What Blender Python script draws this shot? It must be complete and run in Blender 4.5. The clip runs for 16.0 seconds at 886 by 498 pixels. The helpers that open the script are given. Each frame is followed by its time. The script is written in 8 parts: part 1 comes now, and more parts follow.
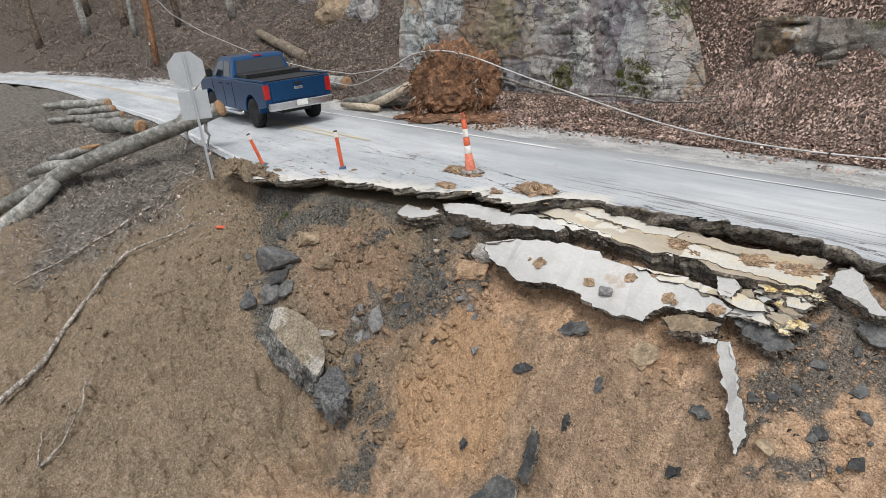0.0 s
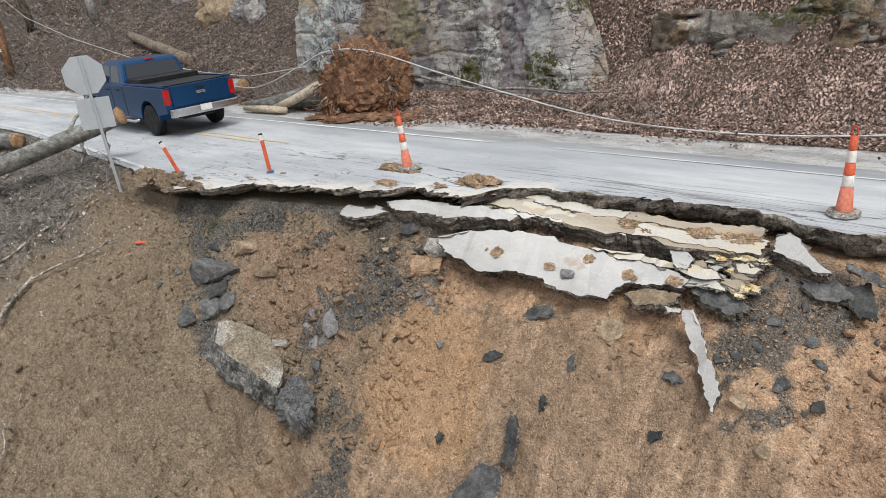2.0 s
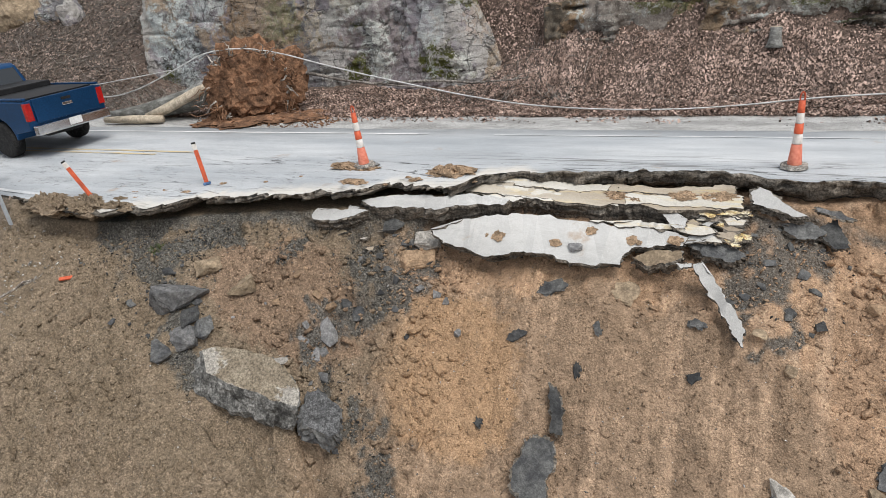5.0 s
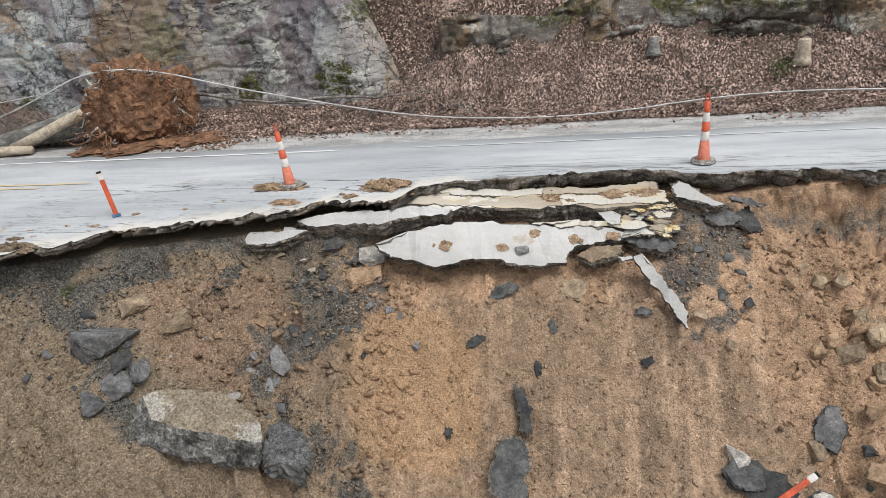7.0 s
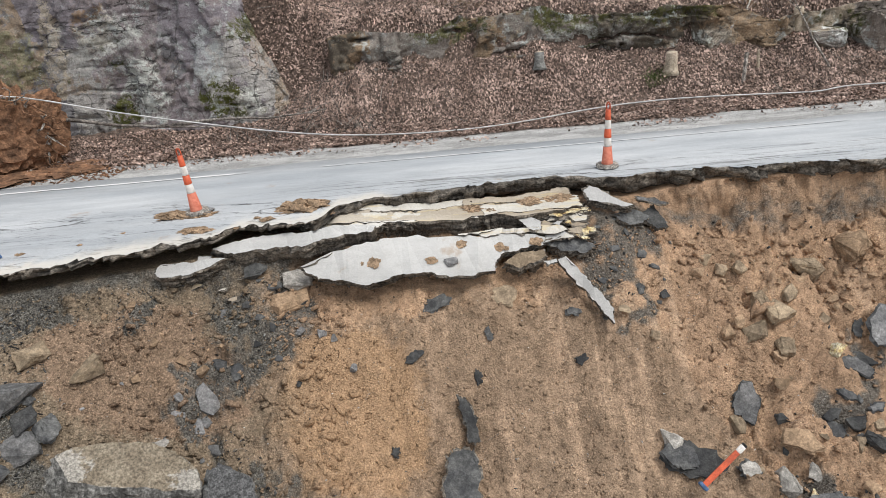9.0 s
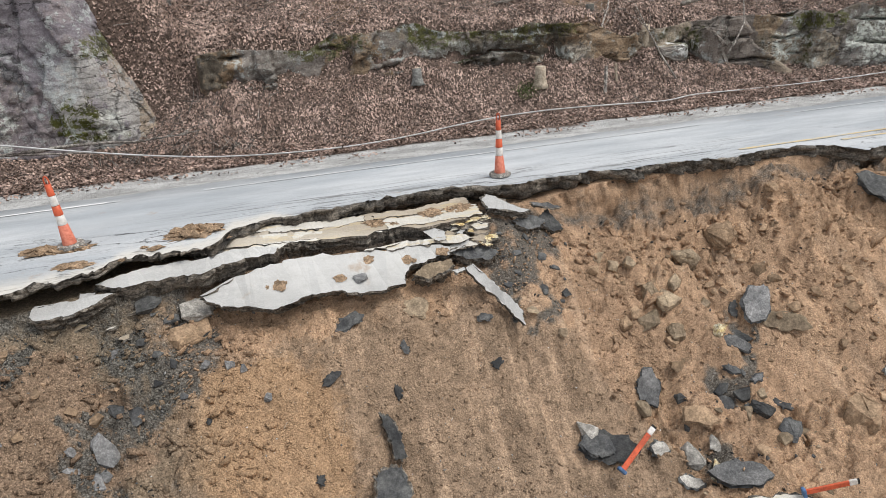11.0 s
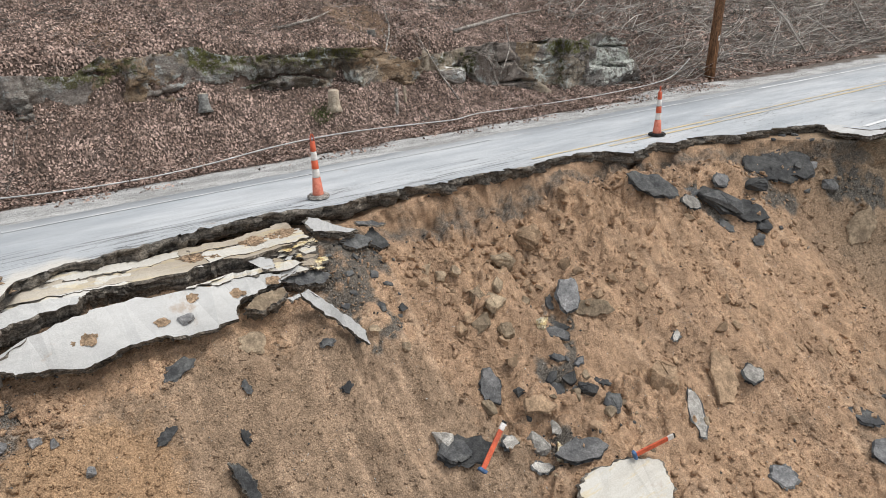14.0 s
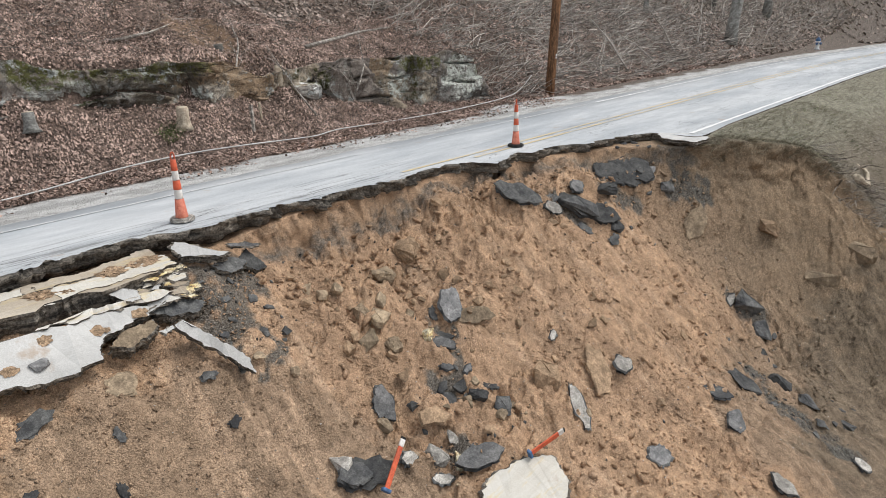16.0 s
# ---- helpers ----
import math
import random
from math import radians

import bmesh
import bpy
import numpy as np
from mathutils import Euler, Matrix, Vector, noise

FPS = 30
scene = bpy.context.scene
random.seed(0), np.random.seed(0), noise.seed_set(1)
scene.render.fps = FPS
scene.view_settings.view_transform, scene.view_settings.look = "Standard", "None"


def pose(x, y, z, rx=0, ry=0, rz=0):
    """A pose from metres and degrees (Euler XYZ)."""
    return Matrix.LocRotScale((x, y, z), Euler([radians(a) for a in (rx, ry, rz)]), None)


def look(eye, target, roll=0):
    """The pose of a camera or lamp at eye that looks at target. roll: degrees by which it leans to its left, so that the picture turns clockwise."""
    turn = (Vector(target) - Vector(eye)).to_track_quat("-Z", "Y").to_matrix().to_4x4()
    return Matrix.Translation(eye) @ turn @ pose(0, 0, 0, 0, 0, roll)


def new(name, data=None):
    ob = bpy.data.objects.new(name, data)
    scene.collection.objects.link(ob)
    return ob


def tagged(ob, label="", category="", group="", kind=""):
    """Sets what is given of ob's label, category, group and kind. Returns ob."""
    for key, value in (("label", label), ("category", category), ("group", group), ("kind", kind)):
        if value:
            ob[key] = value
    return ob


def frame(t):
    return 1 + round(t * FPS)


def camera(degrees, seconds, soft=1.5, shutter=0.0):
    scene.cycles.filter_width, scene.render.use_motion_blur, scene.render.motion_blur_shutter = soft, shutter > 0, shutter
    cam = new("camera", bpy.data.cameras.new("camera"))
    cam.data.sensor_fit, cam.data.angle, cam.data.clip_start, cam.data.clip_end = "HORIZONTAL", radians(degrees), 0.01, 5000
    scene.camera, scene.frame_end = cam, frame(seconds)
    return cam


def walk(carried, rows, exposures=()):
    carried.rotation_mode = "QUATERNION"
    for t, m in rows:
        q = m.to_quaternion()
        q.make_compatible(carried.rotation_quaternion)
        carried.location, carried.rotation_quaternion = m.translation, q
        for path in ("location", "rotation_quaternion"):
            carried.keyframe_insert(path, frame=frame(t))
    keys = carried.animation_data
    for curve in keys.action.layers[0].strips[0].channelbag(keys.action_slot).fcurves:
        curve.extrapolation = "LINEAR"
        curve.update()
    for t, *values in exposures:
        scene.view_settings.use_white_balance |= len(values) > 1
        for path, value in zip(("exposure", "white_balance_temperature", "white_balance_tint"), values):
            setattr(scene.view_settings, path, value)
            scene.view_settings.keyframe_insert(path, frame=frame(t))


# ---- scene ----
cam = camera(68.7, 16.0, 0.8)
METRES, EYE, TILT, LEAN, TURN = 8.0, 3.05, -21.2, 5.1, 52.0
ROWS = [
    (0.0, 0.0, 0.0, 0.0, -0.0, 0.0, 0.0),
    (0.5, -0.0381, 0.0006, -0.0024, -1.8, -0.0, 0.79),
    (1.0, -0.0596, 0.0016, -0.0032, -4.16, -0.06, 1.81),
    (1.5, -0.0874, 0.0045, -0.004, -7.1, -0.2, 3.08),
    (2.0, -0.1296, 0.0103, -0.0036, -10.04, -0.39, 4.35),
    (2.5, -0.1847, 0.021, -0.0008, -13.15, -0.68, 5.65),
    (3.0, -0.2466, 0.0367, 0.0041, -15.77, -0.96, 6.72),
    (5.5, -0.5046, 0.1332, 0.0382, -29.96, -3.27, 12.19),
    (6.0, -0.5377, 0.1536, 0.0456, -33.12, -3.6, 13.29),
    (6.5, -0.5664, 0.1743, 0.0528, -36.18, -3.95, 14.28),
    (7.0, -0.5909, 0.1945, 0.0596, -39.2, -4.31, 15.24),
    (7.5, -0.6118, 0.2146, 0.0662, -42.13, -4.71, 16.12),
    (8.0, -0.6295, 0.2338, 0.0726, -45.07, -5.15, 16.94),
    (10.5, -0.6884, 0.3213, 0.0955, -60.87, -8.17, 20.53),
    (11.0, -0.6952, 0.3386, 0.0987, -64.18, -8.92, 21.09),
    (11.5, -0.7006, 0.3556, 0.1014, -67.57, -9.74, 21.61),
    (12.0, -0.705, 0.3726, 0.1041, -71.21, -10.67, 22.1),
    (12.5, -0.7089, 0.3901, 0.1073, -74.93, -11.65, 22.5),
    (13.0, -0.7116, 0.4074, 0.1107, -78.55, -12.63, 22.81),
    (13.5, -0.7126, 0.4253, 0.1146, -82.31, -13.65, 23.04),
    (14.0, -0.7114, 0.4427, 0.1186, -86.08, -14.72, 23.17),
    (14.5, -0.7078, 0.4583, 0.1216, -89.85, -15.8, 23.23),
    (15.0, -0.7027, 0.4753, 0.1248, -93.62, -16.88, 23.2),
    (15.5, -0.6971, 0.4931, 0.1288, -97.39, -17.96, 23.07),
    (16.0, -0.6925, 0.5104, 0.1323, -101.07, -18.99, 22.86),
]
walk(cam, [(t, pose(0, 0, EYE, TILT, LEAN, TURN) @ pose(METRES * x, METRES * y, METRES * z, 90 + pitch, roll, yaw)) for t, x, y, z, yaw, pitch, roll in ROWS])

# ---------------------------------------------------------------- overcast winter daylight
world = bpy.data.worlds.new("overcast_sky")
scene.world = world
world.use_nodes = True
wn, wl = world.node_tree.nodes, world.node_tree.links
sky = wn.new("ShaderNodeTexSky")
sky.sky_type = "NISHITA"
sky.sun_disc = False
sky.sun_elevation, sky.sun_rotation = radians(59), radians(117)
sky.air_density, sky.dust_density, sky.ozone_density = 1.0, 4.0, 1.0
haze = wn.new("ShaderNodeMix")
haze.data_type = "RGBA"
haze.inputs["Factor"].default_value = 0.75
haze.inputs["B"].default_value = (8.6, 8.9, 9.4, 1)
wl.new(sky.outputs["Color"], haze.inputs["A"])
wl.new(haze.outputs["Result"], wn["Background"].inputs["Color"])
wn["Background"].inputs["Strength"].default_value = 0.092
sun = new("sun", bpy.data.lights.new("sun", "SUN"))
sun.data.energy, sun.data.angle, sun.data.color = 2.5, radians(28), (1.0, 0.98, 0.95)
sun.matrix_world = look((14, -7, 26), (0, 0, 0))

# ---------------------------------------------------------------- materials
class Graph:
    """A short way to write node materials."""

    def __init__(self, name):
        self.mat = bpy.data.materials.new(name)
        self.mat.use_nodes = True
        self.nodes, self.links = self.mat.node_tree.nodes, self.mat.node_tree.links
        self.bsdf = self.nodes["Principled BSDF"]
        self.place = self.nodes.new("ShaderNodeNewGeometry").outputs["Position"]

    def feed(self, socket, value):
        if isinstance(value, bpy.types.NodeSocket):
            self.links.new(value, socket)
        else:
            socket.default_value = (*value, 1) if isinstance(value, tuple) and len(value) == 3 and socket.type == "RGBA" else value

    def noise(self, scale, detail=5, rough=0.6, stretch=(1, 1, 1), turn=(0, 0, 0), warp=0.0):
        mapping = self.nodes.new("ShaderNodeMapping")
        mapping.inputs["Scale"].default_value = stretch
        mapping.inputs["Rotation"].default_value = turn
        self.links.new(self.place, mapping.inputs["Vector"])
        n = self.nodes.new("ShaderNodeTexNoise")
        n.inputs["Scale"].default_value, n.inputs["Detail"].default_value, n.inputs["Roughness"].default_value = scale, detail, rough
        n.inputs["Distortion"].default_value = warp
        self.links.new(mapping.outputs["Vector"], n.inputs["Vector"])
        return n.outputs["Fac"]

    def cells(self, scale, feature="F1", stretch=(1, 1, 1), out="Distance", jitter=0.0):
        mapping = self.nodes.new("ShaderNodeMapping")
        mapping.inputs["Scale"].default_value = stretch
        self.links.new(self.place, mapping.inputs["Vector"])
        vector = mapping.outputs["Vector"]
        if jitter:
            n = self.nodes.new("ShaderNodeTexNoise")
            n.inputs["Scale"].default_value = 3.0
            n.inputs["Detail"].default_value = 5
            self.links.new(vector, n.inputs["Vector"])
            add = self.nodes.new("ShaderNodeVectorMath")
            add.operation = "MULTIPLY_ADD"
            self.links.new(n.outputs["Color"], add.inputs[0])
            add.inputs[1].default_value = (jitter,) * 3
            self.links.new(vector, add.inputs[2])
            vector = add.outputs["Vector"]
        v = self.nodes.new("ShaderNodeTexVoronoi")
        v.feature = feature
        v.inputs["Scale"].default_value = scale
        self.links.new(vector, v.inputs["Vector"])
        return v.outputs[out]

    def ramp(self, fac, low, high):
        r = self.nodes.new("ShaderNodeMapRange")
        r.interpolation_type = "SMOOTHSTEP"
        self.feed(r.inputs["Value"], fac)
        r.inputs["From Min"].default_value, r.inputs["From Max"].default_value = low, high
        return r.outputs["Result"]

    def mix(self, fac, a, b, kind="MIX"):
        m = self.nodes.new("ShaderNodeMix")
        m.data_type, m.blend_type = "RGBA", kind
        for key, value in (("Factor", fac), ("A", a), ("B", b)):
            self.feed(m.inputs[key], value)
        return m.outputs["Result"]

    def math(self, op, a, b=0.0):
        m = self.nodes.new("ShaderNodeMath")
        m.operation = op
        self.feed(m.inputs[0], a)
        self.feed(m.inputs[1], b)
        return m.outputs[0]

    def axis(self, which):
        s = self.nodes.new("ShaderNodeSeparateXYZ")
        self.links.new(self.place, s.inputs[0])
        return s.outputs[which]

    def attribute(self, name):
        a = self.nodes.new("ShaderNodeAttribute")
        a.attribute_name = name
        return a.outputs["Fac"]

    def spot(self, cx, cy, rx, ry, axes="XY", ragged=0.9, scale=2.2):
        """A ragged patch with a place and size of its own."""
        a = self.math("DIVIDE", self.math("SUBTRACT", self.axis(axes[0]), cx), rx)
        b = self.math("DIVIDE", self.math("SUBTRACT", self.axis(axes[1]), cy), ry)
        d = self.math("SQRT", self.math("ADD", self.math("MULTIPLY", a, a), self.math("MULTIPLY", b, b)))
        d = self.math("ADD", d, self.math("MULTIPLY", self.math("SUBTRACT", self.noise(scale, 7, 0.75), 0.5), ragged * 2))
        return self.ramp(d, 1.08, 0.82)

    def random(self, island=False):
        if island:
            return self.nodes.new("ShaderNodeNewGeometry").outputs["Random Per Island"]
        return self.nodes.new("ShaderNodeObjectInfo").outputs["Random"]

    def done(self, colour, rough=0.9, bumps=(), metal=0.0, spec=0.3):
        self.feed(self.bsdf.inputs["Base Color"], colour)
        self.feed(self.bsdf.inputs["Roughness"], rough)
        self.bsdf.inputs["Metallic"].default_value = metal
        self.bsdf.inputs["Specular IOR Level"].default_value = spec
        last = None
        for height, strength, distance in bumps:
            b = self.nodes.new("ShaderNodeBump")
            b.inputs["Strength"].default_value, b.inputs["Distance"].default_value = strength, distance
            self.links.new(height, b.inputs["Height"])
            if last:
                self.links.new(last, b.inputs["Normal"])
            last = b.outputs["Normal"]
        if last:
            self.links.new(last, self.bsdf.inputs["Normal"])
        return self.mat


def plain(name, light, dark, scale=3.0, fine=40.0, rough=0.85, bump=0.5, depth=0.01, metal=0.0, spec=0.3, vary=0.0, island=False, stretch=(1, 1, 1), grain=None):
    """Two tones at a coarse scale, speckled at a fine one, with fine relief."""
    g = Graph(name)
    colour = g.mix(g.ramp(g.noise(scale, stretch=stretch), 0.35, 0.65), dark, light)
    grain = grain or (0.9 if bump >= 0.3 else 0.3)
    for size in (fine, fine * 0.3):
        speck = g.noise(size, 6, 0.8, stretch=stretch)
        colour = g.mix(grain, colour, g.mix(g.ramp(speck, 0.40, 0.62), (0.2, 0.2, 0.2), (0.7, 0.7, 0.7)), "OVERLAY")
    if vary:
        tone = g.ramp(g.random(island), 0.0, 1.0)
        colour = g.mix(vary, colour, g.mix(tone, (0.12, 0.12, 0.12), (0.9, 0.9, 0.9)), "OVERLAY")
    return g.done(colour, rough, [(g.noise(fine * 0.6, 2, 0.5, stretch=stretch), bump, depth * 0.35)] if bump else [], metal, spec)


def soil_material():
    g = Graph("hillside_soil")
    x, y = g.axis("X"), g.attribute("off_road")
    wobble = g.noise(0.45, 4)
    clay, loam, pale = (0.49, 0.326, 0.207), (0.242, 0.188, 0.131), (0.53, 0.375, 0.255)
    # brown loam on the older slope, orange clay on the fresh scarp
    fresh = g.ramp(g.math("ADD", x, g.math("MULTIPLY", wobble, 4.0)), -7.0, -4.6)
    old = g.ramp(g.math("ADD", x, g.math("MULTIPLY", wobble, 3.0)), 12.0, 8.0)
    colour = g.mix(g.ramp(g.noise(0.9, 5, warp=0.8), 0.42, 0.68), loam, (0.272, 0.21, 0.148))
    red = g.spot(-9.3, 4.8, 1.5, 0.8)
    colour = g.mix(g.math("MULTIPLY", red, 0.75), colour, (0.285, 0.195, 0.133))
    scarp_tone = g.mix(g.ramp(g.noise(0.8, 4, stretch=(1.6, 0.35, 0.35)), 0.36, 0.62), (0.42, 0.28, 0.181), clay)
    # two ragged spots where the scarp colour is a darker brown
    brown_spots = g.math("MULTIPLY", g.math("ADD", g.spot(-4.6, 4.0, 3.8, 2.0, ragged=0.8, scale=1.2), g.spot(6.4, 0.2, 2.6, 1.8, ragged=0.8, scale=1.2)), 0.7)
    scarp_tone = g.mix(brown_spots, scarp_tone, (0.275, 0.204, 0.143))
    scarp_tone = g.mix(g.ramp(g.noise(1.1, 5, 0.65, stretch=(2.6, 0.28, 0.28)), 0.53, 0.66), scarp_tone, g.mix(0.65, scarp_tone, pale))
    patch = g.mix(g.ramp(g.noise(2.2, 5, 0.65, warp=0.6), 0.42, 0.58), (0.34, 0.34, 0.34), (0.6, 0.6, 0.6))
    scarp_tone = g.mix(0.45, scarp_tone, patch, "OVERLAY")
    scarp_tone = g.mix(g.math("MULTIPLY", g.spot(-6.5, 4.7, 1.1, 0.9, ragged=0.6), 0.8), scarp_tone, (0.45, 0.29, 0.168))
    colour = g.mix(g.math("MULTIPLY", fresh, old), colour, scarp_tone)
    colour = g.mix(g.math("MULTIPLY", g.ramp(g.noise(2.3, 6, 0.7, warp=0.5), 0.57, 0.68), 0.35), colour, (0.16, 0.122, 0.088))
    colour = g.mix(g.math("MULTIPLY", g.ramp(g.math("ADD", x, g.math("MULTIPLY", wobble, 2.0)), 8.6, 12.5), 0.8), colour, g.mix(g.ramp(g.noise(1.4, 5, 0.7), 0.40, 0.60), (0.25, 0.182, 0.12), (0.34, 0.243, 0.157)))
    colour = g.mix(g.math("MULTIPLY", g.spot(9.0, -1.2, 4.5, 2.2, ragged=0.8, scale=0.9), 0.75), colour, g.mix(g.ramp(g.noise(3, 6, 0.8), 0.4, 0.6), (0.13, 0.105, 0.078), (0.22, 0.175, 0.125)))
    # crumbled road base
    base = g.mix(g.ramp(g.noise(30, 4, 0.8), 0.35, 0.7), (0.05, 0.05, 0.046), (0.20, 0.196, 0.178))
    crumbs = g.math("ADD", g.attribute("road_base"), g.math("MULTIPLY", g.math("SUBTRACT", g.noise(2.6, 5, 0.7), 0.5), 1.1))
    colour = g.mix(g.math("MULTIPLY", g.ramp(crumbs, 0.34, 0.78), 0.88), colour, base)
    # dead grass and litter on the undisturbed verges
    verge = g.mix(g.ramp(g.noise(6, 7, 0.85), 0.40, 0.60), (0.17, 0.158, 0.118), (0.33, 0.31, 0.24))
    verge = g.mix(g.math("MULTIPLY", g.ramp(g.axis("Y"), 2.6, 1.2), 0.7), verge, (0.20, 0.162, 0.125))
    verge = g.mix(g.ramp(x, -8.0, -12.0), verge, g.mix(g.ramp(g.noise(5, 7, 0.85), 0.40, 0.60), (0.085, 0.076, 0.064), (0.25, 0.228, 0.20)))
    colour = g.mix(g.attribute("verge"), colour, verge)
    fine, grit = g.noise(9, 8, 0.8), g.noise(60, 5, 0.8)
    colour = g.mix(0.3, colour, g.mix(g.ramp(fine, 0.38, 0.62), (0.24, 0.24, 0.24), (0.72, 0.72, 0.72)), "OVERLAY")
    crumbly = g.math("ADD", 0.22, g.math("MULTIPLY", g.ramp(g.noise(1.3, 5, 0.7), 0.36, 0.62), 0.4))
    colour = g.mix(crumbly, colour, g.mix(g.ramp(grit, 0.40, 0.60), (0.22, 0.22, 0.22), (0.74, 0.74, 0.74)), "OVERLAY")
    specks = g.math("MULTIPLY", g.ramp(g.cells(46, jitter=0.02), 0.2, 0.12), g.ramp(g.noise(1.7, 4, 0.7, turn=(1, 2, 0)), 0.48, 0.60))
    colour = g.mix(g.math("MULTIPLY", specks, 0.4), colour, (0.11, 0.094, 0.076))
    for size, amount in ((42, 0.5), (95, 0.42)):
        grain = g.nodes.new("ShaderNodeSeparateXYZ")
        g.links.new(g.cells(size, out="Color", jitter=0.05), grain.inputs[0])
        strength = g.math("MULTIPLY", g.math("SUBTRACT", 1.0, g.math("MULTIPLY", g.math("MULTIPLY", fresh, old), 0.5)), amount)
        colour = g.mix(strength, colour, g.mix(grain.outputs[0], (0.18, 0.18, 0.18), (0.8, 0.8, 0.8)), "OVERLAY")
    chips = g.math("MULTIPLY", g.ramp(g.cells(34, jitter=0.02), 0.16, 0.10), g.ramp(g.noise(3.2, 4, 0.7), 0.52, 0.62))
    colour = g.mix(g.math("MULTIPLY", chips, 0.55), colour, (0.36, 0.33, 0.29))
    # roadside gravel, then leaf mould beyond the road
    ragged = g.math("ADD", y, g.math("MULTIPLY", g.math("SUBTRACT", g.noise(0.7, 5, 0.65), 0.5), 1.6))
    gravel = g.mix(g.ramp(g.noise(45, 6, 0.85), 0.40, 0.60), (0.34, 0.335, 0.32), (0.56, 0.555, 0.54))
    gravel = g.mix(0.7, gravel, g.mix(g.ramp(g.noise(1.6, 6, 0.75, stretch=(0.5, 1.5, 1)), 0.40, 0.60), (0.34, 0.34, 0.34), (0.66, 0.66, 0.66)), "OVERLAY")
    colour = g.mix(g.ramp(ragged, 9.2, 9.7), colour, gravel)
    mould = g.mix(g.ramp(g.noise(9, 7, 0.85), 0.40, 0.60), (0.06, 0.045, 0.036), (0.22, 0.16, 0.13))
    woods = g.mix(g.ramp(g.noise(7, 7, 0.85), 0.40, 0.60), (0.08, 0.066, 0.056), (0.24, 0.20, 0.17))
    mould = g.mix(g.ramp(x, 14.0, 20.0), mould, woods)
    mould = g.mix(g.ramp(x, -20.0, -24.0), mould, g.mix(g.ramp(g.noise(7, 7, 0.85), 0.40, 0.60), (0.045, 0.037, 0.03), (0.17, 0.138, 0.115)))
    gully = g.math("MULTIPLY", g.math("ADD", g.spot(3.3, 16.2, 0.9, 1.7, ragged=0.9), g.spot(-4.0, 16.0, 1.0, 0.8, ragged=1.2)), 0.8)
    mould = g.mix(gully, mould, g.mix(g.ramp(g.noise(5, 6, 0.8), 0.4, 0.6), (0.13, 0.09, 0.06), (0.30, 0.20, 0.13)))
    lay_by = g.spot(12.6, 11.3, 3.0, 0.75, ragged=0.5, scale=1.5)
    colour = g.mix(g.math("MULTIPLY", g.ramp(ragged, 11.0, 11.35), g.math("SUBTRACT", 1.0, lay_by)), colour, mould)
    terrace = g.ramp(g.noise(6, 6, 0.7), 0.46, 0.53)
    crust = g.ramp(g.noise(17, 5, 0.7, turn=(1, 0, 1)), 0.45, 0.53)
    small_lumps = g.math("SUBTRACT", 1.0, g.cells(38, jitter=0.08))
    return g.done(colour, 0.95, [(terrace, 0.45, 0.016), (crust, 0.55, 0.012), (small_lumps, 0.85, 0.014), (g.noise(70, 4, 0.65), 0.8, 0.008)], spec=0.15)


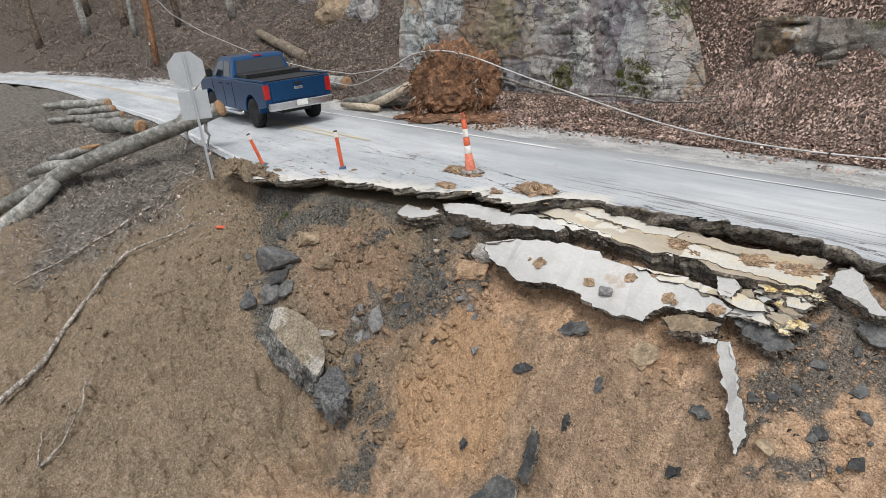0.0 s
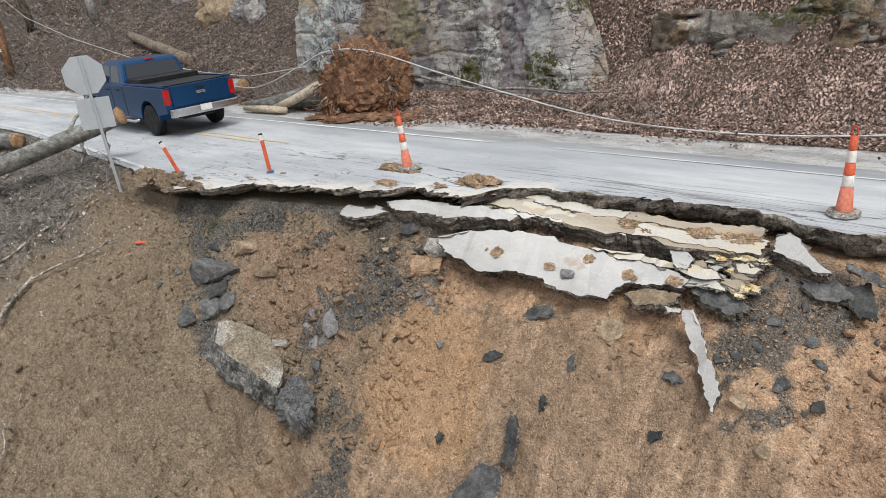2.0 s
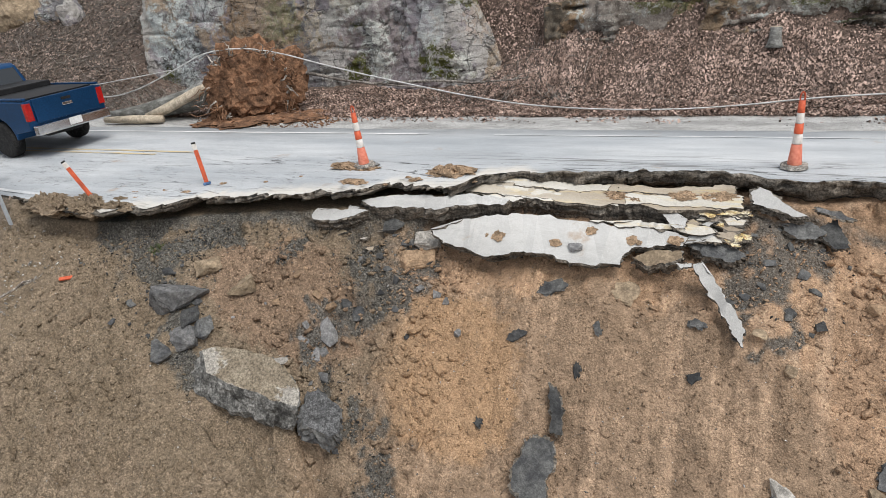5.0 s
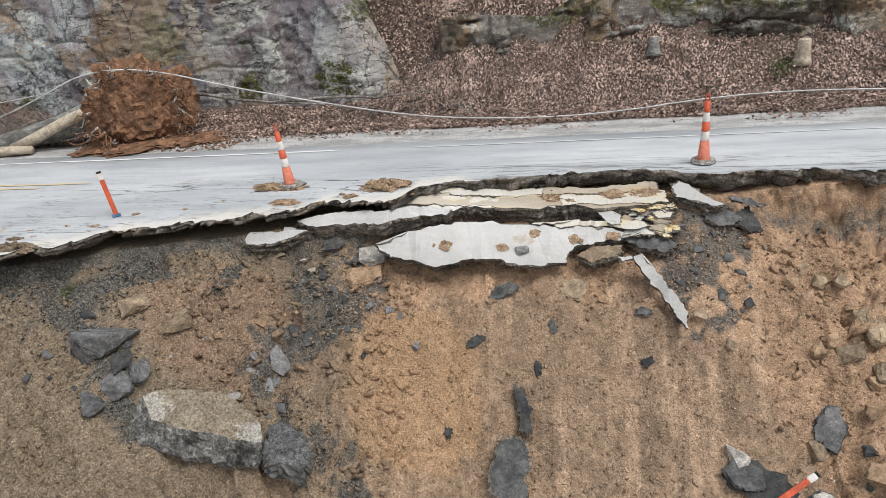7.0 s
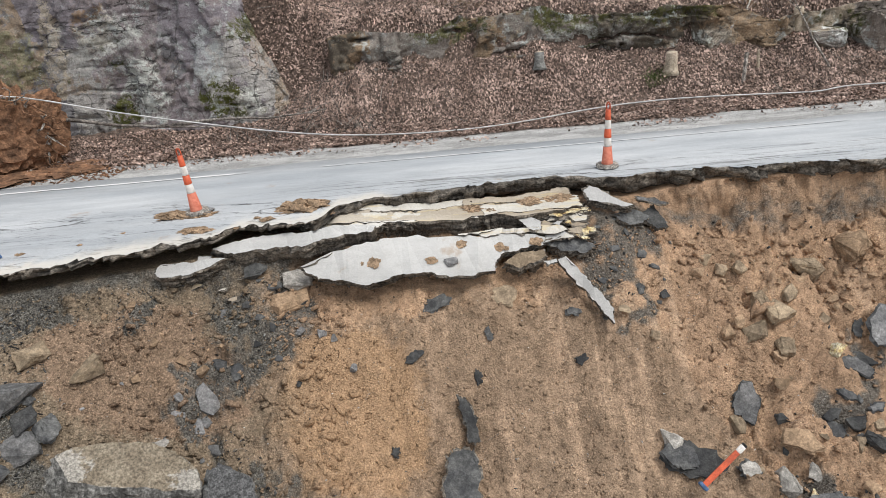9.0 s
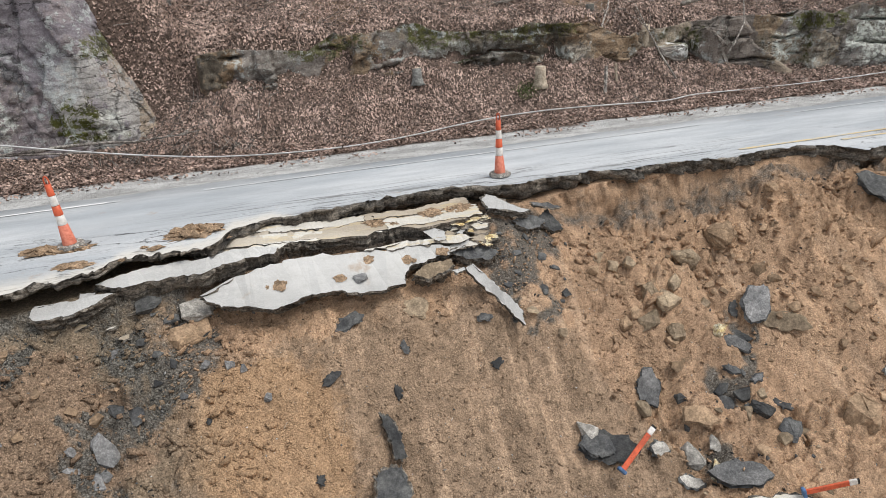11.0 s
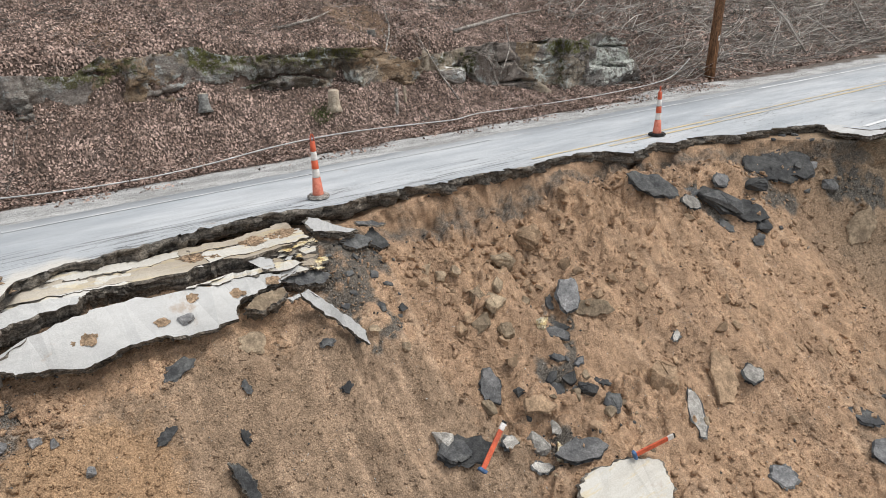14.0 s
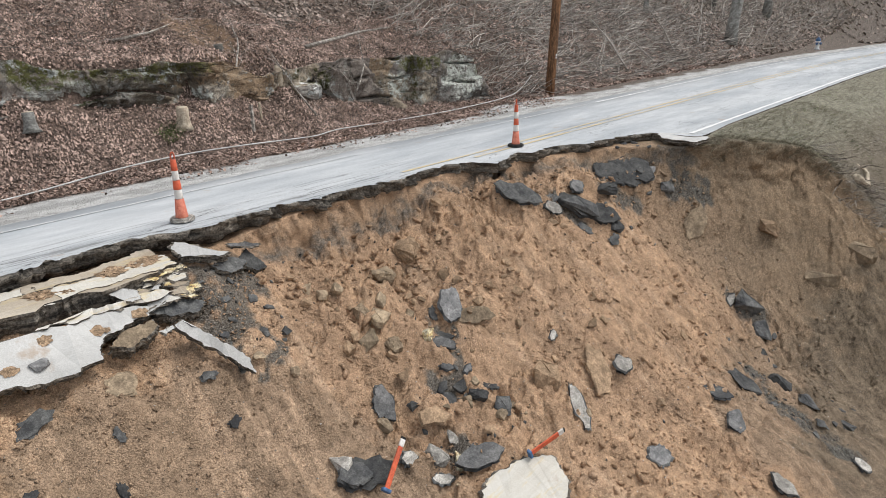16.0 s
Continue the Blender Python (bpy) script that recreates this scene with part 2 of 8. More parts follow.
def asphalt_top_material(name, pale, worn, yellow=0.0, crack=True):
    g = Graph(name)
    x, y = g.axis("X"), g.axis("Y")
    colour = g.mix(g.ramp(g.noise(0.5, 5, 0.65, stretch=(0.35, 1.6, 1)), 0.35, 0.68), worn, pale)
    grain = g.noise(70, 4, 0.8)
    colour = g.mix(0.45, colour, g.mix(g.ramp(grain, 0.36, 0.64), (0.32, 0.32, 0.32), (0.66, 0.66, 0.66)), "OVERLAY")
    wear = g.noise(1.3, 8, 0.75, stretch=(0.35, 2.0, 1), turn=(0, 0, 0.02))
    colour = g.mix(0.35, colour, g.mix(g.ramp(wear, 0.36, 0.64), (0.40, 0.40, 0.40), (0.60, 0.60, 0.60)), "OVERLAY")
    if yellow:
        old_paint = g.math("MULTIPLY", g.ramp(g.noise(2.2, 6, 0.75, stretch=(0.5, 3.5, 2)), 0.52, 0.60), yellow)
        colour = g.mix(old_paint, colour, (0.62, 0.47, 0.19))
    colour = g.mix(g.math("MULTIPLY", g.ramp(g.noise(1.3, 5, 0.7), 0.62, 0.72), 0.55), colour, (0.36, 0.25, 0.16))
    colour = g.mix(g.math("MULTIPLY", g.ramp(g.noise(7, 6, 0.8), 0.57, 0.74), 0.22), colour, (0.22, 0.195, 0.165))
    bumps = [(g.noise(40, 2, 0.5), 0.4, 0.003), (g.noise(7, 3, 0.6), 0.4, 0.015)]
    if crack:
        # long ragged cracks along the road on the slipping side
        seam = g.cells(1.0, "DISTANCE_TO_EDGE", (0.2, 1.9, 1.0), jitter=0.7)
        near = g.ramp(g.math("ADD", y, g.math("MULTIPLY", g.noise(0.4, 3), 1.5)), 9.3, 8.2)
        line = g.math("MULTIPLY", g.math("MULTIPLY", g.ramp(seam, 0.012, 0.004), g.math("MULTIPLY", g.ramp(x, 3.0, 0.0), g.ramp(x, -15.0, -11.0))), g.math("MULTIPLY", near, g.ramp(g.noise(0.5, 3), 0.40, 0.50)))
        colour = g.mix(g.math("MULTIPLY", line, 0.85), colour, (0.06, 0.058, 0.055))
        # a second family of short hairline cracks, and tyre-dark streaks along the lane
        hair = g.cells(2.6, "DISTANCE_TO_EDGE", (0.22, 1.7, 1.0), jitter=0.9)
        hairs = g.math("MULTIPLY", g.math("MULTIPLY", g.ramp(hair, 0.02, 0.006), near), g.ramp(g.noise(0.8, 4, 0.7, turn=(0, 1, 2)), 0.46, 0.56))
        colour = g.mix(g.math("MULTIPLY", hairs, 0.75), colour, (0.10, 0.096, 0.09))
        torn = g.cells(1.0, "DISTANCE_TO_EDGE", (0.22, 5.5, 1.0), jitter=0.4)
        torn = g.math("MULTIPLY", g.math("MULTIPLY", g.ramp(torn, 0.05, 0.015), g.ramp(g.math("ADD", y, g.math("MULTIPLY", g.noise(0.6, 3), 0.8)), 9.1, 8.5)), g.math("MULTIPLY", g.ramp(x, -8.5, -6.5), g.math("MULTIPLY", g.ramp(x, 4.0, 2.0), g.ramp(g.noise(1.2, 4, 0.7, stretch=(0.3, 1, 1)), 0.42, 0.52))))
        colour = g.mix(g.math("MULTIPLY", torn, 0.7), colour, (0.12, 0.117, 0.112))
        streak = g.ramp(g.noise(1.6, 8, 0.8, stretch=(0.3, 2.2, 1)), 0.55, 0.68)
        colour = g.mix(g.math("MULTIPLY", streak, 0.22), colour, (0.17, 0.175, 0.18))
        # pale dusty lip
        lip = g.math("ADD", g.attribute("lip"), g.math("MULTIPLY", g.math("SUBTRACT", g.noise(1.2, 5, 0.7), 0.5), 0.9))
        colour = g.mix(g.math("MULTIPLY", g.ramp(lip, 0.35, 0.75), 0.75), colour, (0.66, 0.62, 0.55))
        bumps.append((g.math("SUBTRACT", 1.0, line), 0.8, 0.03))
    return g.done(colour, 0.9, bumps, spec=0.25)


def broken_asphalt_material():
    g = Graph("broken_asphalt")
    layers = g.noise(3.0, 5, 0.7, stretch=(0.6, 0.6, 6.0))
    colour = g.mix(g.ramp(layers, 0.35, 0.68), (0.055, 0.051, 0.046), (0.25, 0.222, 0.185))
    colour = g.mix(g.math("MULTIPLY", g.ramp(g.noise(1.2, 5, 0.7), 0.45, 0.6), 0.4), colour, (0.17, 0.138, 0.105))
    lumps = g.noise(26, 5, 0.8)
    colour = g.mix(0.7, colour, g.mix(g.ramp(lumps, 0.40, 0.60), (0.12, 0.12, 0.12), (0.85, 0.85, 0.85)), "OVERLAY")
    return g.done(colour, 0.95, [(g.noise(24, 3, 0.6), 0.6, 0.012), (layers, 0.4, 0.02)], spec=0.2)


def rock_material(name, dark, light, brown, purple, patches, moss_amount, grain=0.6):
    """Weathered sandstone: tones block by block, stains, and patches of lichen and moss where they grow."""
    g = Graph(name)
    blocks = g.cells(0.55, stretch=(1, 1, 0.75), out="Color", jitter=0.5)
    tone = g.nodes.new("ShaderNodeSeparateXYZ")
    g.links.new(blocks, tone.inputs[0])
    drift = g.math("MULTIPLY", g.math("SUBTRACT", g.noise(1.5, 8, 0.75), 0.5), 1.6)
    colour = g.mix(g.ramp(g.math("ADD", tone.outputs[0], drift), 0.25, 0.75), dark, light)
    colour = g.mix(g.math("MULTIPLY", g.ramp(g.math("ADD", tone.outputs[1], drift), 0.58, 0.72), 0.8), colour, brown)
    colour = g.mix(g.math("MULTIPLY", g.ramp(g.math("ADD", tone.outputs[2], drift), 0.50, 0.62), 0.8), colour, purple)
    streaks = g.ramp(g.noise(1.8, 6, 0.75, stretch=(2.0, 1, 0.3)), 0.55, 0.68)
    colour = g.mix(g.math("MULTIPLY", streaks, 0.35), colour, dark)
    crust = g.math("MULTIPLY", g.ramp(g.noise(0.8, 4, turn=(1, 0, 2)), 0.50, 0.60), g.ramp(g.noise(7, 8, 0.85), 0.48, 0.56))
    colour = g.mix(g.math("MULTIPLY", crust, 0.45), colour, (0.38, 0.40, 0.36))
    rings = g.math("MULTIPLY", g.ramp(g.cells(3.2, jitter=0.25), 0.17, 0.13), g.ramp(g.noise(0.9, 4, turn=(2, 1, 0)), 0.52, 0.6))
    colour = g.mix(g.math("MULTIPLY", rings, 0.5), colour, (0.36, 0.38, 0.36))
    for tint, cx, cz, rx, rz, amount in patches:
        flecks = g.ramp(g.noise(6, 9, 0.8), 0.455, 0.495)
        colour = g.mix(g.math("MULTIPLY", g.math("MULTIPLY", g.spot(cx, cz, rx, rz, "XZ", 1.7, 1.6), flecks), amount), colour, tint)
    pale = g.math("MULTIPLY", g.ramp(g.noise(2.4, 9, 0.8, turn=(1, 2, 0)), 0.54, 0.57), g.ramp(g.noise(0.55, 4, turn=(0, 1, 2)), 0.46, 0.58))
    colour = g.mix(g.math("MULTIPLY", pale, 0.75), colour, (0.46, 0.49, 0.47))
    flakes = g.math("MULTIPLY", g.ramp(g.cells(17, jitter=0.1), 0.22, 0.17), g.ramp(g.noise(1.1, 4, turn=(2, 0, 1)), 0.50, 0.60))
    colour = g.mix(g.math("MULTIPLY", flakes, 0.7), colour, (0.50, 0.52, 0.49))
    soot = g.math("MULTIPLY", g.ramp(g.noise(3.1, 9, 0.8, turn=(0, 2, 1)), 0.55, 0.58), g.ramp(g.noise(0.7, 4, turn=(1, 1, 2)), 0.46, 0.58))
    colour = g.mix(g.math("MULTIPLY", soot, 0.55), colour, (0.07, 0.066, 0.066))
    splits = g.math("MULTIPLY", g.ramp(g.cells(1.5, "DISTANCE_TO_EDGE", (0.5, 1, 2.2), jitter=0.6), 0.03, 0.010), g.ramp(g.noise(0.9, 4, turn=(0, 2, 2)), 0.50, 0.56))
    colour = g.mix(g.math("MULTIPLY", splits, 0.7), colour, (0.03, 0.027, 0.024))
    joints = g.math("MULTIPLY", g.ramp(g.cells(0.45, "DISTANCE_TO_EDGE", (1, 1, 0.8), jitter=0.5), 0.014, 0.005), g.ramp(g.noise(1.2, 3), 0.42, 0.5))
    colour = g.mix(g.math("MULTIPLY", joints, 0.55), colour, (0.025, 0.023, 0.02))
    moss = g.math("MULTIPLY", g.ramp(g.noise(0.6, 5, 0.7, turn=(0.5, 2, 1)), 0.64 - moss_amount, 0.70 - moss_amount), g.ramp(g.noise(7, 5, 0.8), 0.36, 0.56))
    colour = g.mix(moss, colour, (0.06, 0.062, 0.02))
    fine = g.noise(26, 8, 0.85)
    colour = g.mix(grain, colour, g.mix(g.ramp(fine, 0.38, 0.62), (0.25, 0.25, 0.25), (0.73, 0.73, 0.73)), "OVERLAY")
    return g.done(colour, 0.9, [(g.ramp(g.noise(2.5, 8, 0.7, stretch=(0.6, 1, 2.2)), 0.42, 0.56), 0.6, 0.03), (g.noise(22, 5, 0.7), 0.8, 0.015), (g.math("SUBTRACT", 1.0, splits), 0.8, 0.03)], spec=0.25)


def block_top_material():
    """Dried mud over bleached asphalt, worn through at both ends."""
    g = Graph("muddy_block_face")
    colour = g.mix(g.ramp(g.noise(4, 6, 0.75), 0.40, 0.62), (0.18, 0.148, 0.108), (0.265, 0.225, 0.168))
    for cx, cy, rx, ry in ((-9.8, 3.4, 0.3, 0.25), (-8.3, 3.4, 0.22, 0.2), (-9.2, 3.22, 0.9, 0.06)):
        colour = g.mix(g.math("MULTIPLY", g.spot(cx, cy, rx, ry, ragged=1.8, scale=9), 0.5), colour, (0.44, 0.43, 0.40))
    grit = g.noise(30, 7, 0.85)
    colour = g.mix(0.85, colour, g.mix(g.ramp(grit, 0.40, 0.60), (0.2, 0.2, 0.2), (0.8, 0.8, 0.8)), "OVERLAY")
    return g.done(colour, 0.95, [(g.noise(18, 3, 0.6), 0.6, 0.012)], spec=0.2)


def paint_material(name, paint, under, wear=0.5):
    g = Graph(name)
    chips, gone = g.noise(16, 6, 0.8), g.noise(0.9, 5, 0.75, stretch=(1, 0.4, 1))
    left = g.math("ADD", g.math("MULTIPLY", chips, 0.5), g.math("MULTIPLY", gone, 0.5))
    colour = g.mix(g.ramp(left, wear - 0.04, wear + 0.05), under, paint)
    return g.done(colour, 0.8, [(chips, 0.2, 0.004)])


SOIL = soil_material()
ROAD = asphalt_top_material("worn_road_asphalt", (0.525, 0.54, 0.548), (0.37, 0.392, 0.41))
SLAB_TOP = asphalt_top_material("bleached_slab_surface", (0.57, 0.565, 0.545), (0.43, 0.425, 0.41), crack=False)
SLAB_YELLOW = asphalt_top_material("bleached_slab_with_yellow", (0.64, 0.62, 0.57), (0.53, 0.50, 0.44), 0.4, crack=False)
MUDDY_TOP = asphalt_top_material("muddy_slab_surface", (0.54, 0.49, 0.41), (0.33, 0.27, 0.20), 0.3, crack=False)
BROKEN = broken_asphalt_material()
PALE_LICHEN, GREY_LICHEN, MOSS, RUST = (0.56, 0.58, 0.53), (0.47, 0.51, 0.50), (0.085, 0.088, 0.022), (0.29, 0.20, 0.125)
ROCK = rock_material("lichened_sandstone", (0.19, 0.183, 0.188), (0.40, 0.38, 0.355), (0.34, 0.255, 0.175), (0.25, 0.222, 0.243),
                     ((RUST, -17.2, 2.1, 1.0, 0.9, 0.8), (RUST, -13.2, 2.7, 0.45, 0.5, 0.9), (RUST, -15.0, 1.4, 1.6, 0.4, 0.6), ((0.46, 0.40, 0.31), -14.3, 2.2, 0.32, 1.3, 0.8),
                      ((0.20, 0.20, 0.11), -15.3, 2.1, 0.8, 0.6, 0.7), (GREY_LICHEN, -19.6, 1.5, 0.9, 1.6, 0.9), (GREY_LICHEN, -18.0, 2.9, 0.6, 0.9, 0.8), (PALE_LICHEN, -12.2, 1.2, 0.55, 0.9, 0.8),
                      (PALE_LICHEN, -12.8, 2.5, 0.8, 0.5, 0.6), (GREY_LICHEN, -10.5, 1.5, 0.4, 0.9, 0.55), ((0.36, 0.30, 0.25), -9.2, 1.7, 0.5, 0.5, 0.8), (MOSS, -10.1, 0.75, 0.7, 0.5, 1.0),
                      (MOSS, -12.9, 0.45, 0.35, 0.45, 1.0), (MOSS, -19.9, 0.5, 0.5, 0.4, 1.0), (MOSS, -9.6, 2.4, 0.4, 0.3, 0.9), ((0.66, 0.66, 0.60), -9.6, 0.78, 0.3, 0.35, 1.0)), 0.0)
LEDGE = rock_material("mossy_sandstone", (0.13, 0.11, 0.085), (0.32, 0.265, 0.20), (0.31, 0.22, 0.14), (0.21, 0.19, 0.175),
                      (((0.60, 0.62, 0.56), 11.4, 0.9, 1.0, 0.7, 0.95), ((0.60, 0.62, 0.56), 8.8, 0.75, 0.5, 0.55, 0.95), ((0.72, 0.72, 0.68), 5.3, 1.05, 0.45, 0.22, 1.0), (PALE_LICHEN, 2.1, 1.25, 0.5, 0.18, 0.9),
                       (PALE_LICHEN, -1.3, 1.55, 0.6, 0.3, 0.7), (RUST, 3.0, 1.6, 1.2, 0.6, 0.6), (MOSS, 9.6, 1.5, 0.8, 0.3, 0.9), (MOSS, -1.5, 2.1, 1.3, 0.4, 0.9), (MOSS, 12.8, 1.2, 0.7, 0.4, 0.9), (MOSS, 1.0, 1.9, 1.2, 0.3, 0.8), (MOSS, -4.5, 1.9, 1.0, 0.35, 0.8)), 0.05, 0.75)
WHITE_LINE = paint_material("worn_white_line", (0.64, 0.64, 0.635), (0.50, 0.52, 0.53), 0.49)
WHITE_EDGE = paint_material("white_edge_paint", (0.74, 0.74, 0.73), (0.52, 0.53, 0.54), 0.42)
YELLOW_LINE = paint_material("worn_yellow_line", (0.60, 0.48, 0.28), (0.46, 0.44, 0.39), 0.47)
ASPHALT_DARK = plain("dark_asphalt", (0.125, 0.125, 0.12), (0.055, 0.056, 0.058), 4, 45, 0.8, 0.5, 0.012, vary=0.5, grain=0.5)
ASPHALT_GREY = plain("grey_asphalt", (0.25, 0.245, 0.24), (0.15, 0.15, 0.15), 4, 45, 0.9, 0.5, 0.012, vary=0.4, grain=0.5)
ASPHALT_PALE = plain("pale_asphalt", (0.50, 0.475, 0.43), (0.32, 0.30, 0.27), 4, 50, 0.9, 0.5, 0.01, vary=0.3, grain=0.5)
ASPHALT_PAINT = plain("yellow_painted_asphalt", (0.60, 0.48, 0.22), (0.62, 0.59, 0.50), 5, 40, 0.9, 0.6, 0.01)
TAN_STONE = plain("tan_sandstone", (0.38, 0.295, 0.20), (0.25, 0.19, 0.13), 4, 30, 0.95, 0.5, 0.012, vary=0.35, grain=0.45)
SOIL_STONE = plain("clay_lump", (0.39, 0.27, 0.172), (0.27, 0.188, 0.12), 4, 30, 0.95, 0.5, 0.012, vary=0.35, grain=0.45)
MUD = plain("dried_mud", (0.42, 0.295, 0.19), (0.28, 0.195, 0.125), 6, 45, 0.95, 0.7, 0.015, grain=0.7)
CRUMBS = plain("asphalt_crumbs", (0.15, 0.148, 0.14), (0.05, 0.049, 0.047), 3, 60, 0.9, 0.6, 0.01, vary=0.8, island=True)
GRAVEL = plain("limestone_gravel", (0.52, 0.505, 0.475), (0.36, 0.345, 0.32), 3, 60, 0.9, 0.5, 0.006, vary=0.7, island=True)
OLD_LEAVES = plain("old_leaves", (0.37, 0.30, 0.255), (0.21, 0.165, 0.135), 0.8, 25, 0.8, 0.0, vary=0.85, island=True)
DARK_LEAVES = plain("damp_leaves", (0.28, 0.215, 0.18), (0.14, 0.105, 0.085), 0.8, 25, 0.8, 0.0, vary=0.85, island=True)
BLOCK_TOP = block_top_material()
BLOCK_SIDE = plain("gritty_block_side", (0.23, 0.225, 0.21), (0.085, 0.083, 0.078), 3, 30, 0.95, 0.8, 0.03)
PITTED = plain("pitted_asphalt", (0.15, 0.15, 0.15), (0.085, 0.085, 0.085), 6, 60, 0.9, 0.8, 0.02)
LEAVES = plain("fallen_leaves", (0.43, 0.318, 0.265), (0.215, 0.15, 0.12), 1.6, 25, 0.8, 0.0, vary=0.95, island=True)
GRASS = plain("dead_grass", (0.33, 0.30, 0.22), (0.19, 0.175, 0.125), 1.0, 25, 0.85, 0.0, vary=0.8, island=True)
GREEN_GRASS = plain("green_grass", (0.13, 0.17, 0.05), (0.07, 0.11, 0.03), 1.0, 25, 0.85, 0.0, vary=0.8, island=True)
TWIGS = plain("bare_twigs", (0.30, 0.275, 0.245), (0.15, 0.13, 0.115), 1.0, 40, 0.9, 0.3, 0.004, vary=0.8, island=True)
PALE_BRUSH = plain("bleached_brush", (0.52, 0.485, 0.44), (0.33, 0.30, 0.265), 1.0, 40, 0.9, 0.0, vary=0.7, island=True)
PALE_TWIG = plain("weathered_branch", (0.48, 0.44, 0.39), (0.30, 0.265, 0.23), 3, 40, 0.9, 0.5, 0.006)
BARK = plain("grey_bark", (0.37, 0.37, 0.345), (0.19, 0.185, 0.165), 5, 28, 0.95, 0.9, 0.03, stretch=(0.5, 1, 1), vary=0.3, grain=0.5)
BARK_BROWN = plain("brown_bark", (0.20, 0.155, 0.115), (0.09, 0.07, 0.055), 4, 26, 0.95, 0.9, 0.03, vary=0.4)
CUT_WOOD = plain("cut_wood", (0.44, 0.28, 0.16), (0.34, 0.20, 0.11), 6, 40, 0.85, 0.3, 0.005, grain=0.35)
DULL_WOOD = plain("weathered_log", (0.30, 0.245, 0.185), (0.19, 0.15, 0.11), 4, 30, 0.9, 0.5, 0.01)
PALE_WOOD = plain("bleached_wood", (0.62, 0.54, 0.42), (0.44, 0.37, 0.28), 5, 40, 0.85, 0.5, 0.008, grain=0.4)
POLE_WOOD = plain("treated_pole", (0.33, 0.17, 0.085), (0.165, 0.09, 0.05), 3, 30, 0.9, 0.6, 0.01, stretch=(3, 3, 0.3))
RED_CLAY = plain("red_root_clay", (0.31, 0.168, 0.096), (0.14, 0.078, 0.047), 3, 22, 0.95, 0.8, 0.03, grain=0.6)
ORANGE = plain("cone_orange", (0.70, 0.135, 0.055), (0.52, 0.10, 0.045), 6, 60, 0.55, 0.15, 0.002, spec=0.45)
FADED_ORANGE = plain("bleached_cone_orange", (0.74, 0.27, 0.18), (0.62, 0.18, 0.11), 9, 70, 0.6, 0.15, 0.002, spec=0.4)
CONE_WHITE = plain("reflective_white", (0.78, 0.76, 0.73), (0.62, 0.59, 0.55), 8, 60, 0.5, 0.1, 0.001, spec=0.5)
RUBBER = plain("dirty_rubber", (0.46, 0.43, 0.385), (0.30, 0.28, 0.25), 7, 50, 0.9, 0.4, 0.004)
BLACK_RUBBER = plain("black_rubber", (0.05, 0.048, 0.046), (0.03, 0.029, 0.028), 7, 50, 0.85, 0.4, 0.004)
BLUE_BASE = plain("blue_plastic", (0.10, 0.20, 0.38), (0.07, 0.13, 0.25), 7, 50, 0.6, 0.1, 0.002)
GALVANISED = plain("galvanised_steel", (0.50, 0.54, 0.57), (0.46, 0.50, 0.53), 3, 60, 0.5, 0.1, 0.002, grain=0.08, metal=0.2, spec=0.5)
CABLE = plain("cable_sheath", (0.66, 0.66, 0.65), (0.48, 0.48, 0.47), 3, 30, 0.6, 0.0)
CAR_PAINT = plain("blue_car_paint", (0.012, 0.075, 0.20), (0.010, 0.065, 0.175), 1, 90, 0.3, 0.0, metal=0.6, spec=0.6)
CHROME = plain("chrome", (0.72, 0.72, 0.73), (0.62, 0.62, 0.63), 2, 60, 0.2, 0.0, metal=1.0)
TYRE = plain("tyre_rubber", (0.035, 0.034, 0.033), (0.02, 0.02, 0.02), 6, 50, 0.85, 0.4, 0.004)
TRIM = plain("black_trim", (0.022, 0.022, 0.023), (0.014, 0.014, 0.015), 4, 60, 0.5, 0.1, 0.002)
RED_LAMP = plain("red_lamp_lens", (0.50, 0.015, 0.012), (0.36, 0.01, 0.01), 6, 60, 0.2, 0.0, spec=0.6)
AMBER_LAMP = plain("clear_lamp_lens", (0.72, 0.62, 0.50), (0.6, 0.42, 0.25), 6, 60, 0.2, 0.0, spec=0.6)
WHITE_PAINT = plain("white_paint", (0.78, 0.78, 0.77), (0.68, 0.68, 0.67), 4, 60, 0.5, 0.1, 0.002)
glass = Graph("tinted_glass")
GLASS = glass.done((0.02, 0.025, 0.03), 0.04, spec=0.8)

# ---------------------------------------------------------------- mesh helpers
rng = np.random.default_rng(7)


def mesh_of(name, verts, faces, mats, smooth=False, slots=None):
    me = bpy.data.meshes.new(name)
    me.from_pydata([tuple(map(float, v)) for v in verts], [], faces)
    for m in mats if isinstance(mats, (list, tuple)) else [mats]:
        me.materials.append(m)
    if slots is not None:
        me.polygons.foreach_set("material_index", slots)
    if smooth:
        me.polygons.foreach_set("use_smooth", [True] * len(me.polygons))
    me.update()
    return me


def big_mesh(name, verts, faces, mat, smooth=False):
    """A mesh from numpy arrays; all the faces have the same number of corners."""
    me = bpy.data.meshes.new(name)
    n, k = faces.shape
    me.vertices.add(len(verts))
    me.vertices.foreach_set("co", np.asarray(verts, np.float32).ravel())
    me.loops.add(n * k)
    me.loops.foreach_set("vertex_index", faces.astype(np.int32).ravel())
    me.polygons.add(n)
    me.polygons.foreach_set("loop_start", np.arange(0, n * k, k, dtype=np.int32))
    me.polygons.foreach_set("loop_total", np.full(n, k, np.int32))
    if smooth:
        me.polygons.foreach_set("use_smooth", np.ones(n, bool))
    me.materials.append(mat)
    me.update()
    me.validate()
    return me


def grid_faces(rows, cols):
    i = np.arange(rows - 1)[:, None] * cols + np.arange(cols - 1)[None, :]
    i = i.ravel()
    return np.stack([i, i + 1, i + cols + 1, i + cols], 1)


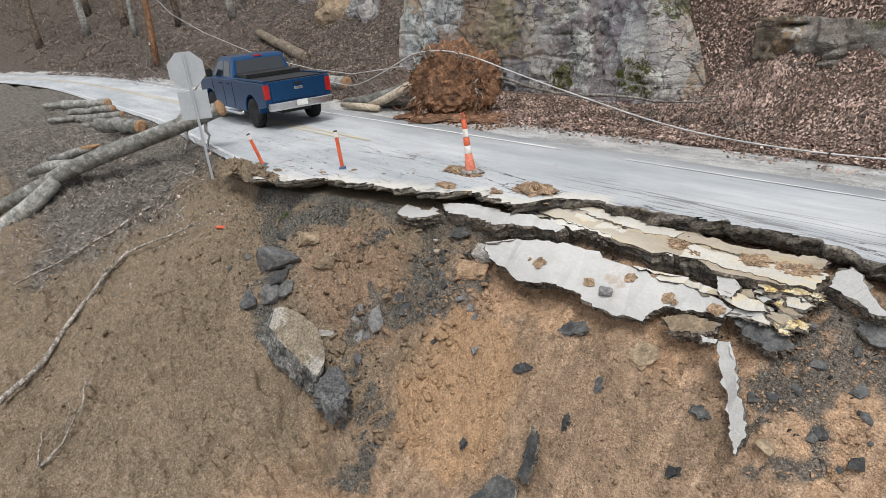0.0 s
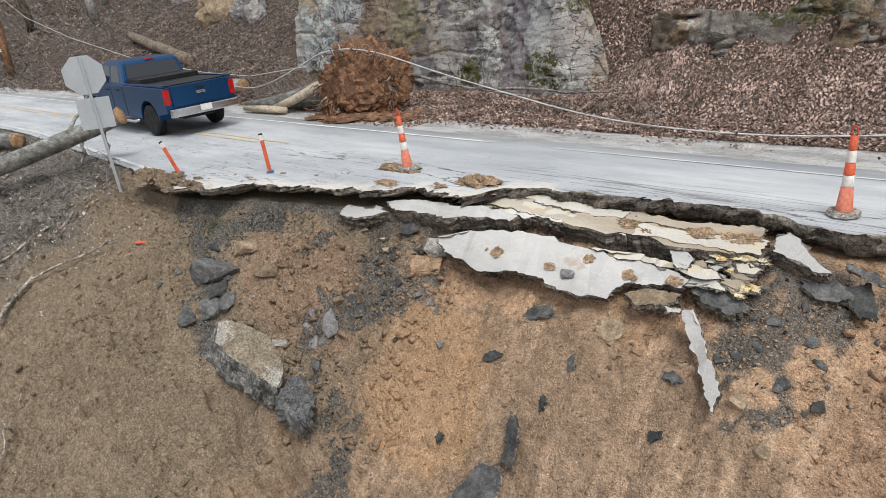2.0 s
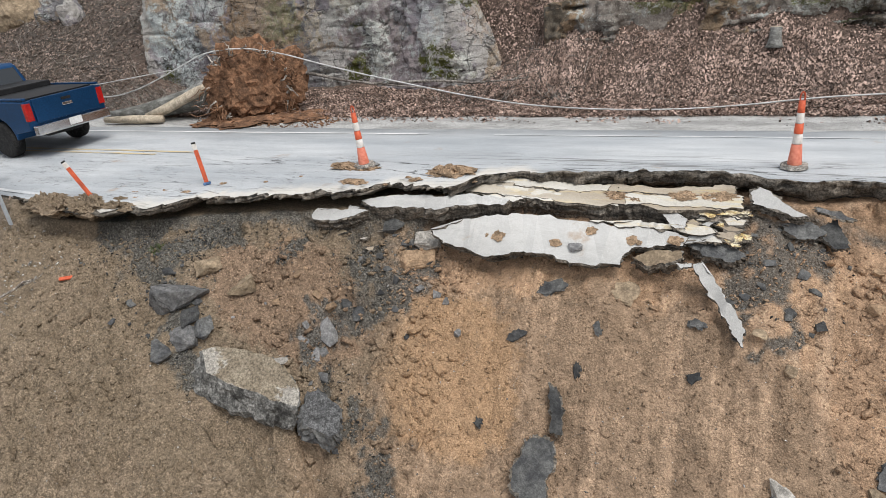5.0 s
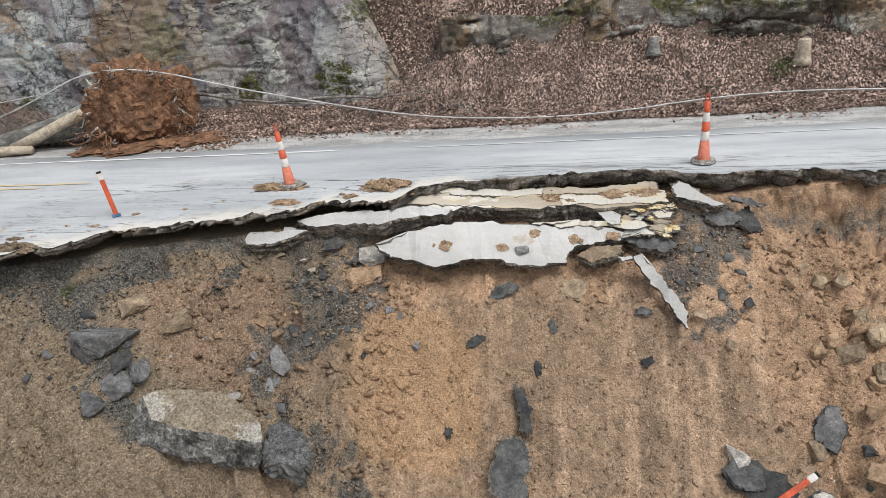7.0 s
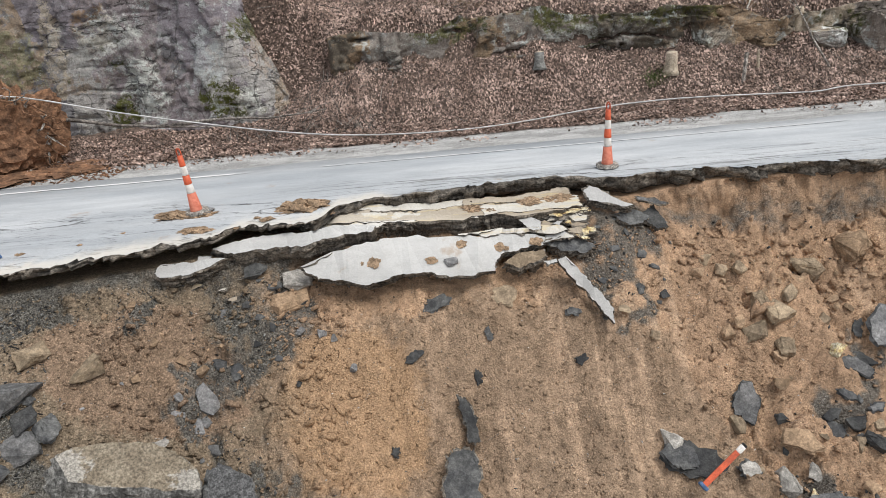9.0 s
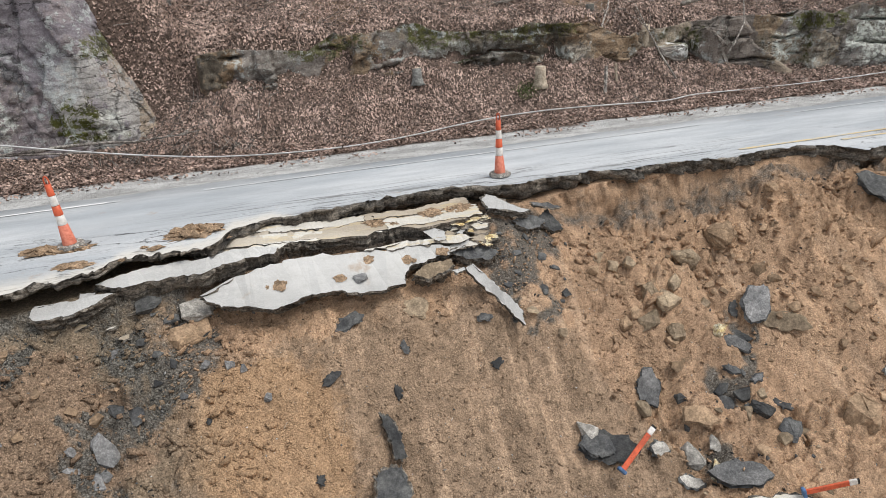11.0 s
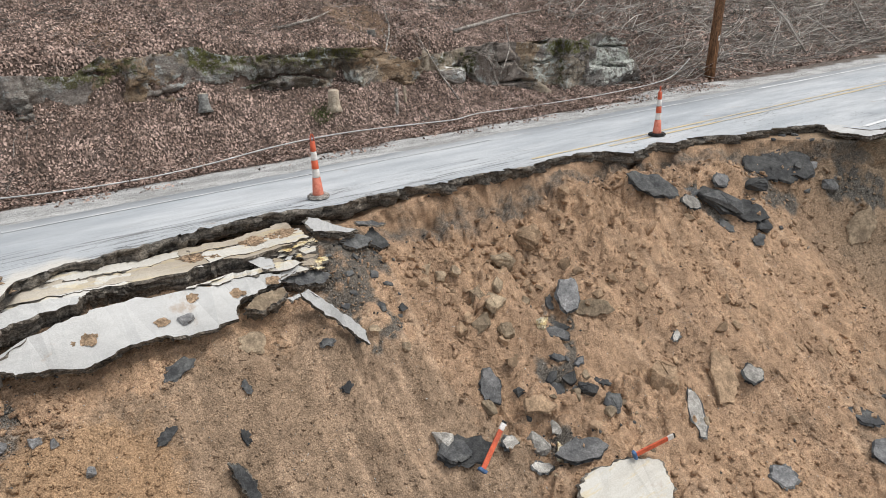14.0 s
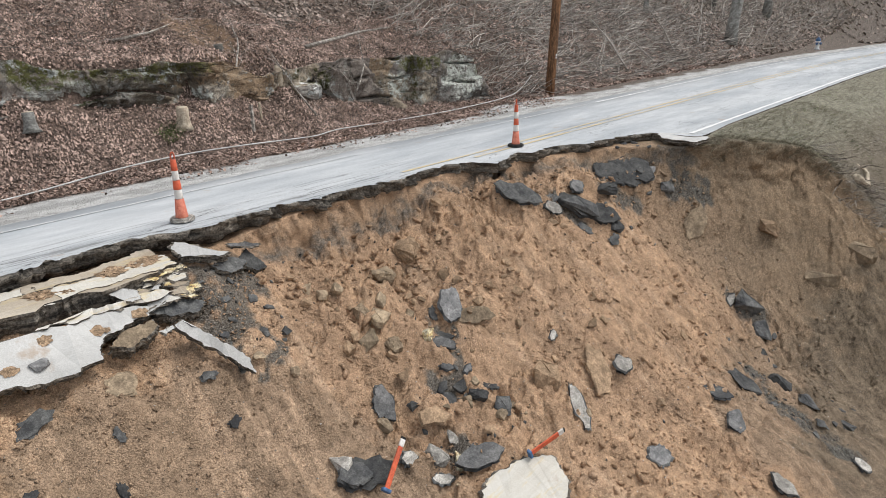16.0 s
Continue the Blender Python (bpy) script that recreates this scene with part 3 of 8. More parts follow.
def bm_mesh(name, bm, mat, smooth=False):
    me = bpy.data.meshes.new(name)
    bm.to_mesh(me)
    bm.free()
    for m in mat if isinstance(mat, (list, tuple)) else [mat]:
        me.materials.append(m)
    if smooth:
        me.polygons.foreach_set("use_smooth", [True] * len(me.polygons))
    return me


def thing(name, label, category, group="", at=None, data=None):
    ob = tagged(new(name, data), label, category, group)
    if at is not None:
        ob.matrix_world = at
    return ob


def part(name, me, parent, label="", at=None):
    ob = new(name, me)
    ob.parent = parent
    if at is not None:
        ob.matrix_basis = at
    return tagged(ob, label) if label else ob


def structure(name, me, label, category="ground"):
    return tagged(new(name, me), label, category, kind="structure")


def ring_tube(points, radii, seg=8, lump=0.0, seed=0, caps=True):
    """A round tube through points, as vertices and faces."""
    pts = [Vector(p) for p in points]
    r = random.Random(seed)
    verts, faces = [], []
    up = Vector((0.13, 0.21, 0.97))
    for i, p in enumerate(pts):
        d = (pts[min(i + 1, len(pts) - 1)] - pts[max(i - 1, 0)]).normalized()
        a = d.cross(up)
        if a.length < 0.1:
            a = d.cross(Vector((1, 0, 0)))
        a.normalize()
        b = d.cross(a)
        for k in range(seg):
            w = 2 * math.pi * k / seg
            q = radii[i] * (1 + lump * (r.random() - 0.5))
            verts.append(p + (a * math.cos(w) + b * math.sin(w)) * q)
    for i in range(len(pts) - 1):
        for k in range(seg):
            faces.append((i * seg + k, i * seg + (k + 1) % seg, (i + 1) * seg + (k + 1) % seg, (i + 1) * seg + k))
    if caps:
        faces.append(tuple(range(seg))[::-1])
        faces.append(tuple(range((len(pts) - 1) * seg, len(pts) * seg)))
    return verts, faces


def tube(name, points, radii, mat, seg=8, lump=0.0, seed=0, smooth=True):
    v, f = ring_tube(points, radii, seg, lump, seed)
    return mesh_of(name, v, f, mat, smooth)


def bent(a, b, n=8, sway=0.1, seed=0):
    """Points from a to b along a slightly crooked line."""
    r = random.Random(seed)
    a, b = Vector(a), Vector(b)
    out = []
    for i in range(n):
        u = i / (n - 1)
        w = sway * math.sin(math.pi * u)
        out.append(a.lerp(b, u) + Vector((r.uniform(-w, w), r.uniform(-w, w), r.uniform(-w, w))))
    return out


def rounded_box(name, size, bevel, mat, segments=2, at=None):
    bm = bmesh.new()
    bmesh.ops.create_cube(bm, size=1, matrix=Matrix.Diagonal((*size, 1)))
    bmesh.ops.bevel(bm, geom=list(bm.edges), offset=bevel, segments=segments, affect="EDGES", profile=0.6)
    if at is not None:
        bmesh.ops.transform(bm, matrix=at, verts=bm.verts)
    return bm_mesh(name, bm, mat)


def lathe(name, profile, mat, seg=20, smooth=True):
    """Turned round the z axis; profile: (radius, height)."""
    verts, faces = [], []
    for r, z in profile:
        for k in range(seg):
            w = 2 * math.pi * k / seg
            verts.append((r * math.cos(w), r * math.sin(w), z))
    for i in range(len(profile) - 1):
        for k in range(seg):
            faces.append((i * seg + k, i * seg + (k + 1) % seg, (i + 1) * seg + (k + 1) % seg, (i + 1) * seg + k))
    faces.append(tuple(range(seg))[::-1])
    faces.append(tuple(range((len(profile) - 1) * seg, len(profile) * seg)))
    return mesh_of(name, verts, faces, mat, smooth)


def chunk_mesh(name, size, mat, seed, rough=0.25, points=15, cuts=2):
    """An angular broken lump that fills the size given."""
    r = random.Random(seed)
    bm = bmesh.new()
    for _ in range(points):
        v = Vector((r.uniform(-1, 1), r.uniform(-1, 1), r.uniform(-1, 1)))
        m = max(abs(c) for c in v)
        v = v / m * (1 - rough * r.random())
        bm.verts.new((v.x * size[0] / 2, v.y * size[1] / 2, v.z * size[2] / 2))
    out = bmesh.ops.convex_hull(bm, input=bm.verts)
    loose = [e for e in out["geom_interior"] if isinstance(e, bmesh.types.BMVert)]
    bmesh.ops.delete(bm, geom=loose, context="VERTS")
    if cuts > 1:
        bmesh.ops.bevel(bm, geom=list(bm.edges), offset=min(size) * 0.025, segments=1, affect="EDGES")
    bmesh.ops.triangulate(bm, faces=list(bm.faces))
    bmesh.ops.subdivide_edges(bm, edges=list(bm.edges), cuts=cuts, use_grid_fill=True)
    shift = Vector((seed * 1.7, 0, 0))
    for v in bm.verts:
        c = v.co / max(size)
        v.co += v.normal * min(size) * (0.08 * noise.noise(c * 3.0 + shift) + 0.06 * noise.noise(c * 8.0 + shift) + 0.04 * noise.noise(c * 20.0 + shift)) + Vector((r.uniform(-1, 1), r.uniform(-1, 1), r.uniform(-1, 1))) * min(size) * 0.025
    return bm_mesh(name, bm, mat)


def jagged(outline, depth=3, amount=0.12, seed=0):
    """Breaks each side of a closed outline into a ragged line."""
    r = random.Random(seed)
    pts = [Vector(p) for p in outline]
    for level in range(depth):
        out = []
        for i, p in enumerate(pts):
            q = pts[(i + 1) % len(pts)]
            d = q - p
            side = Vector((-d.y, d.x, 0))
            out += [p, (p + q) / 2 + side * r.uniform(-amount, amount) * (0.7 + 0.8 * level)]
        pts = out
    return pts


def slab_mesh(name, outline, thick, top, side=None, seed=0, depth=3, amount=0.12, bow=0.0, undercut=0.04, slump=(0, 0, 0)):
    """A broken plate: a ragged outline of 3D points on its upper face, and rough layered flanks below."""
    r = random.Random(seed)
    pts = jagged(outline, depth, amount, seed)
    mid = sum(pts, Vector()) / len(pts)
    n = Vector()
    for i, p in enumerate(pts):
        n += (p - mid).cross(pts[(i + 1) % len(pts)] - mid)
    n.normalize()
    if n.z < 0:
        n = -n
        pts.reverse()
    bm = bmesh.new()
    rows, layers = [], (0.0, 0.12, 0.3, 0.5, 0.52, 0.78, 1.0)
    lips = [r.uniform(-0.03, 0.03) for _ in layers]
    for k, u in enumerate(layers):
        row = []
        for p in pts:
            out = (p - mid)
            out -= n * out.dot(n)
            out.normalize()
            wobble = 0 if k == 0 else r.uniform(-0.5, 0.5) * 0.07 + lips[k] - undercut * u
            q = p + out * wobble - n * (thick * u * (1 + (0.25 * r.uniform(-1, 1) if k == len(layers) - 1 else 0)))
            q = q + Vector(slump) * u
            if k == 0:
                q = q - out * 0.012
            row.append(bm.verts.new(q))
        rows.append(row)
    m = len(pts)
    cap = bm.faces.new(rows[0])
    cap.material_index = 0
    for k in range(len(rows) - 1):
        for i in range(m):
            face = bm.faces.new((rows[k][i], rows[k + 1][i], rows[k + 1][(i + 1) % m], rows[k][(i + 1) % m]))
            face.material_index = 1
    base = bm.faces.new(rows[-1][::-1])
    base.material_index = 1
    made = bmesh.ops.triangulate(bm, faces=[cap, base])
    flat = [f for f in made["faces"] if f.material_index == 0]
    edges = list({e for f in flat for e in f.edges if e.calc_length() > 0.25 and not e.is_boundary and all(x.material_index == 0 for x in e.link_faces)})
    bmesh.ops.subdivide_edges(bm, edges=edges, cuts=3)
    bmesh.ops.triangulate(bm, faces=list(bm.faces))
    rim = {v for row in rows for v in row}
    for v in bm.verts:
        if v not in rim:
            c = v.co
            v.co += n * (0.035 * noise.noise(c * 1.7) + 0.012 * noise.noise(c * 6.0) + bow)
    bmesh.ops.recalc_face_normals(bm, faces=list(bm.faces))
    return bm_mesh(name, bm, [top, side or BROKEN])


def many_lumps(name, centres, sizes, mat, flat=0.7, slim=False):
    """Many small angular stones in one mesh: centres (n, 3), sizes (n)."""
    if slim:
        v = np.array([(0.9, 0.3, 0), (-0.3, 0.9, 0), (-0.9, -0.3, 0), (0.3, -0.9, 0), (0.2, 0.1, 0.9), (-0.1, 0, -0.9)])
        f = np.array([(0, 1, 4), (1, 2, 4), (2, 3, 4), (3, 0, 4), (1, 0, 5), (2, 1, 5), (3, 2, 5), (0, 3, 5)])
    else:
        v = np.array([(x, y, z) for x in (-0.75, 0.75) for y in (-0.75, 0.75) for z in (-0.75, 0.75)])
        f = np.array([(0, 1, 3), (0, 3, 2), (4, 6, 7), (4, 7, 5), (0, 4, 5), (0, 5, 1), (2, 3, 7), (2, 7, 6), (0, 2, 6), (0, 6, 4), (1, 5, 7), (1, 7, 3)])
    n = len(centres)
    shape = rng.uniform(0.5, 1.15, (n, len(v), 3)) * v[None] * rng.uniform([0.6, 0.45, flat * 0.5], [1.6, 1.0, flat * 1.1], (n, 1, 3))
    a = rng.uniform(0, 2 * np.pi, n)
    c, s = np.cos(a)[:, None], np.sin(a)[:, None]
    x, y, z = shape[..., 0], shape[..., 1], shape[..., 2]
    tilt = rng.uniform(-0.9, 0.9, (n, 1))
    shape = np.stack([c * x - s * y, s * x + c * y, z + tilt * x], -1) * sizes[:, None, None] + centres[:, None, :]
    faces = (f[None] + (np.arange(n) * len(v))[:, None, None]).reshape(-1, 3)
    return big_mesh(name, shape.reshape(-1, 3), faces, mat)


def on_ground(x, y, up=0.0):
    return Vector((x, y, float(ground_z(x, y)) + up))


def ground_normal(x, y, d=0.25):
    zx = float(ground_z(x + d, y, False) - ground_z(x - d, y, False)) / (2 * d)
    zy = float(ground_z(x, y + d, False) - ground_z(x, y - d, False)) / (2 * d)
    return Vector((-zx, -zy, 1)).normalized()

# ---------------------------------------------------------------- land form
def lattice(ix, iy, seed):
    h = np.sin(ix * 127.1 + iy * 311.7 + seed * 74.7) * 43758.5453
    return h - np.floor(h)


def value_noise(x, y, seed=0):
    ix, iy = np.floor(x), np.floor(y)
    fx, fy = x - ix, y - iy
    fx, fy = fx * fx * (3 - 2 * fx), fy * fy * (3 - 2 * fy)
    a, b = lattice(ix, iy, seed), lattice(ix + 1, iy, seed)
    c, d = lattice(ix, iy + 1, seed), lattice(ix + 1, iy + 1, seed)
    return (a + (b - a) * fx) * (1 - fy) + (c + (d - c) * fx) * fy - 0.5


def fbm(x, y, octaves=4, seed=0):
    total, size = 0.0, 1.0
    for o in range(octaves):
        total = total + size * value_noise(x * 2 ** o, y * 2 ** o, seed + o * 3)
        size *= 0.5
    return total


def clods(x, y, seed=0):
    """Lumps on a jittered lattice: high in the middle of each, sharp seams between."""
    ix, iy = np.floor(x), np.floor(y)
    best, tone = np.full(np.shape(x), 9.0), np.zeros(np.shape(x))
    for dx in (-1, 0, 1):
        for dy in (-1, 0, 1):
            cx, cy = ix + dx, iy + dy
            d = np.hypot(cx + lattice(cx, cy, seed) - x, cy + lattice(cx, cy, seed + 1) - y)
            near = d < best
            best, tone = np.where(near, d, best), np.where(near, lattice(cx, cy, seed + 2), tone)
    return (0.75 - best) * (0.3 + tone)


def facets(x, y, seed=0, groove=0.4, sharp=9.0, tilt=1.1):
    """Broken ground: cells that each lie at their own height and tilt, with sharp breaks between."""
    ix, iy = np.floor(x), np.floor(y)
    best, out = np.full(np.shape(x), 9.0), np.zeros(np.shape(x))
    second = best
    for dx in (-1, 0, 1):
        for dy in (-1, 0, 1):
            cx, cy = ix + dx, iy + dy
            px, py = x - cx - lattice(cx, cy, seed), y - cy - lattice(cx, cy, seed + 1)
            d = px * px + py * py
            h = lattice(cx, cy, seed + 2) - 0.5 + tilt * (lattice(cx, cy, seed + 3) - 0.5) * px + tilt * (lattice(cx, cy, seed + 4) - 0.35) * py
            near = d < best
            second = np.where(near, best, np.minimum(second, d))
            best, out = np.where(near, d, best), np.where(near, h, out)
    return out - groove * np.exp(-sharp * (np.sqrt(second) - np.sqrt(best)))


def step(a, b, v):
    u = np.clip((v - a) / (b - a), 0, 1)
    return u * u * (3 - 2 * u)


# x, y of the scarp's upper edge, then the height 0.6, 1.6, 2.8 and 4.6 m in front of it
SLIDE = (
    (-30.0, 5.6, -0.1, -0.3, -0.6, -1.1),
    (-20.0, 5.2, -0.1, -0.3, -0.6, -1.1),
    (-15.5, 4.8, -0.25, -0.85, -1.2, -1.9),
    (-12.7, 4.9, -0.5, -1.0, -1.7, -2.8),
    (-10.5, 5.75, -0.65, -1.05, -1.65, -2.7),
    (-8.4, 6.1, -0.95, -1.95, -2.45, -3.2),
    (-7.4, 6.5, -0.85, -1.7, -2.95, -3.6),
    (-6.5, 7.0, -0.7, -1.4, -2.8, -3.75),
    (-4.5, 7.2, -0.75, -1.35, -2.75, -3.75),
    (-2.6, 7.25, -0.75, -1.4, -2.75, -3.65),
    (-0.5, 7.15, -1.15, -1.95, -2.95, -3.85),
    (1.2, 7.1, -1.0, -1.8, -2.8, -3.65),
    (3.5, 7.0, -0.65, -1.3, -2.25, -3.5),
    (5.6, 6.5, -0.6, -1.4, -2.4, -3.8),
    (8.0, 5.65, -0.8, -2.0, -3.1, -4.6),
    (9.7, 4.0, -1.2, -2.4, -3.6, -5.2),
    (11.5, 2.6, -1.3, -2.4, -3.6, -5.2),
    (13.0, 1.2, -2.2, -3.0, -4.0, -5.4),
    (15.0, -0.4, -3.4, -4.0, -4.6, -5.8),
    (20.0, -2.0, -3.6, -4.0, -4.6, -5.6),
)
NEAR_EDGE = ((-200, 5.8), (-40, 5.8), (-24, 5.65), (-19, 5.25), (-15.2, 4.95), (-13.6, 4.7), (-12.5, 4.65), (-12.28, 4.95), (-11.9, 4.88), (-11.55, 5.08), (-11.27, 5.57),
             (-10.75, 5.56), (-10.0, 5.91), (-9.24, 5.96), (-9.05, 6.1), (-8.4, 6.16), (-8.2, 6.44), (-7.5, 6.52), (-6.95, 6.5), (-6.7, 7.1), (-5.9, 7.46), (-4.95, 7.49), (-3.9, 7.63), (-2.8, 7.72),
             (-2.4, 7.5), (-1.95, 7.33), (-1.3, 7.45), (-0.6, 7.43), (0, 7.32), (1.4, 7.28), (2.1, 7.15), (3.5, 7.25), (4.1, 6.85), (4.2, 6.55), (4.7, 6.63), (5.4, 6.83), (5.6, 6.45),
             (6.5, 6.5), (7.3, 6.1), (8.55, 5.79), (9.55, 5.4), (9.65, 4.3), (10, 4.2), (12, 4.35), (200, 4.35))


def bend(x):
    return np.where(x > 0, -0.0026 * np.clip(x - 25, 0, 60) ** 2, -0.004 * np.clip(-42 - x, 0, 60) ** 2)


def smooth_interp(x, xs, vs):
    w = (-0.5, -0.25, 0, 0.25, 0.5)
    return sum(np.interp(x + d, xs, vs) for d in w) / len(w)


def road_edge(x):
    return np.interp(x, [p[0] for p in NEAR_EDGE], [p[1] for p in NEAR_EDGE])


def scarp(x):
    return smooth_interp(x, [s[0] for s in SLIDE], [s[1] for s in SLIDE])


def hill_z(x, y):
    """The land beyond the road: a leafy bank, a rock ledge, then the wooded hill."""
    left = step(-19.3, -21.6, x)
    far = step(12.5, 16, x)
    bank = np.interp(x, (-8, -4, -1, 3, 7, 10), (0.95, 1.22, 1.15, 0.9, 0.4, 0.25)) * 0.6 * np.clip(y - 12.55 - 0.35 * fbm(x * 0.5, y * 0.1, 2, 5), 0, 1.6)
    bank = bank + 0.6 * np.clip(fbm(x * 0.55, x * 0 + 2.0, 3, 47) + 0.1, 0, 1) * step(12.9, 14.2, y) * step(-8.5, -7, x)
    ledge = 1.0 * step(14.45, 14.95, y) + 0.42 * np.clip(y - 14.8, 0, 400)
    cliff = 1.0 * np.clip(y - 13.2, 0, 1.0) * 0.3 + 4.2 * step(14.4, 15.2, y) + 0.35 * np.clip(y - 15, 0, 400)
    on_cliff = step(-21.4, -20.6, x) * step(-7.2, -9.5, x)
    middle = (bank + ledge) * (1 - on_cliff) + cliff * on_cliff
    left_z = 0.36 * np.clip(y - 11.2, 0, 400) + 0.4 * step(13, 17, y)
    far_z = 0.62 * np.clip(y - 12.0 - 0.03 * np.clip(x - 14, 0, 300), 0, 400)
    far_z = far_z + 0.3 * np.clip(x - 95, 0, 200)
    left_z = left_z + 0.45 * np.clip(-84 - x, 0, 200)
    z = middle * (1 - left) * (1 - far) + left_z * left + far_z * far
    return z + 0.12 * fbm(x * 0.9, y * 0.9, 4, 9) * step(11.2, 13.5, y)


def ground_z(x, y, rough=True):
    x, y = np.asarray(x, float), np.asarray(y, float)
    y = y - bend(x)
    edge = scarp(x)
    xs = [s[0] for s in SLIDE]
    zs = [smooth_interp(x, xs, [s[k] for s in SLIDE]) for k in (2, 3, 4, 5)]
    d = edge - y
    under = np.where((x < -15) | (x > 10), -0.03 - 0.27 * step(0.0, 0.3, y - road_edge(x)), -0.34 + 0.15 * step(-2.0, 0.0, x))
    under = np.where(x > 10, under - np.minimum(0.22 * np.clip(3.8 - y, 0, 9) + 0.55 * np.clip(2.6 - y, 0, 9) ** 1.6, 3.1), under)
    crest = 0.22 * step(-2.4, -1.6, x) * step(9.2, 8.0, x)
    top = np.where(d < -crest, under, 0)
    z = np.where(d <= 0.6, under + (zs[0] - under) * np.clip((d + crest) / (0.6 + crest), 0, 1) ** 0.75, 0)
    z = np.where((d > 0.6) & (d <= 1.6), zs[0] + (zs[1] - zs[0]) * (d - 0.6), z)
    z = np.where((d > 1.6) & (d <= 2.8), zs[1] + (zs[2] - zs[1]) * (d - 1.6) / 1.2, z)
    z = np.where((d > 2.8) & (d <= 4.6), zs[2] + (zs[3] - zs[2]) * (d - 2.8) / 1.8, z)
    z = np.where(d > 4.6, zs[3] - 0.5 * np.clip(d - 4.6, 0, 60), z)
    z = np.where(d <= -crest, top, z)
    if rough:
        loose = step(-crest, 0.2 - crest, d)
        z = z + loose * (0.22 * fbm(x * 0.8, y * 0.8, 3, 1) + 0.10 * fbm(x * 2.7, y * 2.2, 4, 2))
        right = step(-7.5, -6.0, x) * step(9, 6, x)
        z = z + loose * right * (0.2 * fbm(x * 1.7 + 0.3 * y, y * 0.22, 2, 4) + 0.16 * np.abs(fbm(x * 1.3 + 0.25 * y, y * 0.2, 2, 14)))
        smooth_face = right * np.clip(step(-0.6, -2.2, x) + 0.75 * step(1.4, 2.8, x) * step(5.3, 4.4, y), 0, 1)
        rougher = (0.22 + 0.6 * step(-0.1, 0.2, fbm(x * 0.6, y * 0.6, 3, 33)) * (1 - 0.8 * smooth_face) + 0.2 * step(-1.5, 0.0, x) * step(4.4, 5.6, y)) * (1 - 0.35 * smooth_face)
        wx, wy = x + 0.12 * fbm(x * 3, y * 3, 2, 61), y + 0.12 * fbm(x * 3, y * 3, 2, 62)
        z = z + loose * rougher * (0.19 * facets(wx * 2.1, wy * 2.7, 3, 0.12, 14) + 0.13 * facets(wx * 4.6, wy * 5.6, 9, 0.12, 12) + 0.04 * fbm(x * 7, y * 7, 2, 71))
        z = z + loose * (0.25 + 0.75 * rougher) * (0.055 * facets(wx * 8.5, wy * 9.5, 13, 0.12, 10) + 0.03 * clods(wx * 12, wy * 12, 23))
        crag = np.abs(fbm(x * 2.3, y * 3.4, 3, 17))
        z = z - 0.12 * loose + loose * 0.16 * crag * step(-0.2, 0.35, fbm(x * 0.45, y * 0.45, 2, 21))
    z = z - 0.42 * np.exp(-(((x + 8.8) / 1.15) ** 2 + ((y - 2.95) / 0.42) ** 2)) - 0.3 * np.exp(-(((x + 7.8) / 0.45) ** 2 + ((y - 3.05) / 0.35) ** 2))
    z = np.where(y > 9.7, (-0.34 + 0.33 * step(9.75, 9.95, y)) + np.where(rough, 0.03 * fbm(x * 1.3, y * 1.3, 3, 7), 0) * step(9.9, 10.6, y) + hill_z(x, y), z)
    return z

# ---------------------------------------------------------------- ground, one sheet to the horizon
def spread(*pieces):
    out = []
    for a, b, d in pieces:
        out.append(np.arange(a, b, d))
    return np.concatenate(out)


BASE_SPOTS = ((-12.6, 4.7, 0.4), (-11.8, 4.6, 0.5), (-11.3, 4.4, 0.5), (-11.1, 4.8, 0.5), (-11.0, 5.15, 0.45), (-10.7, 5.3, 0.35), (-10.8, 4.0, 0.35), (-10.5, 3.7, 0.3), (-10.2, 3.55, 0.25),
              (-8.05, 5.65, 0.4), (-7.8, 5.5, 0.4), (-8.0, 5.2, 0.3), (-8.2, 5.0, 0.3), (-8.5, 4.7, 0.25), (-8.5, 4.3, 0.25), (-8.0, 4.1, 0.25), (-9.4, 5.6, 0.25), (-9.6, 5.4, 0.22), (-7.45, 5.95, 0.4), (-7.5, 5.5, 0.35),
              (-7.6, 3.7, 0.25), (-7.2, 3.3, 0.25), (-2.45, 6.85, 0.45), (-2.35, 6.4, 0.35), (-2.3, 5.9, 0.28), (-2.25, 5.6, 0.22), (-2.9, 5.9, 0.2), (-2.75, 6.3, 0.35), (-1.9, 6.75, 0.35),
              (0.35, 4.5, 0.3), (0.75, 5.4, 0.25), (1.0, 5.0, 0.25), (-0.4, 3.6, 0.35), (8.3, 1.95, 0.4), (8.1, 2.4, 0.3), (6.6, 1.2, 0.4), (6.3, 0.5, 0.5), (6.3, -0.4, 0.4), (9.1, 3.9, 0.3), (8.8, 4.3, 0.35), (5.6, 5.4, 0.45), (7.2, 5.1, 0.5))


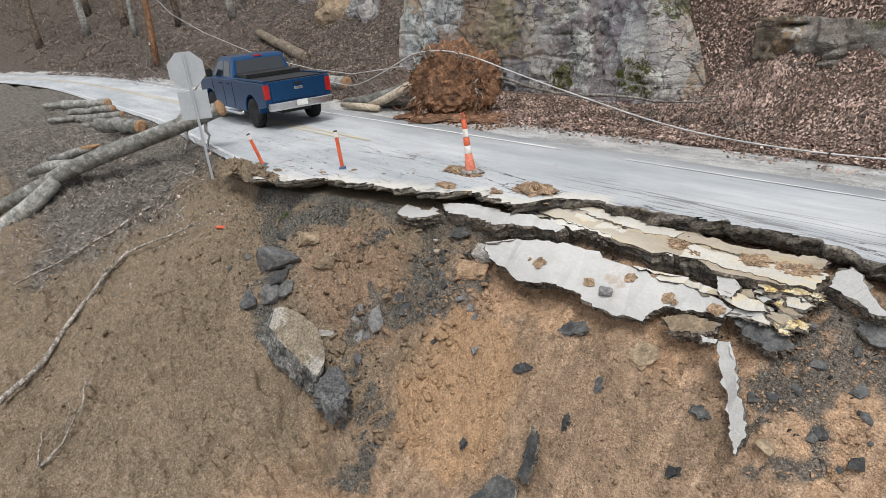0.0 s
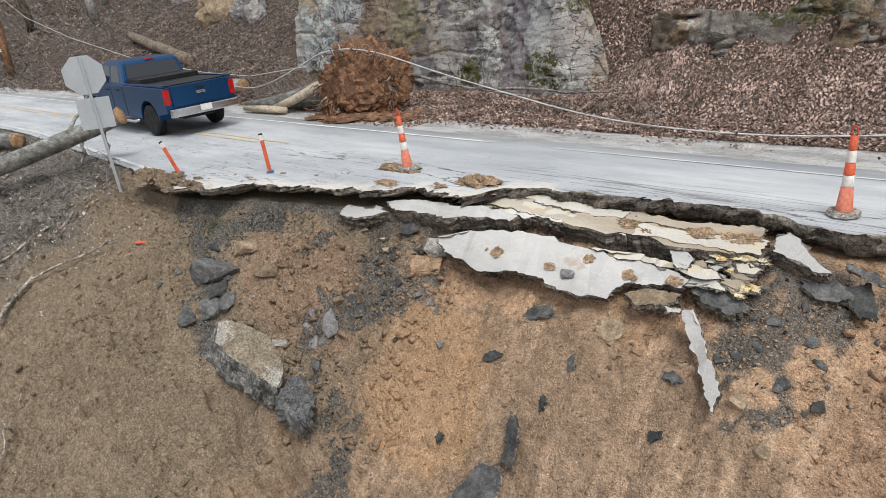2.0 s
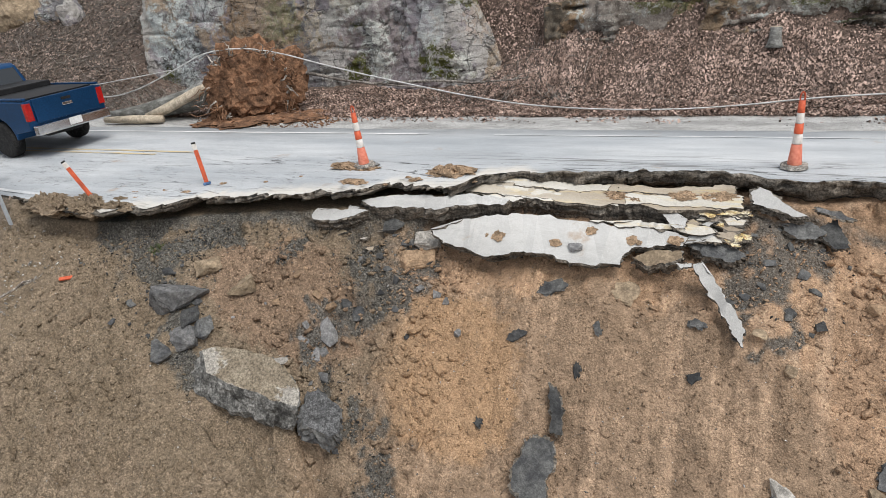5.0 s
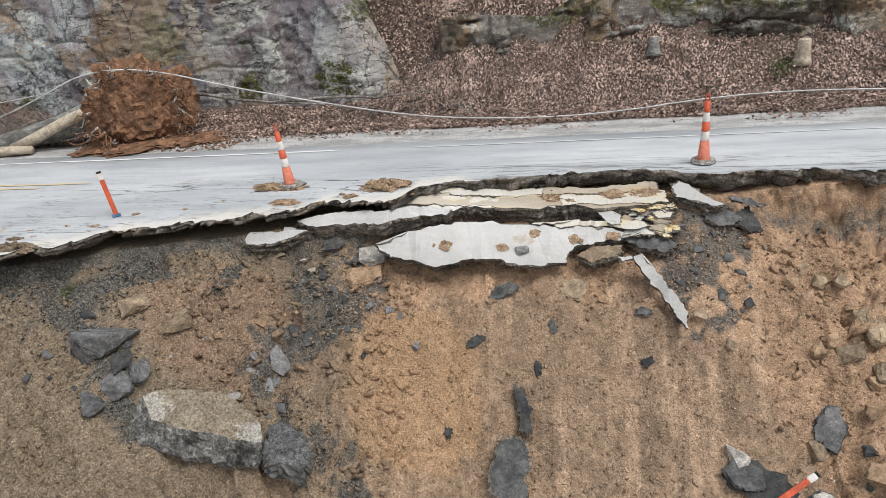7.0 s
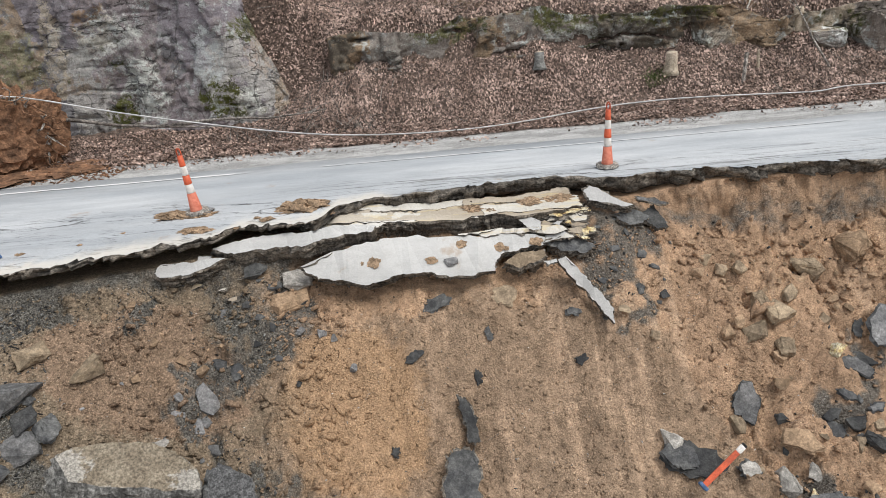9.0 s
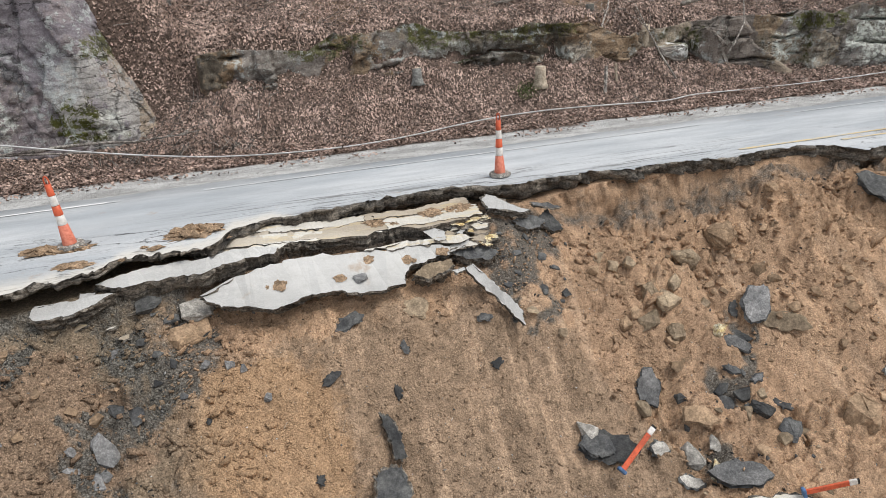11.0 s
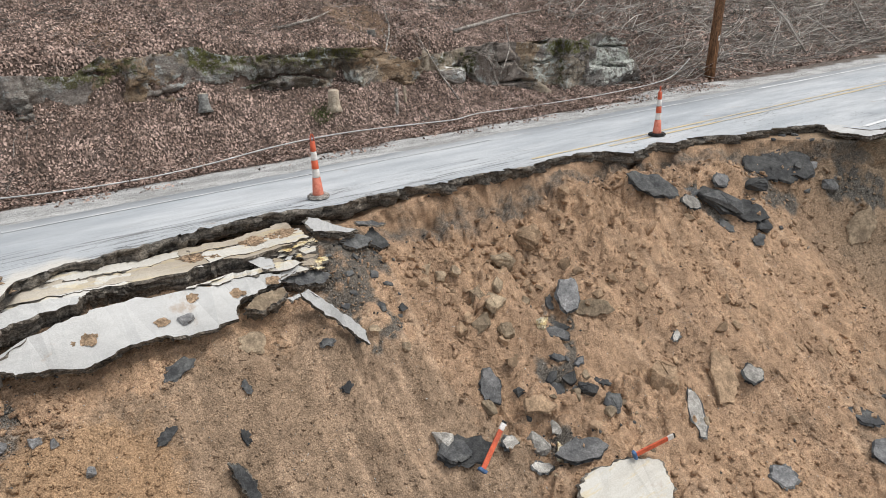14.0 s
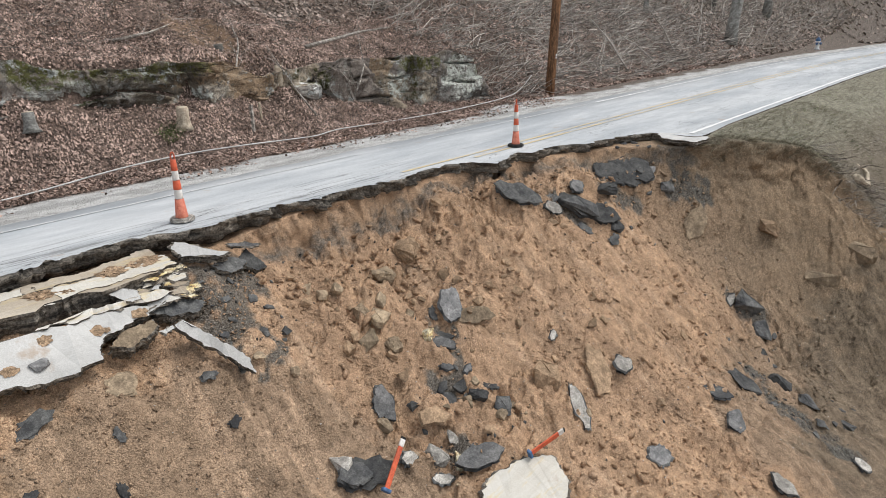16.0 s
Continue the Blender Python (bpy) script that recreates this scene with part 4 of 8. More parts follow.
def build_ground():
    xs = spread((-600, -120, 40), (-120, -40, 6), (-40, -17, 0.5), (-17, -13.6, 0.07), (-13.6, 9.2, 0.03), (9.2, 13, 0.04), (13, 24, 0.2), (24, 60, 1.5), (60, 160, 10), (160, 601, 40))
    ys = spread((-600, -100, 50), (-100, -12, 6), (-12, -2, 0.4), (-2, 0.6, 0.08), (0.6, 7.6, 0.03), (7.6, 9.6, 0.4), (9.6, 15.4, 0.14), (15.4, 24, 0.4), (24, 60, 2), (60, 160, 10), (160, 601, 40))
    gx, gy = np.meshgrid(xs, ys)
    gz = ground_z(gx, gy)
    low = gy < -12
    gz = np.where(low, np.maximum(gz, -30), gz)
    gz = np.minimum(gz, 60)
    steep = step(0.9, 1.7, np.abs(np.gradient(ground_z(gx, gy, False), ys, axis=0))) * step(1.3, 0.7, scarp(gx) - gy) * (gx > -14) * (gx < 12.5) * (gy < 7.4)
    wz = gz + 0.1 * fbm(gx * 4, gz * 4, 2, 93)
    out_y = gy - steep * (0.16 * facets(gx * 2.6 + 0.15 * fbm(gx * 5, gz * 5, 2, 94), wz * 4.0, 91, 0.25, 14) + 0.09 * facets(gx * 6.5, wz * 8.5, 92, 0.3, 12))
    me = big_mesh("ground", np.stack([gx, out_y, gz], -1).reshape(-1, 3), grid_faces(len(ys), len(xs)), SOIL, False)
    base = np.zeros_like(gx)
    wx, wy = gx + 0.6 * fbm(gx * 2.1, gy * 2.1, 4, 81), gy + 0.6 * fbm(gx * 2.1, gy * 2.1, 4, 82)
    for x, y, r in BASE_SPOTS:
        base = np.maximum(base, 1.05 * np.exp(-((wx - x) ** 2 + ((wy - y) * 0.9) ** 2) / (r * r * 0.9)))
    lip = np.exp(-((scarp(gx) - gy - 0.06) / np.where(gx > -1, 0.34, 0.24)) ** 2) * (gx > -13) * (gx < 9.5) * np.where(gx < -6, 0.72, np.where(gx < -1, 0.65, 0.62))
    me.attributes.new("road_base", "FLOAT", "POINT").data.foreach_set("value", np.maximum(base, lip).astype(np.float32).ravel())
    d = gy - scarp(gx)
    right = step(9.2, 10.4, gx) * step(-0.15, 0.15, d)
    left = step(-14.2, -15.8, gx + 0.8 * fbm(gx, gy, 3, 31)) * step(-0.6, -0.3, gy - np.minimum(0.35 * (-13 - gx), 1.6) + 0.3 * fbm(gx, gy, 3, 3))
    verge = np.clip(right + left, 0, 1) * (gy < 9)
    me.attributes.new("verge", "FLOAT", "POINT").data.foreach_set("value", verge.astype(np.float32).ravel())
    me.attributes.new("off_road", "FLOAT", "POINT").data.foreach_set("value", (gy - bend(gx)).astype(np.float32).ravel())
    return structure("ground", me, "slumped orange clay hillside with crumbled road base")


build_ground()


# ---------------------------------------------------------------- road
def jag(x, seed=0):
    return 0.05 * fbm(x * 0.9, x * 0 + 3.3, 3, 40 + seed) + 0.08 * fbm(x * 2.6, x * 0 + 1.7, 5, 50 + seed) + 0.12 * facets(x * 1.3 + 0.3 * fbm(x * 3, x * 0, 2, 8), x * 0 + 2.5, 55) + 0.09 * fbm(x * 11, x * 0 + 1.7, 3, 58)


def build_road():
    xs = spread((-96, -40, 2), (-40, -17, 0.4), (-17, 12, 0.045), (12, 40, 0.4), (40, 201, 4))
    broken = step(-15.6, -14.4, xs) * step(10.0, 9.4, xs)
    near = road_edge(xs) + jag(xs) * broken
    far = 10.05 + 0.1 * fbm(xs * 1.1, xs * 0 + 5, 3, 60)
    layers = ((0, 0.0), (0.006, -0.012), (-0.02, -0.05), (0.04, -0.09), (0.02, -0.14), (0.11, -0.19), (0.24, -0.27))
    rows = []
    depth = 0.5 + 0.75 * step(-7.2, -6.0, xs) + 0.25 * fbm(xs * 0.8, xs * 0 + 9, 3, 65)
    for k, (inset, z) in enumerate(layers[::-1]):
        w = (0.10 * fbm(xs * 3.1, xs * 0 + k * 7.0, 5, 70 + k) + 0.13 * facets(xs * 3.0, xs * 0 + 0.5 + k * 0.8, 71)) * (k < len(layers) - 1) * broken
        w = w + 0.08 * (lattice(np.round(xs * 22), np.full_like(xs, k), 5) - 0.5) * (0 < k < len(layers) - 1) * broken
        rows.append(np.stack([xs, near + inset + w, z * depth + 0.05 * fbm(xs * 5, xs * 0 + k, 3, 90 + k) * (k < len(layers) - 1)], -1))
    for u in (0.008, 0.03, 0.08, 0.16, 0.3, 0.5, 0.75, 1.0):
        y = near + (far - near) * u
        z = np.full_like(xs, 0.0) + 0.006 * fbm(xs * 1.2, y * 1.2, 3, 80)
        sag = step(-12.8, -11.5, xs) * step(-6.6, -7.6, xs) * np.clip(1 - (y - near) / 1.1, 0, 1) ** 1.5
        rows.append(np.stack([xs, y, z - 0.05 * sag], -1))
    rows[len(layers) - 1][:, 2] -= 0.05 * step(-12.8, -11.5, xs) * step(-6.6, -7.6, xs)
    rows.append(np.stack([xs, far, np.full_like(xs, -0.2)], -1))
    v = np.stack(rows)
    v[..., 1] += bend(v[..., 0])
    me = big_mesh("road", v.reshape(-1, 3), grid_faces(len(rows), len(xs)), ROAD, False)
    me.materials.append(BROKEN)
    slot = np.zeros((len(rows) - 1, len(xs) - 1), np.int32)
    slot[: len(layers) - 1] = 1
    me.polygons.foreach_set("material_index", slot.ravel())
    lip = np.exp(-((v[..., 1] - near[None]) / 0.55)) * (step(-14.5, -12, xs) * step(-5.2, -6.4, xs))[None]
    me.attributes.new("lip", "FLOAT", "POINT").data.foreach_set("value", lip.astype(np.float32).ravel())
    me.flip_normals()
    return structure("road", me, "pale worn two-lane asphalt road broken off along one lane", "road")


def road_line(name, x0, x1, y, width, mat, label, worn=0.0):
    """A painted line laid in short strokes; where the paint has gone, the road shows."""
    xs = np.arange(x0, x1 + 0.01, 0.12 if x1 - x0 < 100 else 0.25)
    yy = y + bend(xs) + 0.02 * fbm(xs * 0.7, xs * 0 + y, 2, 5)
    wide = width * (0.8 + 0.5 * fbm(xs * 2.3, xs * 0 + y, 3, 6))
    v = np.stack([np.stack([xs, yy - wide / 2, xs * 0 + 0.009], -1), np.stack([xs, yy + wide / 2, xs * 0 + 0.009], -1)])
    keep = fbm(xs[:-1] * 0.5, xs[:-1] * 0 + y * 3, 4, 7) > worn - 1.0
    me = big_mesh(name, v.reshape(-1, 3), grid_faces(2, len(xs))[keep], mat)
    structure(name, me, label, "road marking")


build_road()
road_line("edge_line_far", -9, 14, 9.6, 0.065, WHITE_LINE, "worn white edge line along the far side of the road", 0.8)
road_line("edge_line_far_west", -90, -9, 9.6, 0.09, WHITE_EDGE, "white edge line along the far side of the road", 0.6)
road_line("edge_line_far_east", 14, 90, 9.6, 0.11, WHITE_EDGE, "white edge line along the far side of the road", 0.4)
road_line("edge_line_east", 10.0, 120, 4.6, 0.14, WHITE_EDGE, "worn white edge line beside the grassy verge")
left_xs = np.arange(-120, -14.4, 0.3)
left_y = np.interp(left_xs, [-120, -40, -24, -19, -15], [6.05, 6.05, 5.92, 5.5, 5.15]) + bend(left_xs)
left_v = np.stack([np.stack([left_xs, left_y - 0.055, left_xs * 0 + 0.012], -1), np.stack([left_xs, left_y + 0.055, left_xs * 0 + 0.012], -1)])
structure("edge_line_west", big_mesh("edge_line_west", left_v.reshape(-1, 3), grid_faces(2, len(left_xs)), WHITE_LINE), "worn white edge line beside the log-strewn verge", "road marking")
for k, dy in enumerate((-0.11, 0.11)):
    road_line("centre_line_east", 2.4 if k else 4.4, 120, 7.36 + dy * 1.25, 0.10, YELLOW_LINE, "worn yellow centre line")
    road_line("centre_line_west", -120, -14.5 + k, 7.85 + dy, 0.10, YELLOW_LINE, "faded yellow centre line")


# ---------------------------------------------------------------- rock faces behind the road
def rock_face(name, x0, x1, z0, top, face, label, seed, panel, beds, ends, material, step_size=0.045, drop=0.0):
    """A weathered wall of tilted panels with upright joints, thin undercut beds and a crumbling surface; top and face are functions of x."""
    xs = np.arange(x0, x1, step_size)
    us = np.linspace(0, 1, int((float(np.max(top(xs))) - z0) / step_size))
    gx, gu = np.meshgrid(xs, us)
    gz = z0 + (top(gx) - z0) * gu
    wx, wz = gx + 0.35 * fbm(gx * 0.8, gz * 0.8, 4, seed + 1), gz + 0.25 * fbm(gx * 0.8, gz * 0.8, 4, seed + 2)
    out = panel * facets(wx * 0.55, wz * 0.3, seed + 3, 0.10, 30, 0.7) + 0.45 * panel * facets(wx * 1.5, wz * 0.9, seed + 4, 0.08, 24, 0.8)
    bed = wz * 1.7 + 0.5 * fbm(gx * 0.35, gz * 0.1, 3, seed + 5)
    strong = step(0.0, 0.25, fbm(gx * 0.5, gz * 0.9, 3, seed + 6))
    tread = bed - np.floor(bed)
    out = out + beds * (tread - 0.5) * strong - 1.6 * beds * np.exp(-((tread - 0.04) / 0.06) ** 2) * step(0.1, 0.3, fbm(gx * 0.7, np.floor(bed) * 3.1, 3, seed + 9))
    out = out + 0.34 * panel * facets(wx * 4.0, wz * 5.5, seed + 7, 0.12, 16, 0.9) * (0.3 + 0.7 * strong) + 0.05 * fbm(gx * 3, gz * 4, 4, seed + 8)
    gy = face(gx) + 0.12 * (gz - z0) - out
    at_end = 1 - step(x0, x0 + ends[0], gx) * step(x1, x1 - ends[1], gx + 0.4 * (gz - 1.0))
    gy = gy + at_end * 1.8
    brow = np.stack([xs, gy[-1] + 0.12, gz[-1] - 0.02], -1)[None]
    back = np.stack([xs, gy[-1] + 0.7, gz[-1] - drop], -1)[None]
    v = np.concatenate([np.stack([gx, gy, gz], -1), brow, back])
    me = big_mesh(name, v.reshape(-1, 3), grid_faces(len(us) + 2, len(xs)), material, False)
    return structure(name, me, label, "rock face")


def ledge_top(x):
    low = np.interp(x, (-9.2, -6.8, -5.6, -4.9, -4.2, -3.0, -0.5, 1.5, 2.6, 3.6, 4.6, 6.0, 8.5, 11.0, 12.6), (1.9, 2.0, 1.95, 1.8, 2.2, 2.25, 2.1, 2.0, 1.9, 1.45, 1.5, 1.75, 1.8, 1.75, 1.3))
    return low + 0.22 * fbm(x * 0.9, x * 0 + 4.0, 4, 23)


rock_face("rock_cliff", -21.6, -8.0, -0.2, lambda x: 5.6 + 0.3 * fbm(x * 0.5, x * 0, 3, 11) - 2.4 * step(-10.4, -8.2, x), lambda x: 13.85 + 0 * x, "grey purple sandstone cliff with lichen and moss", 11, 0.30, 0.045, (0.9, 1.5), ROCK, drop=0.4)
rock_face("rock_ledge", -7.9, 13.0, -0.1, ledge_top, lambda x: 14.2 - 0.09 * np.clip(x - 6, 0, 8) - 0.4 * step(7.6, 8.2, x), "low mossy sandstone ledge in the leafy bank", 23, 0.5, 0.3, (0.5, 0.8), LEDGE, drop=0.25)

# ---------------------------------------------------------------- broken pavement
def slab(name, outline, thick, label, seed, top=None, side=None, amount=0.16, undercut=0.05, depth=3, slump=(0, 0, 0)):
    me = slab_mesh(name, outline, thick, top or SLAB_TOP, side, seed, depth, amount, undercut=undercut, slump=slump)
    return thing(name, label, "road slab", "broken road slabs", data=me)


slab("road_slab", [(-7.2, 6.04, -0.52), (-6.93, 5.86, -0.67), (-6.66, 5.85, -0.71), (-6.18, 5.8, -0.8), (-5.81, 5.93, -0.75), (-5.31, 5.98, -0.78), (-4.93, 5.93, -0.85),
                   (-4.29, 6.03, -0.86), (-4.25, 6.19, -0.76), (-4.14, 6.3, -0.7), (-3.82, 6.39, -0.68), (-3.49, 6.44, -0.68), (-3.44, 6.56, -0.61), (-3.61, 6.6, -0.56),
                   (-4.32, 6.6, -0.49), (-5.61, 6.53, -0.39), (-6.22, 6.44, -0.38), (-6.73, 6.28, -0.42)], 0.16,
     "large bleached road slab tilted down the scarp", 3, amount=0.15)
def sunken_strip():
    """The strip of lane that sank beside the edge, split lengthwise into slivers."""
    r = random.Random(12)
    front = ((-7.1, 7.0), (-6.3, 6.93), (-5.4, 6.83), (-4.0, 6.89), (-3.0, 7.0), (-2.6, 7.05))
    back = ((-7.1, 7.2), (-6.6, 7.43), (-6.0, 7.49), (-5.3, 7.42), (-4.0, 7.47), (-3.2, 7.56), (-2.6, 7.56))
    breaks = (0.0, 0.56, 1.0)
    for k in range(2):
        ends = [-7.05 + r.uniform(0, 0.3), *sorted(r.uniform(-6.0, -3.6) for _ in range(2)), -2.7 - r.uniform(0, 0.25)]
        for i in range(3):
            x0, x1 = ends[i] + 0.02, ends[i + 1] - 0.02
            if x1 - x0 < 0.35:
                continue
            drop, tilt = r.uniform(-0.02, 0.03) + 0.012 * k, r.uniform(-0.02, 0.02)
            n = max(3, int((x1 - x0) / 0.3))
            xs = [x0 + (x1 - x0) * j / (n - 1) for j in range(n)]

            def at(x, u):
                f, q = np.interp(x, *zip(*front)), np.interp(x, *zip(*back))
                y = float(f + (q - f) * (u + 0.16 * noise.noise(Vector((x * 1.6, u * 40, 0))) + 0.08 * noise.noise(Vector((x * 6, u * 40, 3)))))
                return x, y, -0.036 * x + 0.185 * y - 1.72 + drop + tilt * (x - x0)
            outline = [at(x, breaks[k] + 0.01) for x in xs] + [at(x, breaks[k + 1] - 0.01) for x in xs[::-1]]
            muddy = k == 1 and i == 2
            slab("road_slab", outline, 0.28 if k == 0 else 0.18, "muddy layered sliver of the sunken lane" if muddy else "bleached sliver of the sunken lane with yellow paint", 400 + 10 * k + i, MUDDY_TOP if muddy else SLAB_YELLOW, amount=0.17)

    bed = [(x, y, -0.036 * x + 0.185 * y - 1.735) for x, y in front[:-1]] + [(x, y, -0.036 * x + 0.185 * y - 1.735) for x, y in back[-2::-1]]
    slab("road_slab", bed, 0.3, "muddy broken bed of the sunken lane", 399, MUDDY_TOP, amount=0.1)


sunken_strip()
slab("road_slab", [(-7.56, 7.09, -0.18), (-6.97, 7.18, -0.18), (-6.35, 7.03, -0.23), (-5.91, 6.89, -0.27), (-6.05, 6.77, -0.29), (-6.59, 6.88, -0.25), (-7.07, 6.87, -0.24)], 0.16, "narrow yellow-striped sheet split from the strip", 41, SLAB_YELLOW, amount=0.17)
slab("road_slab", [(-3.38, 6.93, -0.37), (-3.04, 7.07, -0.35), (-2.64, 7.05, -0.37), (-2.72, 6.96, -0.38), (-3.21, 6.79, -0.4)], 0.12, "yellow-painted splinter of the sunken strip", 42, ASPHALT_PAINT, amount=0.17)
slab("road_slab", [(-4.83, 6.53, -0.43), (-4.32, 6.6, -0.44), (-3.81, 6.66, -0.45), (-3.15, 6.7, -0.5), (-3.07, 6.63, -0.55), (-3.32, 6.56, -0.57), (-3.82, 6.55, -0.52), (-4.32, 6.53, -0.49)], 0.1, "thin bleached sheet cracked off the large slab", 44, SLAB_YELLOW, amount=0.17)
slab("road_slab", [(-3.1, 6.62, -0.6), (-2.95, 6.66, -0.58), (-2.82, 6.6, -0.61), (-2.92, 6.54, -0.64)], 0.05, "small yellow chip in the rubble heap", 45, ASPHALT_PAINT)
slab("road_slab", [(-2.92, 6.55, -0.64), (-2.78, 6.56, -0.64), (-2.76, 6.49, -0.67), (-2.88, 6.48, -0.67)], 0.05, "small yellow chip in the rubble heap", 46, ASPHALT_PAINT)
slab("road_slab", [(-3.3, 6.78, -0.5), (-3.15, 6.9, -0.44), (-3.05, 6.86, -0.46), (-3.2, 6.74, -0.52)], 0.06, "small grey plate in the rubble heap", 47)
slab("road_slab", [(-3.02, 6.98, -0.4), (-2.75, 7.06, -0.37), (-2.6, 7.0, -0.4), (-2.8, 6.94, -0.43)], 0.07, "small yellow plate in the rubble heap", 48, ASPHALT_PAINT)
slab("road_slab", [(-8.52, 6.26, -0.21), (-8.27, 6.38, -0.18), (-7.72, 6.46, -0.15), (-6.96, 6.52, -0.13), (-6.42, 6.62, -0.14), (-6.05, 6.62, -0.2), (-6.12, 6.48, -0.24), (-6.73, 6.32, -0.22),
                   (-6.99, 6.22, -0.24), (-7.63, 6.19, -0.24), (-8.2, 6.14, -0.25)], 0.3, "narrow cracked road strip hanging below the edge", 5, amount=0.13)
slab("road_slab", [(-9.27, 5.86, -0.34), (-9.22, 6.02, -0.27), (-8.7, 5.98, -0.27), (-8.45, 6.05, -0.25), (-8.23, 6.0, -0.26), (-8.45, 5.86, -0.32), (-8.69, 5.74, -0.36), (-9.16, 5.75, -0.37)], 0.2,
     "small bleached slab fallen below the edge", 6, amount=0.1)
slab("road_slab", [(-2.7, 7.3, -0.16), (-2.58, 7.42, -0.11), (-2.29, 7.16, -0.22), (-1.97, 6.89, -0.32), (-2.17, 6.86, -0.33), (-2.67, 7.06, -0.26)], 0.13,
     "pointed bleached slab at the end of the sunken strip", 8, amount=0.1)
slab("road_slab", [(-3.35, 6.1, -0.78), (-3.23, 6.13, -0.75), (-3.01, 5.91, -0.97), (-2.77, 5.68, -1.2), (-2.64, 5.48, -1.4), (-2.66, 5.34, -1.54), (-2.75, 5.42, -1.46), (-2.89, 5.59, -1.29), (-3.14, 5.8, -1.08)], 0.10,
     "long white sliver of pavement lying down the slope", 9, amount=0.17)
slab("road_slab", [(-3.89, 6.95, -0.33), (-3.76, 7.01, -0.3), (-3.47, 6.76, -0.43), (-3.5, 6.61, -0.5), (-3.63, 6.59, -0.51), (-3.81, 6.8, -0.41)], 0.1,
     "grey block of pavement wedged between the strips", 10, amount=0.1)
slab("road_slab", [(-3.38, 6.89, -0.48), (-3.2, 6.99, -0.43), (-2.87, 7.04, -0.41), (-2.81, 6.93, -0.46), (-2.97, 6.85, -0.5), (-3.3, 6.82, -0.52)], 0.09, "small bleached plate in the rubble heap", 11, SLAB_YELLOW)
slab("road_slab", [(-3.59, 6.8, -0.56), (-3.38, 6.87, -0.52), (-3.06, 6.77, -0.58), (-3.19, 6.66, -0.64), (-3.23, 6.61, -0.67), (-3.43, 6.67, -0.64)], 0.09, "small plate with yellow paint in the rubble heap", 12, SLAB_YELLOW)
slab("road_slab", [(-4.17, 6.2, -0.8), (-3.99, 6.32, -0.75), (-3.51, 6.38, -0.72), (-3.48, 6.26, -0.77), (-3.62, 6.17, -0.82), (-3.95, 6.08, -0.87)], 0.26, "brown muddy block under the large slab", 13, TAN_STONE)
slab("asphalt_slab", [(-3.44, 6.58, -0.72), (-3.14, 6.67, -0.67), (-2.79, 6.57, -0.73), (-2.68, 6.47, -0.78), (-2.85, 6.34, -0.84), (-3.25, 6.41, -0.81)], 0.2, "dark asphalt slab in the rubble heap", 14, ASPHALT_DARK)
slab("asphalt_slab", [(-2.31, 6.92, -0.47), (-1.9, 6.97, -0.43), (-1.72, 6.86, -0.51), (-1.86, 6.74, -0.59), (-2.09, 6.73, -0.6)], 0.2, "dark asphalt slab tipped below the road edge", 15, ASPHALT_DARK)
slab("asphalt_slab", [(-1.82, 6.96, -0.48), (-1.61, 7.05, -0.4), (-1.48, 6.83, -0.59), (-1.46, 6.73, -0.68), (-1.62, 6.7, -0.71), (-1.8, 6.84, -0.58)], 0.14, "dark asphalt slab tipped below the road edge", 16, ASPHALT_DARK)
slab("asphalt_slab", [(-1.88, 7.12, -0.28), (-1.44, 6.96, -0.34), (-1.43, 6.92, -0.36), (-1.6, 6.93, -0.36), (-1.86, 7.05, -0.31)], 0.05, "thin grey asphalt plate below the road edge", 17, ASPHALT_GREY)
slab("road_slab", [(-3.57, 6.1, -0.79), (-3.35, 6.12, -0.78), (-3.35, 6.06, -0.81), (-3.51, 6.03, -0.83)], 0.06, "small white chip of pavement on the soil", 18)
slab("pavement_block", [(-9.92, 3.54, -1.62), (-9.75, 3.68, -1.6), (-9.3, 3.77, -1.64), (-8.85, 3.8, -1.72), (-8.55, 3.72, -1.83), (-8.28, 3.57, -2.0), (-8.2, 3.36, -2.15), (-8.61, 3.3, -2.08), (-9.23, 3.27, -1.93), (-9.69, 3.29, -1.8)], 0.42,
     "big overturned pavement block with muddy top", 19, BLOCK_TOP, BLOCK_SIDE, amount=0.06, undercut=-0.06, slump=(-0.04, -0.32, 0.05))
slab("pavement_block", [(-8.16, 3.58, -2.06), (-8.05, 3.68, -2.05), (-7.68, 3.62, -2.23), (-7.56, 3.36, -2.43), (-7.66, 3.24, -2.45), (-8.05, 3.22, -2.33), (-8.14, 3.3, -2.24)], 0.3, "dark pitted asphalt block on the slope", 20, PITTED, ASPHALT_DARK, amount=0.03, undercut=0.0, slump=(0, -0.12, 0))
slab("asphalt_slab", [(-5.04, 4.78, -2.15), (-4.91, 4.77, -2.2), (-4.79, 4.61, -2.42), (-4.77, 4.41, -2.69), (-4.93, 4.37, -2.66), (-4.97, 4.56, -2.43)], 0.09, "narrow dark asphalt strip set in the scarp", 21, ASPHALT_DARK, amount=0.13)
slab("asphalt_slab", [(-5.25, 4.24, -2.76), (-5.13, 4.31, -2.7), (-4.87, 4.34, -2.73), (-4.8, 4.11, -2.9), (-4.8, 3.69, -3.04), (-4.95, 3.35, -3.2), (-5.28, 3.67, -3.06), (-5.33, 3.89, -2.97)], 0.1, "dark asphalt tongue lying down the scarp", 23, ASPHALT_DARK, amount=0.17)
